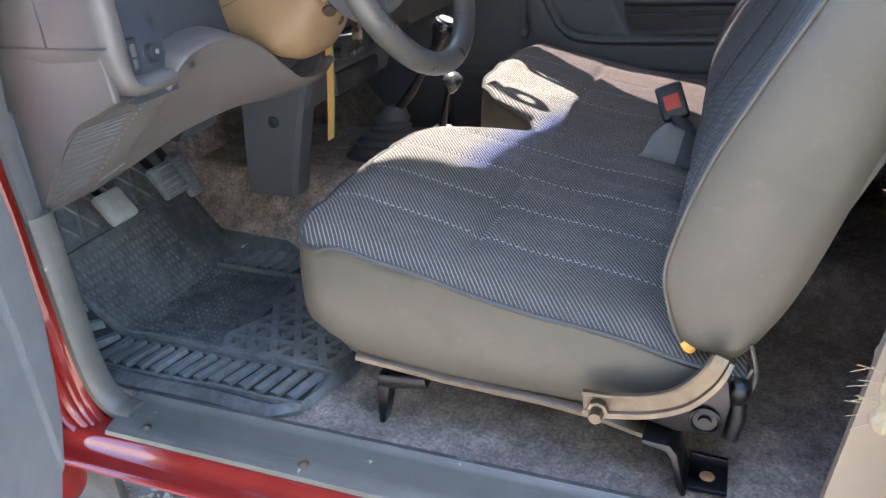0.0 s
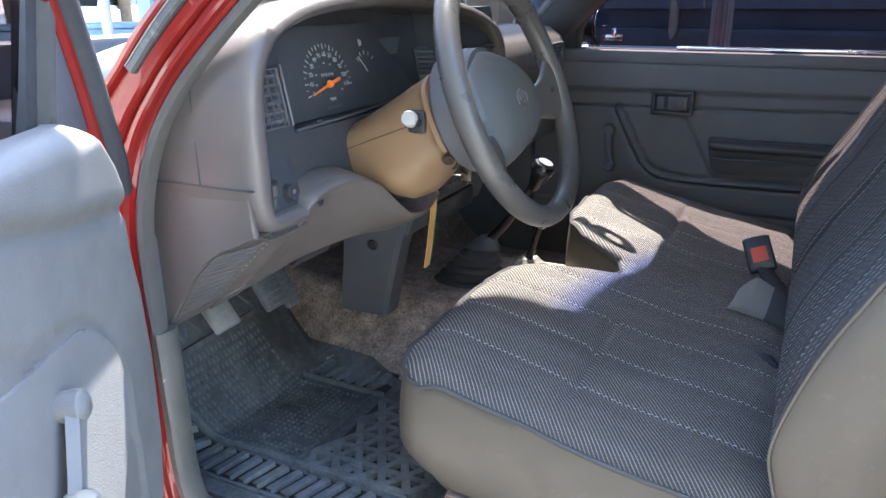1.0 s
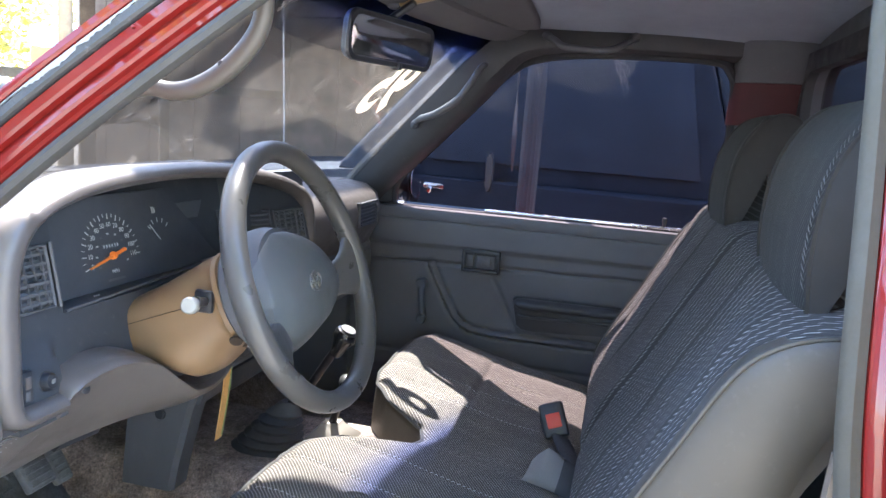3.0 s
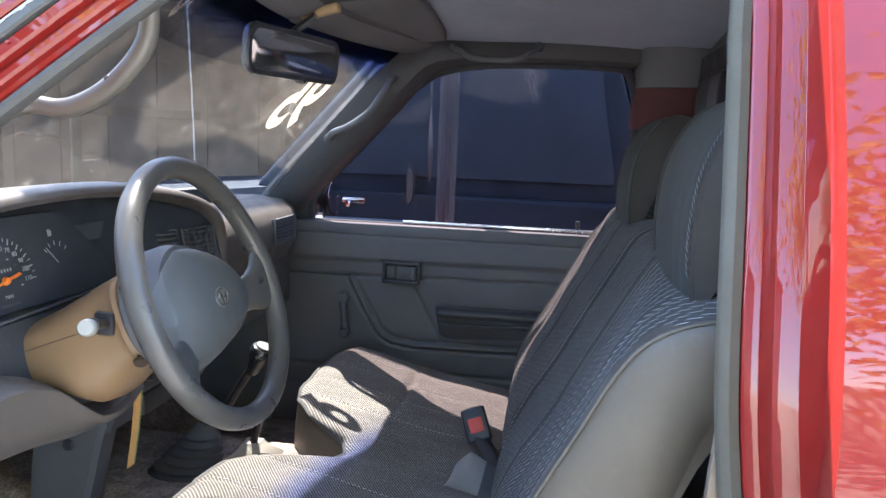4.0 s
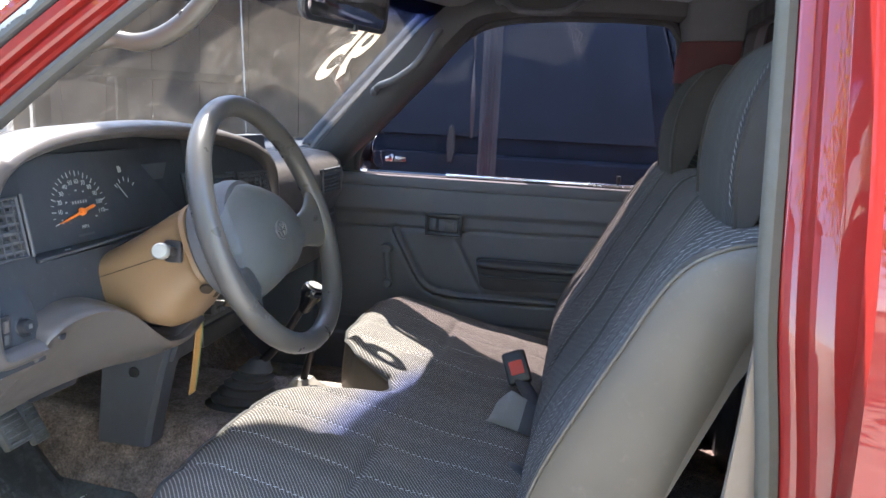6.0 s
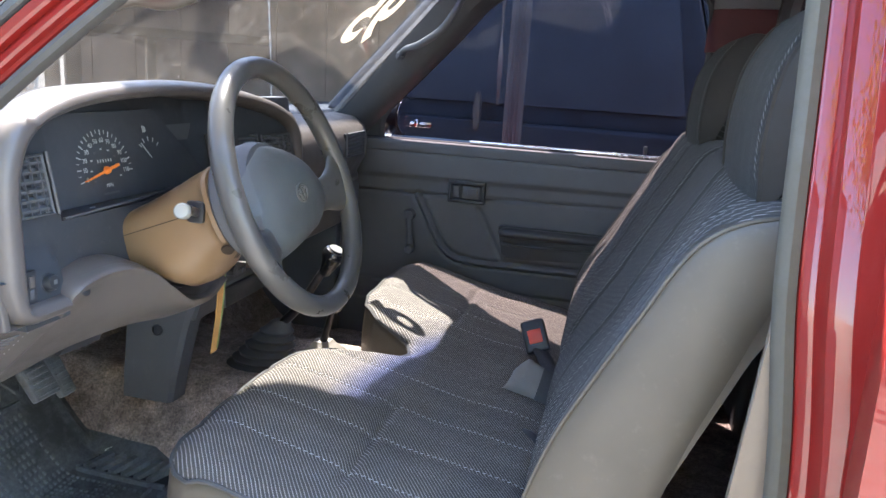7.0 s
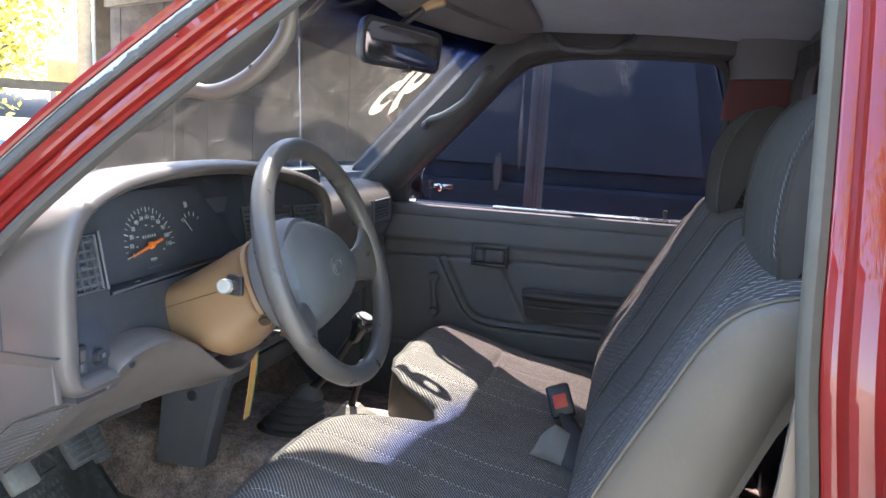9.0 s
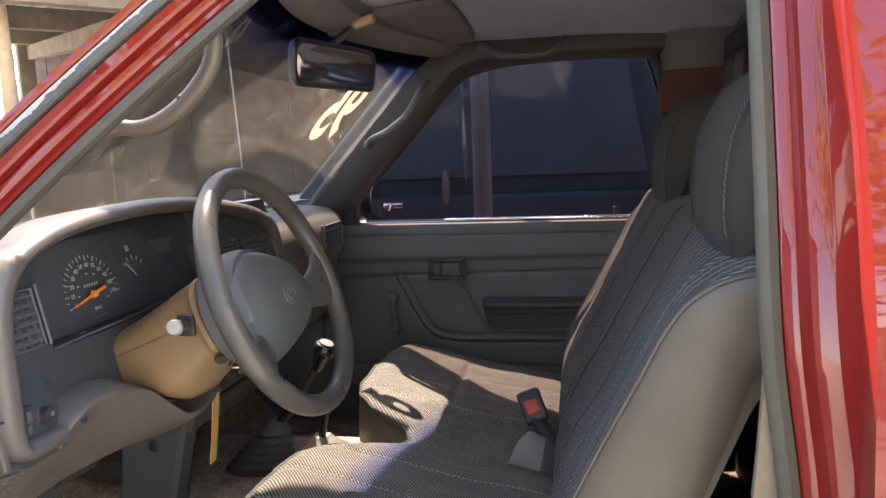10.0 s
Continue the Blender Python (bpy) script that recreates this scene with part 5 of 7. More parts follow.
side_front = smooth_path([(0.455, 0, 0.776), (0.425, 0, 0.782), (0.402, 0, 0.788), (0.386, 0, 0.83), (0.381, 0, 0.88), (0.409, 0, 0.977), (0.448, 0, 1.060), (0.487, 0, 1.134), (0.515, 0, 1.188), (0.543, 0, 1.224), (0.585, 0, 1.246), (0.640, 0, 1.252), (0.676, 0, 1.232)], 5)
side_back = smooth_path([(0.462, 0, 0.780), (0.470, 0, 0.790), (0.480, 0, 0.806), (0.500, 0, 0.845), (0.520, 0, 0.900), (0.552, 0, 1.005), (0.582, 0, 1.085), (0.606, 0, 1.150), (0.632, 0, 1.190), (0.648, 0, 1.210), (0.660, 0, 1.218), (0.668, 0, 1.222), (0.676, 0, 1.228)], 5)


def side_panel(y, s):
    """The vinyl side of the backrest: softly domed between its front and rear seams."""
    def f(u, v):
        k = min(len(side_front) - 1, int(round(u * (len(side_front) - 1))))
        p = side_front[k].lerp(side_back[k], v)
        dome = math.sin(math.pi * v) ** 0.6 * min(1, 6 * u + 0.3) * min(1, 6 * (1 - u) + 0.1)
        return Vector((p.x + set_back(y, p.z) * (1 - v), y - s * (0.001 + 0.011 * dome), p.z))
    return sheet(f, len(side_front) - 1, 12, (0, s * 0.03, 0))


part("side_panel", side_panel(0.206, 1), VINYL, bench, "taupe vinyl backrest side")
part("side_panel", side_panel(1.360, -1), VINYL, bench, "taupe vinyl backrest side")
for y in (0.204, 1.362):
    part("piping", tube([Vector((p.x - 0.001 + set_back(y, p.z), y, p.z)) for p in side_front], 0.0024, 6), plastic("piping_taupe", (0.066, 0.059, 0.047), 0.5, 900, 0.1, 0.05), bench)
part("seam_thread", tube([Vector((p.x - 0.010, 0.2035, p.z)) for p in side_back[8:55]], 0.0011, 5), thread, bench)


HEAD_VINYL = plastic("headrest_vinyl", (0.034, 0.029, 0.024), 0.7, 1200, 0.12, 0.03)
HEAD_VINYL.node_tree.nodes["Principled BSDF"].inputs["Specular IOR Level"].default_value = 0.2


def headrest(y0, y1):
    """A cushion-shaped headrest: cloth front and top, vinyl cheeks."""
    path = smooth_path([(0.598, 0, 1.225), (0.593, 0, 1.262), (0.590, 0, 1.305), (0.592, 0, 1.350), (0.599, 0, 1.390), (0.613, 0, 1.425), (0.636, 0, 1.457), (0.668, 0, 1.472), (0.700, 0, 1.455), (0.714, 0, 1.38), (0.708, 0, 1.28), (0.692, 0, 1.225)], 5)
    rows = []
    for k in range(17):
        t = k / 16
        y = y0 + (y1 - y0) * t
        pull = 0.014 * abs(2 * t - 1) ** 8
        c = Vector((0.648, 0, 1.36))
        rows.append([Vector((p.x, y, p.z)) + (c - p) * pull * 3 - Vector((0.006 * (1 - (2 * t - 1) ** 2), 0, 0)) for p in path])
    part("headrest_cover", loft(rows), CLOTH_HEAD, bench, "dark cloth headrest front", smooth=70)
    for y, s in ((y0, -1), (y1, 1)):
        c = Vector((0.648, y, 1.36))
        def f(u, v):
            p = path[min(len(path) - 1, int(round(u * (len(path) - 1))))]
            q = Vector((p.x, y, p.z))
            w = q + (c - q) * (0.03 + 0.94 * v)
            return w + Vector((0, s * (0.003 + 0.022 * math.sin(math.pi * v / 2) ** 0.7), 0))
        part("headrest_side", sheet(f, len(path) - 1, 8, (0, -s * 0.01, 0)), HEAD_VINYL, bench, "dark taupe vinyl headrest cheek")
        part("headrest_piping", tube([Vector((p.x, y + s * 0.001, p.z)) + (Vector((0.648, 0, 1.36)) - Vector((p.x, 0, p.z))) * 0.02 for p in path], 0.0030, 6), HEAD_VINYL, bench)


def seam_threads(path, y, reach, name):
    """Short slanted threads in a row beside a seam."""
    bm = bmesh.new()
    gone = 0.0
    for a, b in zip(path, path[1:]):
        gone += (b - a).length
        if gone < 0.0062:
            continue
        gone = 0.0
        d = (b - a).normalized()
        o = Vector((-d.z, 0, d.x)) if d.z > 0 else Vector((-d.z, 0, d.x))
        p, q = a + Vector((0, y, 0)) + 0.0006 * o, a + 0.008 * d + Vector((0, y + reach, 0)) + 0.0006 * o
        vs = [bm.verts.new(r) for r in (p - 0.0006 * d, p + 0.0006 * d, q + 0.0006 * d, q - 0.0006 * d, (p + q) / 2 + 0.0012 * o)]
        for f in ((0, 1, 4), (1, 2, 4), (2, 3, 4), (3, 0, 4), (3, 2, 1, 0)):
            bm.faces.new([vs[k] for k in f])
    tagged(part(name, bm, SEAM_THREAD, bench, smooth=0), kind="stuff")


SEAM_THREAD = plain("seam_thread", (0.115, 0.108, 0.098), 0.85)
headrest(0.285, 0.575)
headrest(0.945, 1.245)
FACE = smooth_path([(0.591, 0, 1.270), (0.588, 0, 1.305), (0.590, 0, 1.350), (0.597, 0, 1.390), (0.611, 0, 1.425), (0.634, 0, 1.457)], 12)
for y in (0.290, 0.950):
    seam_threads(FACE, y, 0.014, "stitching")

# seat frame: rail, recliner arm, brackets
part("rail", loft([[(x, y, z + eased([(0.0, 0.004), (0.13, -0.008), (0.255, -0.014), (0.315, -0.021), (0.41, -0.042)], x)) for y, z in ((0.184, 0.699), (0.184, 0.7045), (0.188, 0.7065), (0.21, 0.7065), (0.21, 0.696))] for x in (0.012, 0.07, 0.13, 0.20, 0.255, 0.315, 0.36, 0.41)]), STEEL, bench, "worn steel seat rail")
armp = smooth_path([(0.306, 0.166, 0.7165), (0.335, 0.166, 0.7180), (0.375, 0.166, 0.7260), (0.408, 0.166, 0.7420), (0.430, 0.167, 0.7660), (0.440, 0.169, 0.7840), (0.445, 0.173, 0.7960)], 5)
arm_rows = []
for i, p in enumerate(armp):
    d = (armp[min(i + 1, len(armp) - 1)] - armp[max(i - 1, 0)]).normalized()
    w = Vector((-d.z, 0, d.x))
    k = 0.0165 - 0.004 * i / len(armp)
    arm_rows.append([p + a * k * w + Vector((0, -b, 0)) for a, b in ((1.0, 0.0), (1.0, 0.006), (0.80, 0.007), (0.70, 0.0025), (-0.45, 0.0025), (-0.55, 0.006), (-0.92, 0.007), (-1.0, 0.005), (-1.0, 0.0))])
rec = part("recliner_arm", loft(arm_rows), STEEL, bench, "curved worn steel recliner arm", smooth=25)
part("bolt", revolve([(0.0, 0.022), (0.0070, 0.022), (0.0076, 0.019), (0.0080, 0.009), (0.0115, 0.008), (0.0115, 0.0)], (0.323, 0.163, 0.7135), (0, -1, 0), 8), STEEL, bench)
part("hinge_plate", prism([(0.405, 0.174, 0.690), (0.452, 0.174, 0.692), (0.458, 0.174, 0.735), (0.452, 0.174, 0.768), (0.430, 0.174, 0.752), (0.395, 0.174, 0.728), (0.350, 0.174, 0.712), (0.352, 0.174, 0.703)], (0, 0.012, 0), 0.003), BLACK_STEEL, bench, "dark grimy hinge plate")
part("bolt", revolve([(0.0, 0.007), (0.0065, 0.007), (0.0070, 0.003), (0.0125, 0.003), (0.0140, 0.0055), (0.0165, 0.004), (0.0165, -0.002)], (0.434, 0.1735, 0.714), (0, -1, 0), 18), BLACK_STEEL, bench)
part("release_knob", join(revolve([(0.0, 0.020), (0.008, 0.018), (0.0115, 0.010), (0.0115, -0.006), (0.009, -0.012)], (0.464, 0.182, 0.748), (0.1, -0.35, 0.9), 14), tube([(0.462, 0.188, 0.685), (0.466, 0.186, 0.715), (0.465, 0.184, 0.742)], [0.0085, 0.0095, 0.009], 10)), BLACK_STEEL, bench, "dark recliner knob")
foot = part("foot_bracket", join(prism([(0.372, 0.155, 0.686), (0.402, 0.155, 0.684), (0.411, 0.155, 0.672), (0.418, 0.155, 0.632), (0.424, 0.155, 0.620), (0.419, 0.155, 0.616), (0.412, 0.155, 0.630), (0.405, 0.155, 0.668), (0.399, 0.155, 0.677), (0.372, 0.155, 0.680)], (0, 0.055, 0), 0.0012), prism([(0.419, 0.172, 0.613), (0.466, 0.172, 0.613), (0.466, 0.172, 0.619), (0.422, 0.172, 0.619)], (0, 0.048, 0), 0.0012), prism([(0.421, 0.214, 0.616), (0.466, 0.214, 0.616), (0.465, 0.214, 0.629), (0.424, 0.214, 0.631)], (0, 0.006, 0), 0.0015)), BLACK_STEEL, bench, "black steel foot bracket")
part("bolt_hole", revolve([(0.0, 0.0012), (0.0070, 0.0012), (0.0085, 0.0)], (0.444, 0.193, 0.6192), (0, 0, 1), 14), plain("rusty_hole", (0.25, 0.13, 0.06), 0.9), foot)
part("foot_bracket", join(prism([(0.040, 0.180, 0.671), (0.044, 0.180, 0.690), (0.108, 0.180, 0.694), (0.110, 0.180, 0.680), (0.062, 0.180, 0.671)], (0, 0.030, 0), 0.002), prism([(0.040, 0.180, 0.672), (0.060, 0.180, 0.672), (0.052, 0.180, 0.650), (0.046, 0.180, 0.612), (0.038, 0.180, 0.612), (0.040, 0.180, 0.640)], (0, 0.022, 0), 0.002)), BLACK_STEEL, bench, "black steel foot bracket")
part("rail", box(0.0, 0.42, 0.60, 0.63, 0.66, 0.69, 0.003), BLACK_STEEL, bench)
part("foot_bracket", box(0.05, 0.08, 0.60, 0.63, 0.60, 0.67, 0.003), BLACK_STEEL, bench)

# torn cover tag and strap below the backrest
part("loose_strap", tube(smooth_path([(0.470, 0.196, 0.800), (0.478, 0.190, 0.770), (0.474, 0.186, 0.748), (0.466, 0.186, 0.752), (0.474, 0.190, 0.775)], 5), 0.0022, 6), VINYL, bench)
foam_bm = bmesh.new()
bmesh.ops.create_icosphere(foam_bm, subdivisions=3, radius=0.0075, matrix=Matrix.Translation((0.410, 0.206, 0.783)))
for vtx in foam_bm.verts:
    vtx.co += 0.004 * noise.noise_vector(vtx.co * 90)
part("foam", foam_bm, plain("orange_foam", (0.75, 0.38, 0.08), 0.95, 400, 0.8), bench, "orange foam showing through the cover")

# belt buckle and strap on the cushion
buckle = thing("belt_buckle", (0.33, 0.915, 0.79), "black seat belt buckle with a red button on the cushion", "seat belt")
bf = Vector((-0.05, -0.86, 0.50)).normalized()
bu = (Vector((-0.36, 0.25, 0.9)) - bf * bf.dot(Vector((-0.36, 0.25, 0.9)))).normalized()
bw = bu.cross(bf)
m = Matrix((bw, bf, bu)).transposed().to_4x4()
m.translation = Vector((0.322, 0.935, 0.845))
part("housing", moved(box(-0.025, 0.025, -0.010, 0.010, -0.036, 0.034, 0.006, 3), m), BLACK, buckle)
part("button", moved(box(-0.0145, 0.0145, 0.0085, 0.0115, -0.018, 0.012, 0.002), m), RED_BUTTON, buckle, "red release button")
part("button_well", moved(box(-0.018, 0.018, 0.007, 0.0105, -0.0215, 0.0155, 0.0015), m), FASCIA, buckle)
part("slot", moved(box(-0.016, 0.016, -0.004, 0.004, 0.0325, 0.0348, 0.0005), m), FASCIA, buckle)
sheath = smooth_path([(0.334, 0.930, 0.818), (0.352, 0.890, 0.810), (0.375, 0.83, 0.800), (0.400, 0.78, 0.790)], 5)
part("sheath", tube(sheath, 0.021, 10, flat=0.45, up=(0.3, 0.3, 1)), plain("belt_black", (0.030, 0.030, 0.033), 0.75, 900, 0.5), buckle, "black webbing sheath of the buckle")
strap = thing("belt_strap", (0.33, 0.76, 0.78), "folded grey belt webbing standing up from the cushion", "seat belt")


def flap(u, v):
    """A loop of webbing on edge, rounded at its free end."""
    x = 0.285 + 0.105 * v
    low = Vector((x, 0.735 - 0.012 * v, seat_z(x, 0.735) + 0.002))
    tall = 0.052 * min(1, (v / 0.32)) ** 0.6 if v < 0.32 else 0.052 - 0.022 * (v - 0.32) / 0.68
    return low + Vector((0.010 * u, 0.050 * u - 0.016 * math.sin(math.pi * u), tall * u))


part("webbing", sheet(lambda u, v: flap(u, 0.62 * v), 10, 14, (0.001, 0.002, -0.001)), plain("belt_grey", (0.19, 0.18, 0.165), 0.75, 900, 0.5), strap)
# Same webbing in a darker colour that paints the fold's shade
part("fold", sheet(lambda u, v: flap(u, 0.60 + 0.40 * v) + Vector((0, -0.002, 0.001)), 8, 8, (0.001, 0.002, -0.002)), plain("belt_shaded", (0.05, 0.05, 0.052), 0.75, 900, 0.5), strap, "fold of the webbing, its shade painted as a dark colour")
slit = part("belt_slit", tube(smooth_path([(0.345, 0.600, seat_z(0.345, 0.600) + 0.001), (0.362, 0.588, seat_z(0.362, 0.588) + 0.002), (0.378, 0.570, seat_z(0.378, 0.570) + 0.001)], 4), [0.004, 0.006, 0.008, 0.009, 0.009, 0.009, 0.008, 0.007, 0.004], 8, flat=0.3, up=(0, 0, 1)), BLACK, bench, "dark slit for the belt in the cushion")

# ---- levers, pedals, mat ----
gear = thing("gear_lever", (-0.215, 0.775, 0.757), "black gear lever with a ribbed rubber boot", "gear lever")
prof_b, base_c, top_c = [], Vector((-0.222, 0.775, 0.752)), Vector((-0.168, 0.760, 0.866))
for k in range(15):
    t = k / 14
    r = 0.060 * (1 - t) ** 0.85 + 0.0175
    if 0 < k < 12:
        r += 0.0045 if k % 2 else -0.0045
    c = base_c.lerp(top_c, t)
    prof_b.append([c + Vector((r * 0.95 * math.cos(a), r * 0.72 * math.sin(a), 0)) for a in [2 * math.pi * j / 28 for j in range(28)]])
part("boot", loft(prof_b), BOOT_RUBBER, gear)
part("rod", tube(smooth_path([top_c - Vector((0.01, 0, 0.02)), (-0.130, 0.756, 0.900), (-0.095, 0.752, 0.955), (-0.068, 0.748, 1.000)], 5), [0.0095] * 6 + [0.008] * 6 + [0.0075] * 4, 10), BLACK_STEEL, gear)
kb = part("knob", revolve([(0.0075, -0.035), (0.011, -0.03), (0.016, -0.008), (0.0215, 0.006), (0.0225, 0.014), (0.019, 0.022), (0.010, 0.0255), (0.0, 0.026)], (-0.062, 0.747, 1.005), (0.42, -0.05, 0.9), 20), plastic("gloss_black", (0.012, 0.012, 0.013), 0.18, 900, 0.02, 0.05), gear, "glossy black shift knob")
part("knob_cap", revolve([(0.0145, 0.0), (0.014, 0.0012), (0.0, 0.0018)], Vector((-0.062, 0.747, 1.005)) + 0.0250 * Vector((0.42, -0.05, 0.9)).normalized(), (0.42, -0.05, 0.9), 18), DOOR_GREY, kb, "pale shift pattern cap")
low_l = thing("transfer_lever", (-0.115, 0.850, 0.765), "short black lever with a round knob and pale base", "gear lever")
part("base", loft([[(x, y, z) for x, y in ((-0.115 - a, 0.85 - a), (-0.115 + a, 0.85 - a), (-0.115 + a, 0.85 + a), (-0.115 - a, 0.85 + a))] for z, a in ((0.745, 0.05), (0.765, 0.047), (0.790, 0.022), (0.800, 0.016))]), plastic("pale_base", (0.30, 0.27, 0.23), 0.5, 900, 0.1, 0.3), low_l, "pale plastic lever base")
part("rod", tube([(-0.115, 0.85, 0.79), (-0.095, 0.830, 0.85), (-0.070, 0.797, 0.905)], [0.008, 0.007, 0.0065], 10), BLACK_STEEL, low_l)
part("knob", revolve([(0.008, -0.022), (0.013, -0.014), (0.018, 0.0), (0.0175, 0.009), (0.012, 0.015), (0.0, 0.017)], (-0.063, 0.789, 0.908), (0.35, -0.3, 0.88), 18), plastic("worn_black", (0.05, 0.05, 0.05), 0.25, 900, 0.03, 0.4), low_l)


def pedal(name, at, w, h, tilt, label, ribs, mat):
    t = thing(name, at, label, "pedal")
    m = Matrix.Translation(at) @ Euler((0, radians(tilt), 0)).to_matrix().to_4x4()
    pad = part("pad", moved(box(-0.008, 0.008, -w / 2, w / 2, -h / 2, h / 2, 0.005), m), mat, t)
    for k in range(ribs):
        z = -h / 2 + h * (k + 0.7) / (ribs + 0.4)
        part("rib", moved(box(0.006, 0.011, -w / 2 + 0.006, w / 2 - 0.006, z - 0.0022, z + 0.0022, 0.001), m), mat, pad)
    up = Vector(at) + Vector((-0.10, 0.0, 0.22))
    part("arm", tube(smooth_path([Vector(at) + Vector((-0.012, 0, 0.0)), Vector(at) + Vector((-0.06, 0, 0.06)), up], 5), 0.0075, 8), BLACK_STEEL, t)
    return t


pedal("clutch_pedal", (-0.500, 0.352, 0.797), 0.056, 0.056, -38, "worn bare metal clutch pedal", 0, plain("worn_bright_pad", (0.25, 0.245, 0.23), 0.4, 120, 0.4, 0.4))
pedal("brake_pedal", (-0.462, 0.442, 0.812), 0.056, 0.060, -35, "dusty rubber brake pedal", 5, PEDAL_RUBBER)
pedal("accelerator_pedal", (-0.490, 0.518, 0.793), 0.036, 0.085, -30, "narrow dusty rubber accelerator pedal", 7, PEDAL_RUBBER)

mat_t = thing("floor_mat", (-0.3, 0.36, 0.612), "dusty black rubber floor mat with raised ribs and triangles", "floor mat")


def mat_sheet(u, v):
    x = -0.655 + 0.61 * u
    lo = along([(-0.66, 0.155), (-0.11, 0.148), (-0.075, 0.170), (-0.045, 0.26)], x)
    hi = along([(-0.66, 0.575), (-0.60, 0.592), (-0.34, 0.585), (-0.10, 0.52), (-0.045, 0.42)], x)
    y = lo + (hi - lo) * v
    e = min(v, 1 - v, 1.2 * (1 - u))
    lip = 0.010 * max(0, 1 - abs(e - 0.035) / 0.03)
    return Vector((x, y, floor_height(x, y) + 0.009 + lip))


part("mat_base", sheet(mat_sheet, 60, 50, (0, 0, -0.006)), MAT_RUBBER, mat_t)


def mat_bar(bm, a, b, w, h):
    """A raised rubber bar between two plan points."""
    a, b = Vector((*a, 0)), Vector((*b, 0))
    s = (b - a).normalized().cross(Vector((0, 0, 1))) * w / 2
    lo, hi = [], []
    for p, q in ((a, -s), (a, s), (b, s), (b, -s)):
        z = floor_height(p.x, p.y) + 0.009
        lo.append(bm.verts.new((p.x + q.x, p.y + q.y, z - 0.003)))
        hi.append(bm.verts.new((p.x + 0.75 * q.x, p.y + 0.75 * q.y, z + h)))
    bm.faces.new(hi)
    for k in range(4):
        bm.faces.new((lo[k], lo[(k + 1) % 4], hi[(k + 1) % 4], hi[k]))


# triangle lattice on the inner half
bm = bmesh.new()
s = 0.042
hgt = s * math.sqrt(3) / 2
def in_tri(p):
    x, y = p
    return -0.285 + 0.10 * (y - 0.26) < x < -0.065 and 0.260 < y < 0.515 and x < -0.02 - 0.55 * max(0, y - 0.40)
for i in range(-2, 14):
    for j in range(-2, 14):
        o = (-0.30 + s * i + 0.5 * s * (j % 2), 0.262 + hgt * j)
        for q in ((s, 0), (0.5 * s, hgt), (-0.5 * s, hgt)):
            e = (o[0] + q[0], o[1] + q[1])
            if in_tri(o) and in_tri(e):
                mat_bar(bm, o, e, 0.0155, 0.010)
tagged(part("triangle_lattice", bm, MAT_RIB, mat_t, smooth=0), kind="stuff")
# border bars
for k in range(18):
    x = -0.545 + 0.0262 * k
    bm = bmesh.new()
    mat_bar(bm, (x, 0.186), (x + 0.016, 0.243), 0.0165, 0.009)
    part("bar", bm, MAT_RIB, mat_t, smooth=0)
for k in range(6):
    x = -0.435 + 0.026 * k
    bm = bmesh.new()
    mat_bar(bm, (x, 0.512), (x + 0.016, 0.566), 0.0165, 0.009)
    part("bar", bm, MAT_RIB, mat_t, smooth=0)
# studded heel pad
bm = bmesh.new()
for i in range(24):
    for j in range(22):
        x, y = -0.545 + 0.0105 * i, 0.262 + 0.0105 * j
        if (i // 4) % 2 == 0 or j % 7 < 5:
            mat_bar(bm, (x, y), (x + 0.0045, y), 0.005, 0.0032)
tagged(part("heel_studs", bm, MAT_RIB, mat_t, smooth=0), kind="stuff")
# dark sheets that paint the shade between the lattice ribs and the bars of two borders; crossed ribs on the kick-up
def mat_shade(x0, x1, lo, hi):
    """A dark sheet, painted shade, just over the mat's base, between two plan curves."""
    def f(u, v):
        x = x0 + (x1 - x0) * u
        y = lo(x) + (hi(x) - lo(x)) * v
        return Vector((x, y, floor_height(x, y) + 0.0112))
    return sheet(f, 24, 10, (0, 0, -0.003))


part("mat_shade", mat_shade(-0.264, -0.080, lambda x: 0.262, lambda x: 0.480 - 0.5 * max(0, x + 0.16)), MAT_SHADE, mat_t, "dark sheet painting the shade inside the triangle lattice")
part("mat_shade", mat_shade(-0.556, -0.080, lambda x: 0.181, lambda x: 0.247), MAT_SHADE, mat_t, "dark sheet painting the shade between the border bars")
part("mat_shade", mat_shade(-0.446, -0.272, lambda x: 0.506, lambda x: 0.571), MAT_SHADE, mat_t, "dark sheet painting the shade between the border bars")
def mat_strip(x0, x1, y_of, w, h):
    """A raised rubber strip that follows the floor along x."""
    rows = []
    for k in range(25):
        x = x0 + (x1 - x0) * k / 24
        y = y_of(x)
        z = floor_height(x, y) + 0.009
        rows.append([Vector((x, y - w / 2, z - 0.003)), Vector((x, y - 0.38 * w, z + h)), Vector((x, y + 0.38 * w, z + h)), Vector((x, y + w / 2, z - 0.003))])
    return loft(rows)


for lo, hi, y0, dip in ((-0.520, -0.075, 0.177, 0.0), (-0.530, -0.062, 0.251, 0.012), (-0.446, -0.268, 0.503, 0.0)):
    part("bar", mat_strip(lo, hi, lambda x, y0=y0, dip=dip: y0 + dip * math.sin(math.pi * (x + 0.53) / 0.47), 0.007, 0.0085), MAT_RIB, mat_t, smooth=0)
for x in (-0.555, -0.289):
    bm = bmesh.new()
    mat_bar(bm, (x, 0.258), (x, 0.495), 0.006, 0.007)
    part("bar", bm, MAT_RUBBER, mat_t, smooth=0)
bm = bmesh.new()
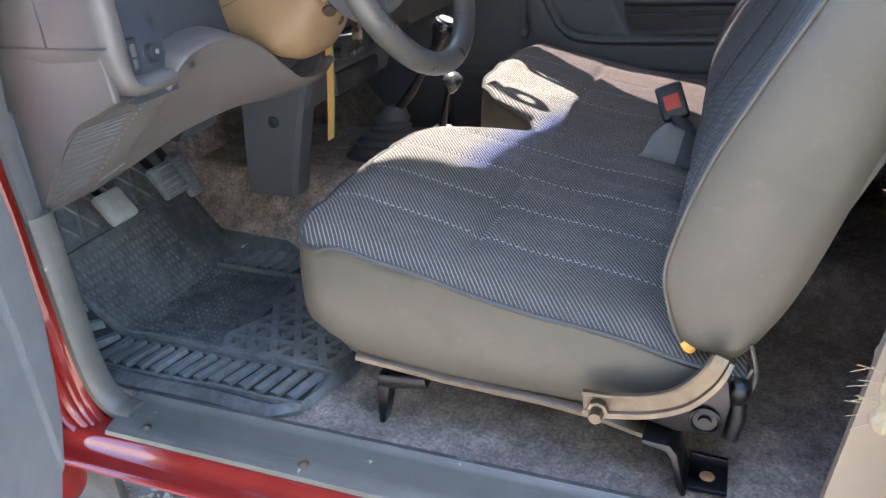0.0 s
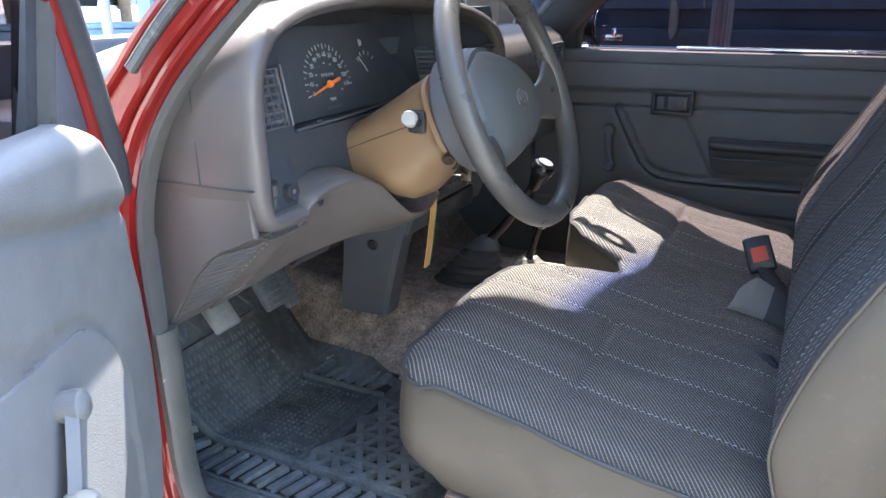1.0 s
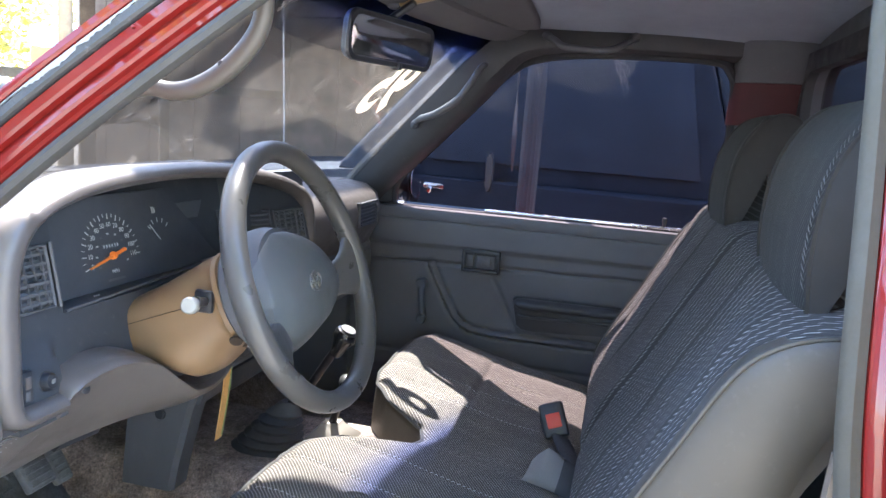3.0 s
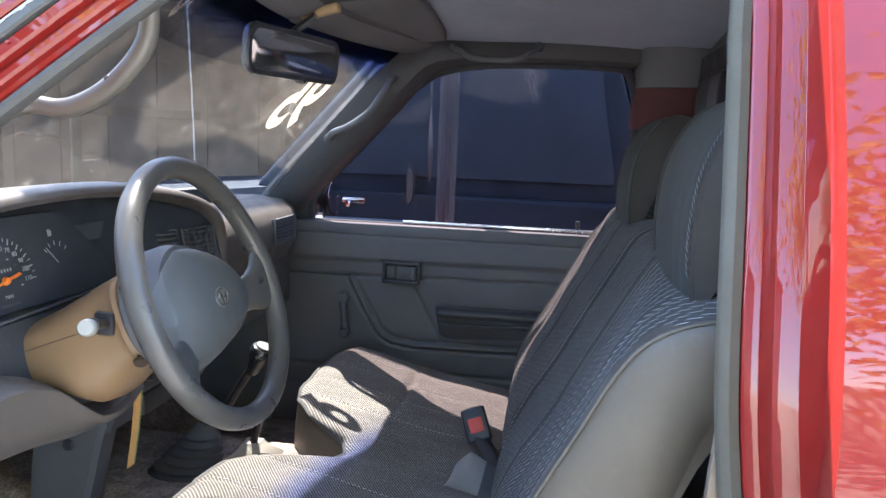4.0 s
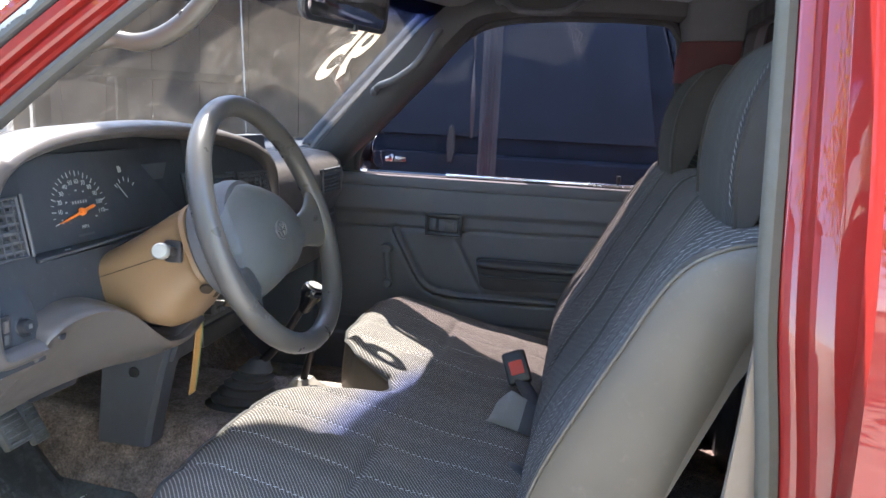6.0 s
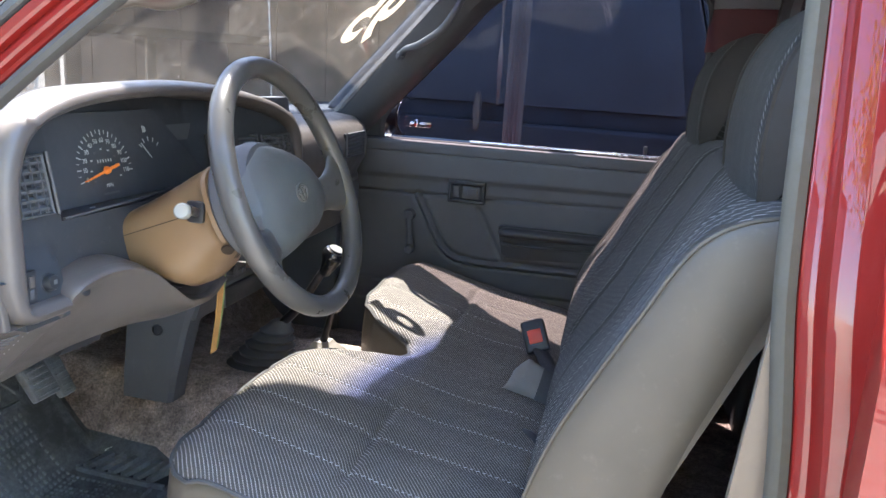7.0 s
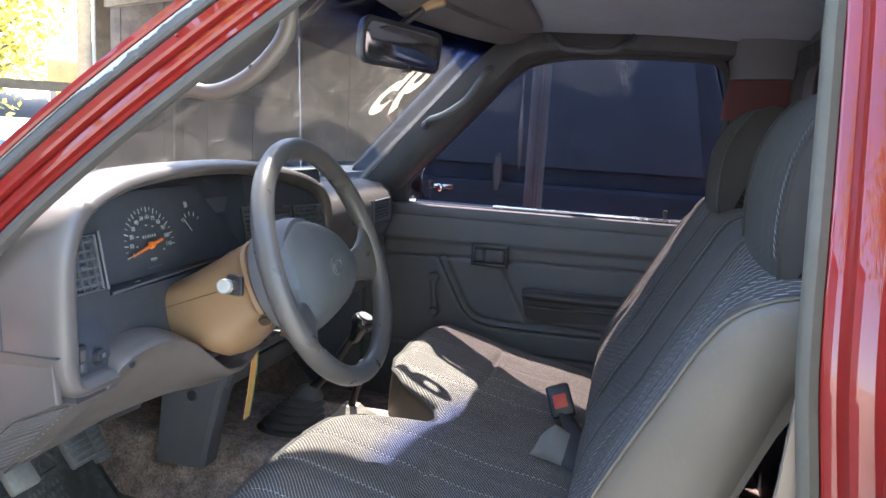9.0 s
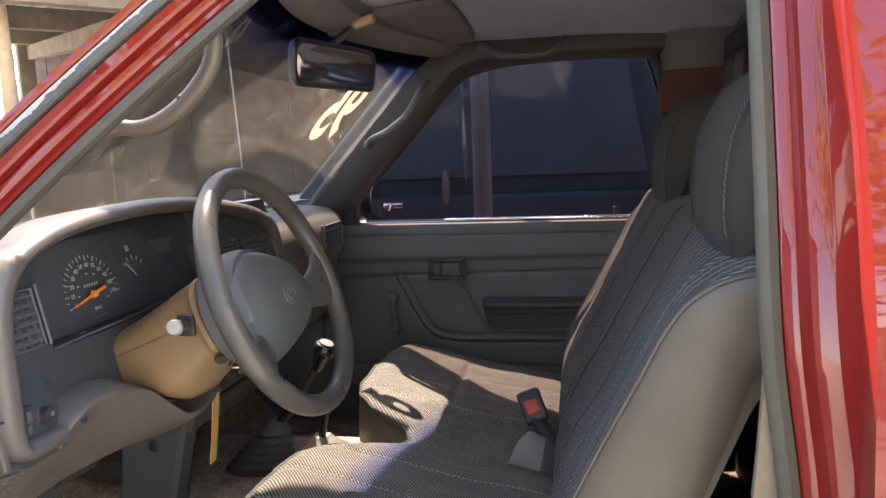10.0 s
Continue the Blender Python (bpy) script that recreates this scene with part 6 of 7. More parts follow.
for i in range(2):
    for j in range(8):
        x, y = -0.650 + 0.044 * i, 0.20 + 0.044 * j
        mat_bar(bm, (x, y), (x + 0.038, y + 0.038), 0.007, 0.0025)
        mat_bar(bm, (x + 0.038, y), (x, y + 0.038), 0.007, 0.002)
tagged(part("crossed_ribs", bm, MAT_RUBBER, mat_t, smooth=0), kind="stuff")
wear = bmesh.new()
mat_bar(wear, (-0.425, 0.573), (-0.436, 0.567), 0.004, 0.007)
part("worn_edge", wear, WHITE_PRINT, mat_t, "pale chipped edge", smooth=0)


# ---- driver's door, standing open ----
DB, DD, DN = Vector((-0.269, -0.022, 0)), Vector((0.485, -0.875, 0)).normalized(), Vector((0.875, 0.485, 0)).normalized()


def dp(s, z, n=0.0):
    """A place on the open door: along it from the hinge side, height, towards the cab."""
    return DB + s * DD + n * DN + Vector((0, 0, z))


door_1 = thing("door_1", dp(0.4, 0.60, -0.05), "open red driver's door with grey vinyl trim", "door", kind="structure")


def hinge_edge(z):
    return along([(0.60, 0.070), (0.65, 0.025), (0.70, -0.010), (0.76, -0.034), (0.82, -0.050), (0.92, -0.056), (1.0, -0.050), (1.06, -0.036), (1.09, -0.036), (1.115, -0.030), (1.155, -0.010), (1.185, 0.016), (1.20, 0.034), (1.208, 0.05)], z)


FOLD = [(-0.05, 1.100), (0.10, 1.122), (0.22, 1.150), (0.45, 1.185)]


def door_trim(u, v):
    z = 0.62 + 0.588 * v
    s0 = hinge_edge(z)
    s = s0 + (0.95 - s0) * u ** 1.6
    n = 0.0
    d = seg_gap(s, z, FOLD)
    fold_z = along(FOLD, s)
    n += 0.008 * min(1, max(0, (z - fold_z) / 0.02))
    n -= 0.004 * bump_line(d, 0.01)
    inside = s > 0.03 and z < along([(0.03, 0.92), (0.06, 1.01), (0.12, 1.046), (0.20, 1.05), (0.30, 1.10), (0.42, 1.155)], s)
    n -= 0.006 * bump_line(abs(s - 0.197), 0.004) * (1 if z < 1.04 else 0)
    n -= 0.004 * bump_line(abs(s - 0.212), 0.003) * (1 if z < 1.04 else 0)
    if inside:
        n -= 0.003
    n -= 0.012 * max(0, 1 - (s - s0) / 0.012) ** 2
    n -= 0.020 * max(0, (z - 1.185) / 0.023) ** 2
    return dp(s, z, n)


part("trim_panel", sheet(door_trim, 110, 110, -0.02 * DN), DOOR_GREY, door_1, "grey grained vinyl door trim", smooth=60)
BULGE = [(0.31, 1.015), (0.20, 1.033), (0.150, 1.031), (0.128, 1.030), (0.109, 1.025), (0.075, 0.999), (0.060, 0.971), (0.060, 0.938), (0.084, 0.898), (0.127, 0.852), (0.180, 0.815), (0.31, 0.79)]


def on_bulge(s, z):
    """The armrest swelling of the trim, leaning out towards its foot."""
    return dp(s, z, 0.10 * (1.03 - z))


bulge = smooth_path([on_bulge(*q) for q in BULGE], 4, True)
part("armrest_swell", prism([p - 0.030 * DN for p in bulge], 0.030 * DN, 0.004), DOOR_GREY, door_1, "grained armrest swelling of the door trim")
part("door_shell", loft([[dp(a, z, b) for a, b in ((hinge_edge(z) + 0.012, -0.095), (0.30, -0.095), (0.94, -0.03), (1.0, -0.05), (0.99, -0.13), (0.92, -0.145), (hinge_edge(z) - 0.005, -0.15), (hinge_edge(z) - 0.02, -0.12), (hinge_edge(z) - 0.012, -0.04))] for z in (0.55, 0.62, 0.78, 0.85, 0.92, 1.0, 1.06, 1.12, 1.16, 1.185)]), RED, door_1)
part("edge_seal", tube([dp(hinge_edge(0.62 + 0.0195 * k) - 0.012, 0.62 + 0.0195 * k, -0.035) for k in range(30)], 0.009, 8), SEAL_DARK, door_1)
# window frame: sloped front post, sill rubber, corner cover and dark glass
post = [dp(-0.078, 1.105, -0.034), dp(-0.064, 1.145, -0.03), dp(-0.050, 1.181, -0.03), dp(-0.028, 1.243, -0.03), dp(0.004, 1.317, -0.03), dp(0.06, 1.42, -0.022), dp(0.16, 1.54, -0.008), dp(0.27, 1.60, 0.0), dp(0.92, 1.60, 0.01)]
post = smooth_path(post, 5)
part("window_frame", tube(post, 0.008, 8), RED, door_1, "red window frame")
part("frame_seal", tube([p - 0.026 * DD for p in post], 0.017, 10), SEAL_DARK, door_1, "black rubber seal on the window frame")
part("corner_cover", prism([dp(-0.046, 1.186, -0.040), dp(0.046, 1.186, -0.040), dp(0.003, 1.305, -0.040), dp(-0.002, 1.300, -0.040)], 0.010 * DN, 0.001), TRIM_DARK, door_1, "dark triangular corner cover")
part("division_bar", loft([[dp(s + 0.37 * (1.19 - z), z, n) for s, n in ((0.044, -0.044), (0.044, -0.026), (0.058, -0.026), (0.060, -0.044))] for z in (1.186, 1.30, 1.45)]), SEAL, door_1, "grey window channel bar")
part("glass_run", loft([[dp(s + 0.37 * (1.19 - z), z, n) for s, n in ((0.062, -0.048), (0.062, -0.036), (0.083, -0.036), (0.085, -0.048))] for z in (1.186, 1.30, 1.45)]), SEAL_DARK, door_1, "worn rubber glass run")
part("sill_rubber", prism([dp(0.060, 1.188, -0.050), dp(0.95, 1.188, -0.050), dp(0.95, 1.203, -0.046), dp(0.060, 1.203, -0.046)], 0.024 * DN, 0.003), SEAL_DARK, door_1)
part("pane", prism([dp(0.080, 1.190, -0.046), dp(0.93, 1.190, -0.046), dp(0.93, 1.59, -0.012), dp(0.28, 1.59, -0.012), dp(0.040, 1.33, -0.036)], -0.004 * DN), TINTED, door_1, "dark tinted glass", smooth=0)
part("screw_recess", revolve([(0.0, 0.001), (0.006, 0.001), (0.0085, 0.003), (0.0095, 0.0)], dp(0.004, 1.143, 0.0035), DN, 14), BLACK, door_1)
CA, CB = on_bulge(0.187, 0.988), on_bulge(0.240, 0.922)
cw = (CB - CA).normalized()
cn = (DN + Vector((0, 0, 0.10))).normalized()
cs = cw.cross(cn)
crank = part("window_crank", join(revolve([(0.0135, -0.002), (0.015, 0.010), (0.0145, 0.018), (0.010, 0.022), (0.0, 0.023)], CA, cn, 20), loft([[CA + (CB - CA) * t + a * w * cs + (0.012 + 0.006 * t + b) * cn for a, b in ((-1, -0.004), (-0.6, 0.006), (0.6, 0.006), (1, -0.004))] for t, w in ((-0.10, 0.008), (0.0, 0.0125), (0.3, 0.0105), (0.7, 0.0085), (1.0, 0.0085))])), DOOR_GREY, door_1, "grey window winder")
part("crank_knob", revolve([(0.008, 0.004), (0.0135, 0.010), (0.0155, 0.020), (0.0145, 0.030), (0.010, 0.035), (0.0, 0.036)], CB, cn, 20), plastic("pale_knob", (0.28, 0.26, 0.22), 0.5, 900, 0.1, 0.1), crank, "pale winder knob")

# ---- small cab fittings ----
mirror = thing("rear_view_mirror", (-0.01, 0.78, 1.58), "black interior mirror hanging at the windshield", "mirror")
MP = [Vector((-0.042, 0.650, 1.542)), Vector((0.015, 0.930, 1.546))]
mr = (MP[1] - MP[0]).normalized()
mu = (Vector((0.10, 0.0, 1.0)) - mr * mr.dot(Vector((0.10, 0, 1)))).normalized()
mn = mu.cross(mr)
if mn.x < 0:
    mn = -mn
mc = (MP[0] + MP[1]) / 2


def mirror_loop(w, h, off, r=0.022):
    out = []
    for cx, cz, s in ((w - r, h - r, 0), (-w + r, h - r, 1), (-w + r, -h + r, 2), (w - r, -h + r, 3)):
        for k in range(6):
            a = (s + k / 5) * math.pi / 2
            out.append(mc + (cx + r * math.cos(a)) * mr + (cz + r * math.sin(a)) * mu + off * mn)
    return out


part("housing", loft([mirror_loop(0.112, 0.024, -0.030), mirror_loop(0.142, 0.038, -0.014), mirror_loop(0.149, 0.0415, 0.0), mirror_loop(0.147, 0.040, 0.004), mirror_loop(0.139, 0.033, 0.003)]), BLACK, mirror)
part("reflector", loft([mirror_loop(0.139, 0.033, 0.0032), mirror_loop(0.137, 0.032, 0.0045)]), MIRROR, mirror, "silvered mirror glass")
part("tab", box(mc.x - 0.01, mc.x + 0.008, mc.y + 0.018, mc.y + 0.034, mc.z - 0.045, mc.z - 0.034, 0.002), BLACK, mirror)
part("stem", tube(smooth_path([mc - 0.02 * mn, mc - 0.028 * mn + Vector((0.01, 0.0, 0.03)), (0.022, 0.785, 1.612)], 5), 0.007, 8), BLACK, mirror)
clip = thing("cream_clip", (0.035, 0.775, 1.622), "tan plastic clip fixed to the windshield header", "clip")
part("clip_body", moved(box(-0.036, 0.036, -0.013, 0.013, -0.0085, 0.0085, 0.005, 3), Matrix.Translation((0.020, 0.815, 1.624)) @ Euler((radians(6), radians(-15), radians(4))).to_matrix().to_4x4()), plastic("clip_tan", (0.36, 0.25, 0.125), 0.5, 900, 0.1, 0.1), clip)
part("clip_foot", box(-0.034, -0.010, 0.800, 0.826, 1.604, 1.624, 0.004), TRIM_DARK, clip)


def visor(y0, y1, label):
    v = thing("sun_visor", (0.10, (y0 + y1) / 2, 1.62), label, "sun visor", "sun visors")
    def f(u, w):
        y = y0 + (y1 - y0) * u
        e = 1 - (2 * u - 1) ** 8
        x = 0.020 + 0.165 * w + 0.016 * (1 - e) * (0.5 - w)
        edge = min(1, 12 * min(u, 1 - u, w, 1 - w) + 0.25)
        return Vector((x, y, roof((x + 0.02) / 0.82, (y - 0.262) / 1.12).z - 0.008 - 0.010 * edge ** 0.5))
    part("panel", sheet(f, 40, 24, (0, 0, 0.008)), VISOR_CLOTH, v, smooth=70)
    part("hinge", tube([f(t, 0.0) + Vector((0.002, 0, -0.003)) for t in (0.08, 0.3, 0.5, 0.7, 0.92)], 0.0045, 8), TRIM_DARK, v)
    return v


visor(0.88, 1.27, "folded grey sun visor on the passenger side")
visor(0.33, 0.70, "folded grey sun visor above the steering wheel")

HANDLE = plastic("handle_grey", (0.105, 0.092, 0.076), 0.36, 1400, 0.08, 0.1)
for name, pts, r, lab, mat in (
        ("grab_handle", [(-0.150, 0.225, 1.412), (-0.122, 0.250, 1.426), (-0.095, 0.258, 1.424), (-0.072, 0.260, 1.428), (-0.045, 0.261, 1.441), (-0.018, 0.261, 1.462), (0.004, 0.260, 1.488), (0.014, 0.258, 1.514), (0.018, 0.250, 1.550), (0.022, 0.238, 1.590)], 0.0105, "warm grey plastic grab handle on the front pillar", HANDLE),
        ("grab_handle", [(-0.125, 1.352, 1.405), (-0.105, 1.318, 1.418), (-0.060, 1.290, 1.432), (-0.005, 1.276, 1.468), (0.030, 1.270, 1.515), (0.045, 1.280, 1.545), (0.060, 1.300, 1.560)], 0.0085, "dark grey grab handle on the far front pillar", TRIM_DARK),
        ("grab_handle", [(0.195, 1.300, 1.628), (0.215, 1.272, 1.618), (0.245, 1.262, 1.602), (0.335, 1.262, 1.600), (0.372, 1.270, 1.616), (0.390, 1.300, 1.632)], 0.0075, "dark grey roof grab handle above the passenger door", TRIM_DARK)):
    h = thing(name, pts[0], lab, "grab handle", "grab handles")
    path = smooth_path(pts, 6)
    part("grip", tube(path, [r * (0.85 + 0.25 * math.sin(math.pi * k / (len(path) - 1))) for k in range(len(path))], 10), mat, h)
    for p, q in ((path[0], path[2]), (path[-1], path[-3])):
        part("mount", tube([p + (p - q) * 0.9, p, q], [1.5 * r, 1.5 * r, 1.1 * r], 8), mat, h)
    if mat is HANDLE:
        part("bolt", revolve([(0.0, 0.001), (0.0035, 0.001), (0.004, 0.0)], (-0.032, 0.2525, 1.457), (0.3, -0.9, -0.1), 10), BLACK, h)

num = thing("windshield_number", (-0.2, 1.2, 1.45), "cream year number lettered on the windshield", "sticker")
text_mesh("95", 1.0, (-0.137, 1.150, 1.479), Vector((-0.025, -0.060, -0.005)) / 0.55, Vector((0.119, -0.036, 0.118)) / 0.68, STICKER, "year_number", num, 0.0006, 0.0, "cream digits seen from behind", 0.022)

trim_b = thing("pillar_trim", (0.57, 0.14, 0.62), "beige broken trim on the rear pillar with torn foam", "trim", kind="structure")
part("trim", loft([[(x + 0.110 * (z - 0.7) * max(0, 1 - 0.55 * max(0, z - 0.9)), y + 0.10 * max(0, z - 1.15), z) for x, y in ((0.548, 0.114), (0.552, 0.140), (0.585, 0.165), (0.66, 0.17), (0.66, 0.12))] for z in (0.60, 0.70, 0.80, 0.90, 1.0, 1.1, 1.17)]), CREAM, trim_b)
fb = box(0.572, 0.625, 0.104, 0.160, 0.782, 0.852, 0.006, 2)
bmesh.ops.subdivide_edges(fb, edges=fb.edges[:], cuts=7, use_grid_fill=True)
for vtx in fb.verts:
    vtx.co += 0.008 * noise.noise_vector(vtx.co * 45) + 0.003 * noise.noise_vector(vtx.co * 160)
part("torn_foam", fb, FOAM, trim_b, "pale torn foam padding")
for k in range(9):
    z = 0.790 + 0.0072 * k
    a = Vector((0.574, 0.112 + 0.004 * (k % 3), z))
    part("frayed_thread", tube([a, a + Vector((-0.012, -0.004, 0.003 * (k % 4 - 1))), a + Vector((-0.022 - 0.003 * (k % 3), -0.006, 0.006 * (k % 4 - 1.5)))], 0.0004, 4), FOAM, trim_b)

# ---- outside ----
side_m = thing("side_mirror", (-0.21, 1.60, 1.18), "black outside mirror beyond the passenger window", "mirror")
part("housing", loft([[Vector((-0.212, 1.660, 1.235)) + Vector((dx, w * math.cos(a), h * math.sin(a))) for a in [2 * math.pi * k / 20 for k in range(20)]] for dx, w, h in ((-0.06, 0.03, 0.03), (-0.045, 0.065, 0.050), (0.0, 0.085, 0.062), (0.012, 0.085, 0.062), (0.012, 0.075, 0.052))]), BLACK, side_m)
part("reflector", loft([[Vector((-0.198 + d, 1.660 + 0.076 * math.cos(a), 1.235 + 0.053 * math.sin(a))) for a in [2 * math.pi * k / 20 for k in range(20)]] for d in (0.0, 0.002)]), MIRROR, side_m)
for k in range(6):
    part("slat", box(-0.187, -0.181, 1.628, 1.660, 1.184 + 0.0095 * k, 1.187 + 0.0095 * k, 0.001), CHROME, side_m)
part("lamp", revolve([(0.0, 0.004), (0.010, 0.003), (0.013, 0.0)], (-0.160, 1.672, 1.213), (1, -0.6, 0), 14), CHROME, side_m)
part("arm", tube([(-0.215, 1.60, 1.20), (-0.21, 1.545, 1.17), (-0.21, 1.50, 1.15)], 0.014, 8), BLACK, side_m)

ant = thing("antenna", (-0.47, 1.30, 1.10), "thin bare metal radio antenna in front of the windshield", "antenna")
part("mast", tube([(-0.455, 1.300, 1.10), (-0.465, 1.300, 1.40), (-0.490, 1.300, 1.90)], 0.0021, 6), plain("pale_steel", (0.70, 0.69, 0.66), 0.4, 100, 0.05, 0.1), ant)

hood = thing("hood", (-1.1, MID, 1.0), "red front hood and fenders of the pickup", "hood", kind="structure")
part("panel", sheet(lambda u, v: Vector((-2.05 + 1.17 * u, 0.08 + 1.44 * v, 1.00 + 0.11 * u + 0.03 * (1 - (2 * v - 1) ** 2) - 0.10 * abs(2 * v - 1) ** 8)), 20, 24, (0, 0, -0.5)), RED, hood)
part("cowl", box(-0.89, -0.535, 0.10, 1.50, 1.09, 1.165, 0.015), BLACK, hood)
part("side_skirt", box(-0.62, -0.395, -0.012, 0.09, 0.46, 1.10, 0.03), RED, hood)

part("mud_flap", box(-0.62, -0.388, 0.108, 0.124, 0.12, 0.50, 0.004), SEAL_DARK, hood, "black rubber mud flap")
bed = thing("truck_bed", (1.5, MID, 0.6), "red pickup bed behind the cab", "truck bed", kind="structure")
part("bed_side", box(0.86, 2.6, -0.02, 0.05, 0.55, 1.16, 0.03), RED, bed)
part("bed_side", box(0.86, 2.6, 1.55, 1.62, 0.55, 1.16, 0.03), RED, bed)
part("bed_floor", box(0.86, 2.6, 0.05, 1.55, 0.55, 0.62, 0.01), SEAL_DARK, bed)

post_o = thing("striped_post", (0.10, 1.80, 0.0), "pale striated post standing outside the passenger window", "post")
part("post_shaft", loft([[Vector((0.111 + (0.028 + 0.0018 * (k % 2)) * math.cos(a), 1.83 + (0.028 + 0.0018 * (k % 2)) * math.sin(a), z)) for k, a in enumerate([2 * math.pi * j / 32 for j in range(32)])] for z in (0.0, 0.6, 1.2, 1.5, 1.9, 2.4)]), plain("striated_wood", (0.125, 0.142, 0.165), 0.8, 60, 0.6, 0.3), post_o, smooth=0)
strip = thing("hanging_strip", (0.05, 1.83, 1.25), "thin pale twisted strip hanging beside the post", "strip")
part("ribbon", loft([[Vector((0.048 + 0.010 * k / 14 + 0.007 * math.cos(0.55 * k) * s, 1.83 + 0.007 * math.sin(0.55 * k) * s, 1.95 - 0.67 * k / 14)) for s in (-1, 1)] for k in range(15)], False, False), plain("pale_strip", (0.26, 0.27, 0.28), 0.7), strip)
wisp = thing("hanging_string", (0.36, 1.70, 1.52), "tangled pale string hanging outside the passenger window", "string")
for k in range(5):
    a0 = 1.3 * k
    part("thread", tube(smooth_path([(0.352 + 0.006 * k, 1.70, 1.75), (0.350 + 0.018 * math.cos(a0), 1.70, 1.64), (0.365 + 0.020 * math.cos(a0 + 2), 1.70, 1.60), (0.372 + 0.010 * math.cos(a0 + 4), 1.70, 1.56), (0.380 + 0.004 * k, 1.70, 1.52 + 0.008 * k)], 4), 0.0008, 5), DIAL_PRINT, wisp)


# ---- the yard ----
rnd = random.Random(21)
stones, facets = [], []
for k in range(1100):
    c = Vector((rnd.uniform(-0.85, 0.25), rnd.uniform(0.12, 0.75), 0.0))
    r = rnd.uniform(0.004, 0.016)
    q = Euler((rnd.uniform(0, 3), rnd.uniform(0, 3), rnd.uniform(0, 6))).to_matrix()
    n0 = len(stones)
    for d in ((1, 0, 0), (-1, 0, 0), (0, 1, 0), (0, -1, 0), (0, 0, 1), (0, 0, -1)):
        p = q @ (Vector(d) * r * rnd.uniform(0.7, 1.3))
        stones.append((c.x + p.x, c.y + p.y, max(0.0, 0.4 * r + 0.7 * p.z)))
    facets += [(n0 + a, n0 + b, n0 + e) for a, b, e in ((0, 2, 4), (2, 1, 4), (1, 3, 4), (3, 0, 4), (2, 0, 5), (1, 2, 5), (3, 1, 5), (0, 3, 5))]
me = bpy.data.meshes.new("gravel")
me.from_pydata(stones, [], facets)
gm = Nodes("gravel_stone")
gi = gm.add("ShaderNodeNewGeometry")
gm.set(Base_Color=gm.ramp(gi.outputs["Random Per Island"], (0.0, (0.12, 0.11, 0.10)), (0.6, (0.30, 0.28, 0.25)), (1.0, (0.52, 0.50, 0.46))), Roughness=0.9)
me.materials.append(gm.mat)
tagged(new("gravel", me), "loose grey gravel on the ground below the sill", "gravel", kind="stuff")


CAR_GLASS = plain("car_glass", (0.012, 0.013, 0.016), 0.12, 20, 0.0, 0.1)
# Opaque navy for car windows; veil and reflections are put into the colour
VEILED_GLASS = plain("veiled_car_glass", (0.041, 0.056, 0.083), 0.55, 6, 0.05, 0.12)
for film in (CAR_GLASS, VEILED_GLASS):
    film.node_tree.nodes["Principled BSDF"].inputs["Specular IOR Level"].default_value = 0.15


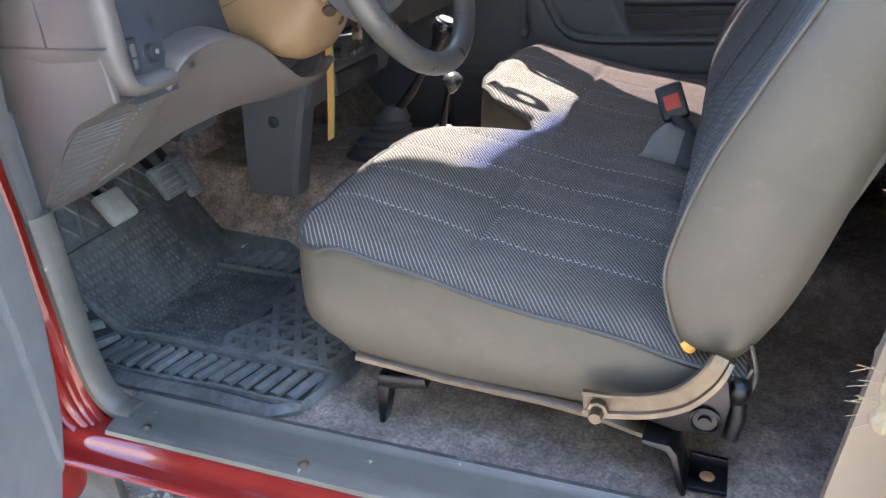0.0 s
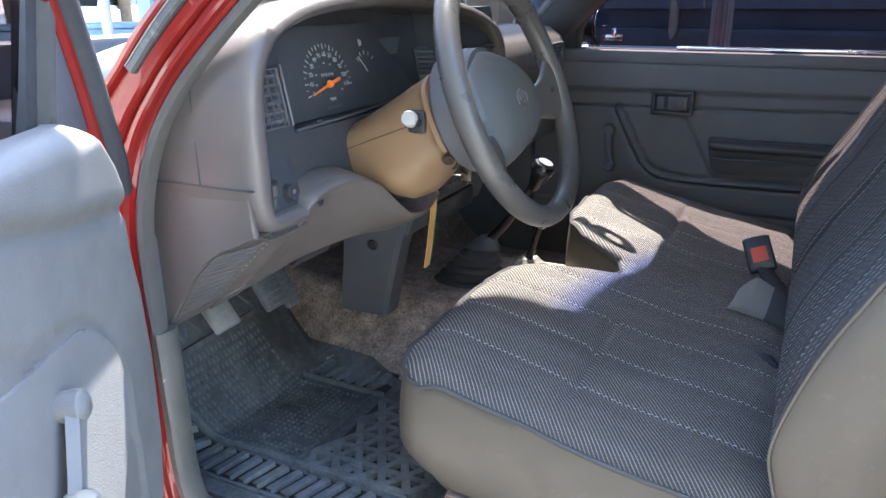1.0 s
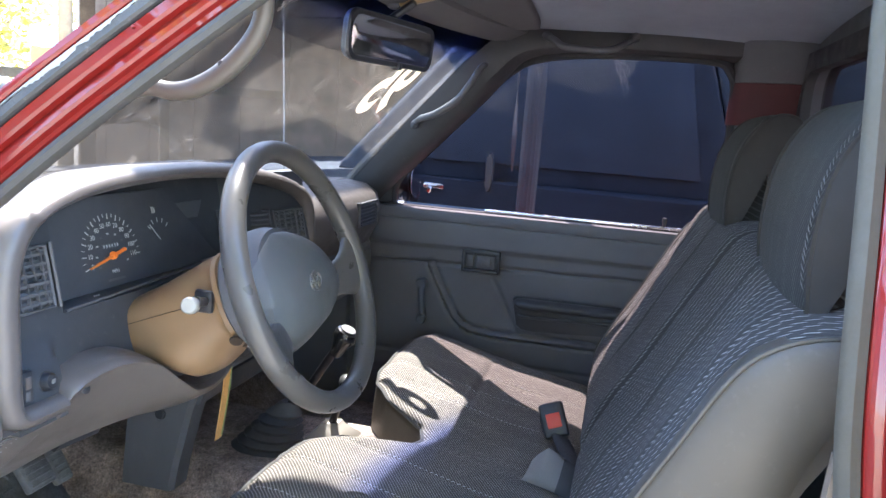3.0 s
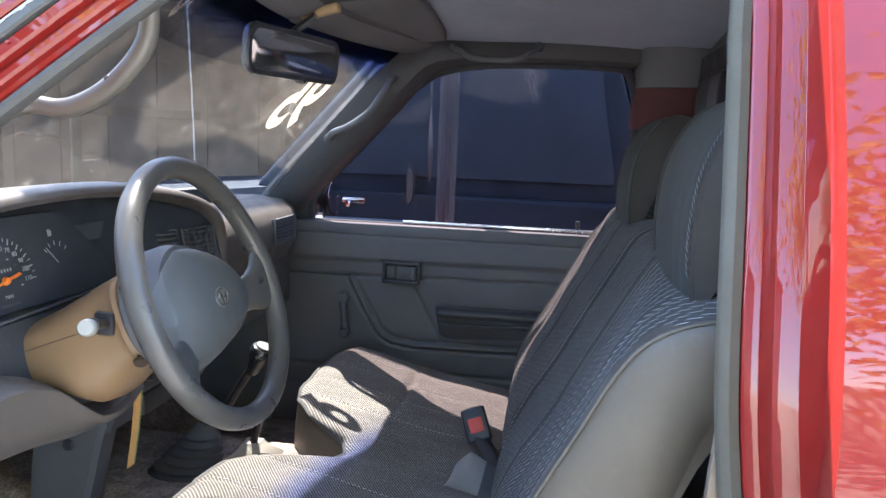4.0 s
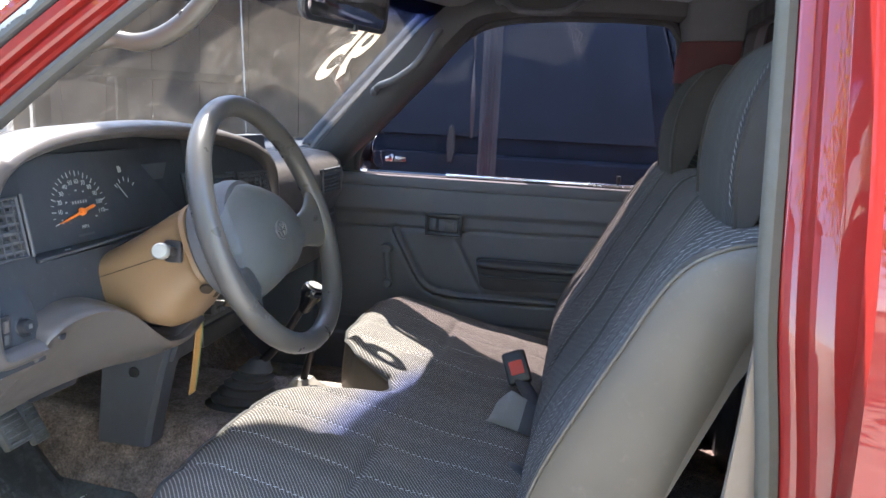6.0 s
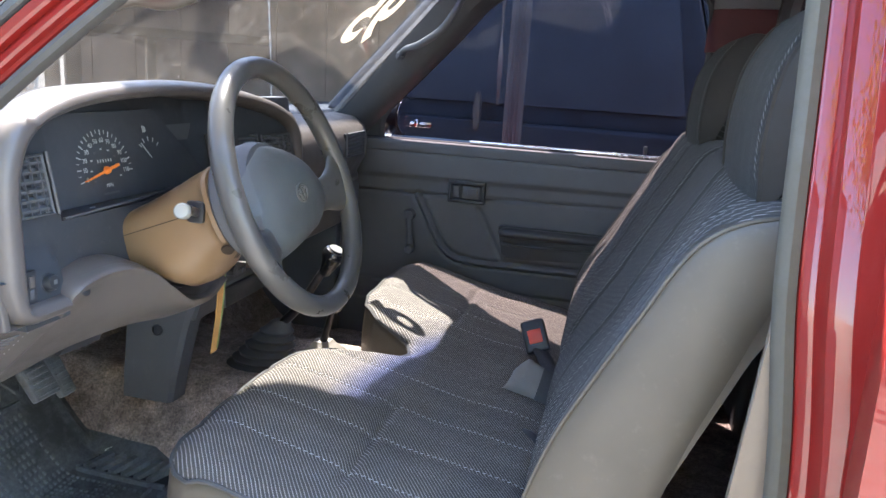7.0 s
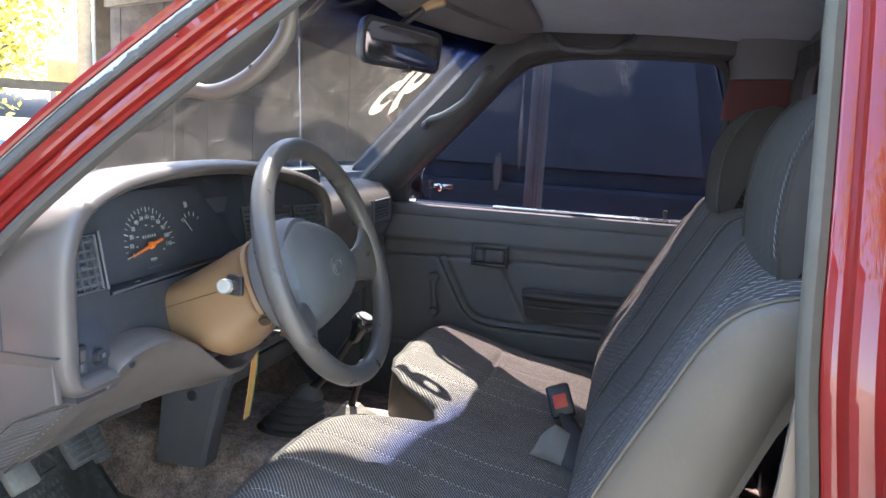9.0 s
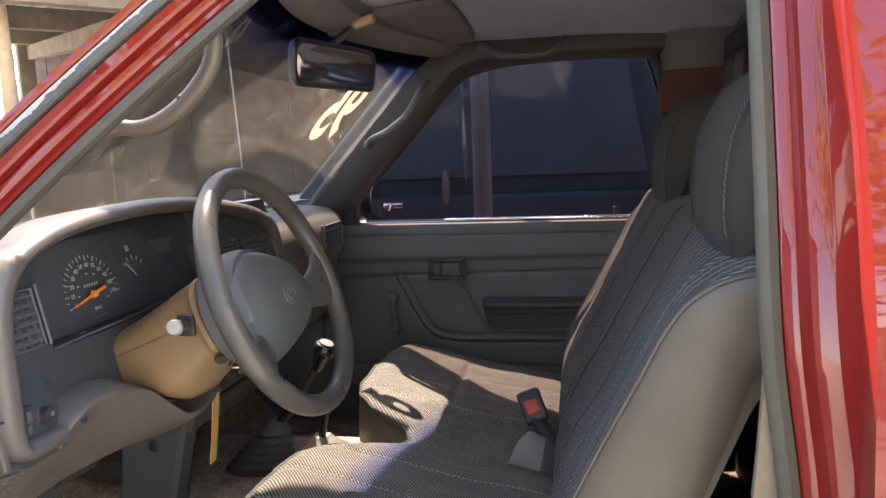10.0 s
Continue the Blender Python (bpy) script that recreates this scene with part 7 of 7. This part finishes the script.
def vehicle(name, at, turn, colour, label, kind, roof_z=1.45, belt=1.0, length=4.4, width=1.7):
    """A parked car or pickup: body, cabin, glass, lamps and wheels. It faces its own -x."""
    m = Matrix.Translation(at) @ Euler((0, 0, radians(turn))).to_matrix().to_4x4()
    v = thing(name, at, label, "car")
    body_m = paint(name + "_paint", colour, 0.2) if name != "parked_car" else plain("dull_car_paint", colour, 0.65, 40, 0.1, 0.3)
    body_m.node_tree.nodes["Principled BSDF"].inputs["Specular IOR Level"].default_value = 0.15
    h = length / 2
    if kind == "pickup":
        side = [(-h, 0.45), (-h, 0.80), (-h + 0.1, belt - 0.08), (-h + 1.25, belt), (h - 0.05, belt), (h, belt - 0.05), (h, 0.45)]
        cab = [(-h + 1.15, belt - 0.01), (-h + 1.75, roof_z), (-h + 2.65, roof_z), (-h + 2.85, belt - 0.01)]
    else:
        side = [(-h, 0.40), (-h, 0.75), (-h + 0.1, belt - 0.10), (-h + 1.2, belt), (h - 0.3, belt), (h, belt - 0.08), (h, 0.40)]
        cab = [(-h + 1.05, belt - 0.01), (-h + 1.75, roof_z), (h - 0.75, roof_z), (h - 0.25, belt - 0.01)]
    part("body", moved(prism([(x, -width / 2, z) for x, z in side], (0, width, 0), 0.05, 3), m), body_m, v)
    rows = [[Vector((x, s * (width / 2 - 0.04 - 0.16 * max(0, (z - belt) / (roof_z - belt))), z)) for x, z in cab] for s in (-1, 1)]
    cb = loft(rows)
    bmesh.ops.bevel(cb, geom=cb.edges[:], offset=0.04, segments=2, affect="EDGES", profile=0.5)
    part("cabin", moved(cb, m), body_m, v)
    gl = CAR_GLASS if name != "parked_car" else VEILED_GLASS
    for s in (-1, 1):
        t0, t1 = 0.10, 0.88
        q = [Vector((x, s * (width / 2 - 0.036 - 0.16 * t), belt + t * (roof_z - belt))) for x, t in ((cab[0][0] + 0.22, t0), (cab[1][0] + 0.06, t1), (cab[2][0] - 0.05, t1), (cab[3][0] - 0.16, t0))]
        part("side_window", moved(prism(q, (0, s * 0.012, 0), 0.003), m), gl, v)
    for a, b in ((cab[0], cab[1]), (cab[3], cab[2])):
        out = -0.012 if a is cab[0] else 0.012
        q = [Vector((a[0] + (b[0] - a[0]) * t + out, w * (width / 2 - 0.14 - 0.14 * t), a[1] + (b[1] - a[1]) * t)) for t, w in ((0.1, -1), (0.1, 1), (0.9, 1), (0.9, -1))]
        part("window", moved(prism(q, (out, 0, 0.004), 0.003), m), gl, v)
    for x in (-h + 0.78, h - 0.85):
        for s in (-1, 1):
            c = Vector((x, s * (width / 2 - 0.10), 0.33))
            wh = part("wheel", moved(revolve([(0.20, -0.11), (0.31, -0.105), (0.33, -0.07), (0.33, 0.07), (0.31, 0.105), (0.20, 0.11)], c, (0, 1, 0), 24), m), SEAL_DARK, v)
            part("rim", moved(revolve([(0.0, 0.0), (0.05, 0.02), (0.15, 0.0), (0.20, 0.02), (0.205, -0.02)], c + Vector((0, s * 0.10, 0)), (0, s, 0), 18), m), CHROME, wh)
    for s in (-1, 1):
        part("headlamp", moved(box(-h - 0.012, -h + 0.02, s * (width / 2 - 0.22) - 0.14, s * (width / 2 - 0.22) + 0.14, 0.66, 0.80, 0.01), m), CHROME, v)
        part("tail_lamp", moved(box(h - 0.02, h + 0.012, s * (width / 2 - 0.10) - 0.08, s * (width / 2 - 0.10) + 0.08, 0.70, 0.92, 0.01), m), RED_BUTTON, v)
    part("bumper", moved(box(-h - 0.06, -h + 0.04, -width / 2, width / 2, 0.42, 0.56, 0.02), m), SEAL_DARK, v)
    part("bumper", moved(box(h - 0.04, h + 0.06, -width / 2, width / 2, 0.42, 0.56, 0.02), m), SEAL_DARK, v)
    return v


dark_wall = thing("shed_wall", (-3.0, 6.3, 0), "shaded brown boarded wall of the shed", "wall", kind="structure")
brown = plain("brown_boards", (0.185, 0.150, 0.125), 0.9, 5, 0.6, 0.4)
for k in range(-2, 13):
    part("board", box(-4.62 + 0.255 * k, -4.3665 + 0.255 * k, 6.25 + 0.004 * (k % 2), 6.33 + 0.004 * (k % 2), 0, 3.7, 0.002, 1), brown, dark_wall)
dark_car = vehicle("parked_car", (0.40, 3.43, 0), 0, (0.028, 0.038, 0.057), "dark navy pickup parked close beside the passenger door", "pickup", 1.90, 1.19, 4.8, 1.80)
part("door_handle", box(-0.425, -0.325, 2.515, 2.535, 1.140, 1.165, 0.006), CHROME, dark_car, "bright chrome door handle")
# Upright light reflection, built as a pale strip on the car's side
part("glow_strip", loft([[Vector((-0.140 + 0.016 * k2 * math.cos(a), 2.530 - 0.012 * k, 1.225 + 0.085 * k2 * math.copysign(abs(math.sin(a)) ** 0.6, math.sin(a)))) for a in [2 * math.pi * q / 20 for q in range(20)]] for k, k2 in ((-1, 1.0), (1, 0.85))]), plain("pale_glow", (0.09, 0.095, 0.105), 0.3), dark_car, "pale raised strip painting an upright glow on the car")
vehicle("parked_pickup", (-12.2, 12.3, 0), 135, (0.78, 0.78, 0.76), "white parked pickup standing in the sunlit yard", "pickup", 1.68, 1.10, 4.8, 1.75)
vehicle("parked_pickup", (-11.6, 9.6, 0), 110, (0.76, 0.77, 0.78), "white parked pickup beside the yard trees", "pickup", 1.68, 1.10, 4.8, 1.75)

blue_paint = plain("faded_blue", (0.28, 0.42, 0.56), 0.7, 30, 0.3, 0.15)
grey_wood = plain("grey_wood", (0.20, 0.16, 0.12), 0.85, 50, 0.6, 0.3)
bare_wood = plain("bare_wood", (0.42, 0.30, 0.18), 0.8, 45, 0.6, 0.25)
tin = metal("roof_tin", (0.42, 0.40, 0.36), 0.5, 0.4)
wall_b = thing("low_wall", (-4.25, 3.35, 0), "low faded light-blue wall", "wall", kind="structure")
mw = Matrix.Translation((-4.25, 3.35, 0)) @ Euler((0, 0, radians(52))).to_matrix().to_4x4()
part("wall", moved(box(-2.2, 0.62, -0.08, 0.08, 0, 1.10, 0.015), mw), blue_paint, wall_b)
part("coping", moved(box(-2.22, 0.64, -0.11, 0.11, 1.10, 1.14, 0.01), mw), blue_paint, wall_b)


def yard_post(name, at, r, top, material, label, lean=(0, 0), square=False):
    t = thing(name, at, label, "post")
    x, y, _ = at
    if square:
        part("shaft", loft([[Vector((x + lean[0] * z + a * r, y + lean[1] * z + b * r, z)) for a, b in ((-1, -1), (1, -1), (1, 1), (-1, 1))] for z in (0, top / 2, top)]), material, t, smooth=0)
    else:
        pts = [Vector((x + lean[0] * z + 0.02 * noise.noise(Vector((z, x, 0))), y + lean[1] * z + 0.02 * noise.noise(Vector((z, 0, y))), z)) for z in [top * k / 12 for k in range(13)]]
        part("shaft", tube(pts, [r * (1.1 - 0.25 * k / 12 + 0.06 * noise.noise(Vector((k * 0.7, x, y)))) for k in range(13)], 12), material, t)
    return t


yard_post("blue_post", (-3.63, 3.28, 0), 0.055, 3.1, blue_paint, "faded blue steel post of the shed", square=True)
yard_post("wooden_post", (-2.78, 3.235, 0), 0.042, 3.0, bare_wood, "rough debarked wooden post holding the shed roof")
yard_post("wooden_post", (-5.2, 7.4, 0), 0.06, 3.1, bare_wood, "rough wooden post at the far shed side")
yard_post("leaning_pole", (-3.02, 2.435, 0), 0.030, 1.75, plain("grey_pole", (0.35, 0.36, 0.36), 0.6), "thin grey pole leaning beside the hood", (-0.03, -0.015))

shed = thing("shed", (-5.5, 6.0, 0), "open shed with a low tin roof on wooden beams", "shed", kind="structure")
ms = Matrix.Translation((-5.6, 6.2, 0)) @ Euler((0, 0, radians(48))).to_matrix().to_4x4()
for k in range(9):
    x = -4.4 + 1.1 * k
    def tin_sheet(u, v, x=x):
        xx = x + 1.12 * u
        return Vector((xx, -4.6 + 4.1 * v, 2.42 + 0.075 * 4.1 * v + 0.018 * math.sin(2 * math.pi * u * 9)))
    part("overhead_sheet", moved(sheet(tin_sheet, 72, 2, (0, 0, 0.004)), ms), tin if k % 3 else blue_paint, shed)
for k in range(3):
    y = -4.3 + 1.7 * k
    part("beam", moved(box(-4.5, 5.4, y - 0.05, y + 0.05, 2.24 + 0.075 * (y + 4.6), 2.40 + 0.075 * (y + 4.6), 0.01), ms), grey_wood, shed)
for k in range(7):
    x = -4.3 + 1.55 * k
    part("rafter", moved(loft([[(x - 0.04, y, 2.10 + 0.075 * (y + 4.6)), (x + 0.04, y, 2.10 + 0.075 * (y + 4.6)), (x + 0.04, y, 2.23 + 0.075 * (y + 4.6)), (x - 0.04, y, 2.23 + 0.075 * (y + 4.6))] for y in (-4.6, -0.5)]), ms), grey_wood, shed)
for x in (-4.3, 0.3, 5.0):
    part("shed_post", moved(box(x - 0.07, x + 0.07, -0.84, -0.70, 0, 2.60, 0.01), ms), grey_wood, shed)
rail = thing("yard_rail", (-4.4, 4.7, 0), "dark timber rail across the shed", "rail", kind="structure")
mr2 = Matrix.Translation((-4.4, 4.65, 0)) @ Euler((0, 0, radians(48))).to_matrix().to_4x4()
part("rail_beam", moved(box(-1.6, 3.8, -0.04, 0.04, 1.52, 1.60, 0.008), mr2), grey_wood, rail)
for x in (-1.5, 1.1, 3.7):
    part("rail_post", moved(box(x - 0.04, x + 0.04, -0.04, 0.04, 0, 1.53, 0.008), mr2), grey_wood, rail)
crate = thing("blue_crate", (-7.3, 8.7, 0), "faded blue and orange boards stacked under the shed", "boards")
mc2 = Matrix.Translation((-7.3, 8.7, 0)) @ Euler((0, 0, radians(48))).to_matrix().to_4x4()
part("upper_board", moved(box(-0.55, 0.75, -0.05, 0.05, 2.04, 2.32, 0.01), mc2), blue_paint, crate)
part("lower_board", moved(box(-0.55, 0.75, -0.05, 0.05, 1.72, 2.03, 0.01), mc2), plain("orange_board", (0.55, 0.22, 0.08), 0.8), crate)
for x in (-0.48, 0.68):
    part("board_leg", moved(box(x - 0.04, x + 0.04, -0.04, 0.04, 0, 1.73, 0.008), mc2), grey_wood, crate)

bark = plain("bark", (0.12, 0.09, 0.06), 0.9, 40, 1.0, 0.3)


def leaf_material(name, a, b):
    m = Nodes(name)
    info = m.add("ShaderNodeNewGeometry")
    colour = m.ramp(info.outputs["Random Per Island"], (0.0, a), (1.0, b))
    m.set(Base_Color=colour, Roughness=0.6)
    tl = m.add("ShaderNodeBsdfTranslucent")
    m.link(colour, tl.inputs[0])
    both = m.add("ShaderNodeMixShader")
    both.inputs[0].default_value = 0.45
    m.link(m.p.outputs[0], both.inputs[1])
    m.link(tl.outputs[0], both.inputs[2])
    m.link(both.outputs[0], m.out.inputs[0])
    return m.mat


LEAVES = leaf_material("leaves", (0.035, 0.065, 0.012), (0.13, 0.16, 0.03))
LEAVES_Y = leaf_material("yellow_leaves", (0.16, 0.17, 0.03), (0.50, 0.40, 0.08))


def tree(at, height, spread, seed, leaves, label, count=2600):
    """A tapered trunk with limbs and a loose crown of small leaf clumps."""
    rnd = random.Random(seed)
    t = thing("tree", at, label, "tree", "yard trees")
    x, y, _ = at
    top = Vector((x + rnd.uniform(-0.3, 0.3), y + rnd.uniform(-0.3, 0.3), height * 0.72))
    pts = smooth_path([(x, y, 0), (x + rnd.uniform(-0.1, 0.1), y + rnd.uniform(-0.1, 0.1), height * 0.3), tuple(top)], 5)
    n = len(pts)
    wood = tube(pts, [0.03 * height * (1 - 0.75 * k / (n - 1)) for k in range(n)], 10)
    tips = [top]
    for k in range(9):
        a = 2 * math.pi * k / 9 + rnd.uniform(-0.3, 0.3)
        b0 = pts[int(n * rnd.uniform(0.45, 0.9))]
        e = b0 + Vector((math.cos(a) * spread * rnd.uniform(0.5, 0.9), math.sin(a) * spread * rnd.uniform(0.5, 0.9), height * rnd.uniform(0.05, 0.32)))
        wood = join(wood, tube(smooth_path([b0, b0.lerp(e, 0.5) + Vector((0, 0, 0.1)), e], 3), [0.010 * height * (1 - 0.13 * j) for j in range(7)], 6))
        tips += [e, b0.lerp(e, 0.6)]
    part("trunk", wood, bark, t)
    verts, faces = [], []
    for k in range(count):
        c = rnd.choice(tips) + Vector((rnd.gauss(0, 1), rnd.gauss(0, 1), rnd.gauss(0, 0.7))) * spread * 0.24
        r = rnd.uniform(0.05, 0.13)
        q = Euler((rnd.uniform(-1, 1), rnd.uniform(-1, 1), rnd.uniform(0, 6.3))).to_matrix()
        base = len(verts)
        for px, py, pz in ((0, -1, 0), (0.5, 0, 0.12), (0, 1.1, 0), (-0.5, 0, 0.12)):
            verts.append(tuple(c + q @ Vector((px * r, py * r, pz * r))))
        faces.append((base, base + 1, base + 2, base + 3))
    me = bpy.data.meshes.new("crown")
    me.from_pydata(verts, [], faces)
    me.materials.append(leaves)
    cr = new("crown", me)
    cr.parent = t
    cr.matrix_parent_inverse = base_of(t).inverted()
    tagged(cr, kind="stuff")
    return t


tree((-10.6, 9.3, 0), 5.2, 2.0, 11, LEAVES_Y, "yellow-green leafy tree in the sunlit yard", 3600)
tree((-15.5, 14.5, 0), 6.0, 3.0, 3, LEAVES_Y, "leafy yellow-green tree beyond the yard", 3500)
tree((-16.5, 11.0, 0), 5.0, 2.6, 4, LEAVES_Y, "leafy yellow-green tree beyond the yard", 3000)
tree((4.0, -4.6, 0), 5.5, 2.6, 5, LEAVES_Y, "leafy tree standing opposite the open door", 4500)
tree((0.6, -6.4, 0), 6.5, 3.0, 6, LEAVES_Y, "large yellowing tree standing opposite the open door", 6000)
tree((-9.0, 17.0, 0), 7.0, 3.4, 8, LEAVES, "leafy tree behind the shed", 3000)

far_wall = thing("yard_wall", (3.8, 5.7, 0), "weathered plaster yard wall behind the parked car", "wall", kind="structure")
part("wall", box(-1.3, 9.0, 5.6, 5.8, 0, 4.5, 0.02), plain("weathered_plaster", (0.055, 0.072, 0.095), 0.9, 12, 0.2, 0.05), far_wall)
# Pale wall behind the view, added to send light into the cab
bounce_wall = thing("bounce_wall_unseen", (0, -8.2, 0), "unseen low plaster wall added to bounce light through the open door", "wall", kind="structure")
part("wall", box(-11.0, 12.0, -8.4, -8.1, 0, 1.75, 0.02), plain("pale_plaster", (0.50, 0.45, 0.38), 0.9, 12, 0.6, 0.2), bounce_wall)

# Unseen overhead sheet, added and cut to shape the sun on seat and dash
sun_blocker = thing("overhead_sheet", (-1.0, 0.9, 3.3), "unseen tin sheet added overhead to shade the seat and dash", "roof sheet", kind="structure")
part("sheet", prism([(-2.2, 1.83, 3.32), (-0.84, 1.80, 3.31), (-0.80, 1.60, 3.31), (-0.655, 1.40, 3.31), (-0.65, 1.19, 3.31), (-0.38, 1.19, 3.31), (-0.38, 1.545, 3.31), (-0.52, 1.545, 3.31), (-0.58, 1.505, 3.31), (-0.64, 1.475, 3.31), (-0.745, 1.62, 3.31), (-0.775, 1.72, 3.31), (-0.75, 1.81, 3.31), (-0.695, 1.88, 3.31), (-0.69, 2.63, 3.31), (-2.2, 2.73, 3.32)], (0, 0, 0.01)), tin, sun_blocker, smooth=0)
# Added beam, out of view, that keeps sun off the door winder
shade_bar_a, shade_bar_b = dp(-0.955, 3.325, 0.037), dp(3.2, 3.325, 0.037)
part("rafter", prism([shade_bar_a - 0.053 * DN, shade_bar_b - 0.053 * DN, shade_bar_b + 0.085 * DN, shade_bar_a + 0.085 * DN], (0, 0, 0.05)), grey_wood, sun_blocker, smooth=0)
part("pole", tube([dp(3.1, 0.0, 0.037), dp(3.1, 3.33, 0.037)], 0.05, 10), grey_wood, sun_blocker)
part("batten", box(-2.2, -2.1, 0.85, 2.7, 3.33, 3.40, 0.005), grey_wood, sun_blocker)
part("batten", box(-9.0, -2.0, 0.86, 0.93, 3.32, 3.40, 0.005), grey_wood, sun_blocker)
part("pole", tube([(-9.0, 0.9, 0.0), (-9.0, 0.9, 3.4)], 0.05, 10), grey_wood, sun_blocker)
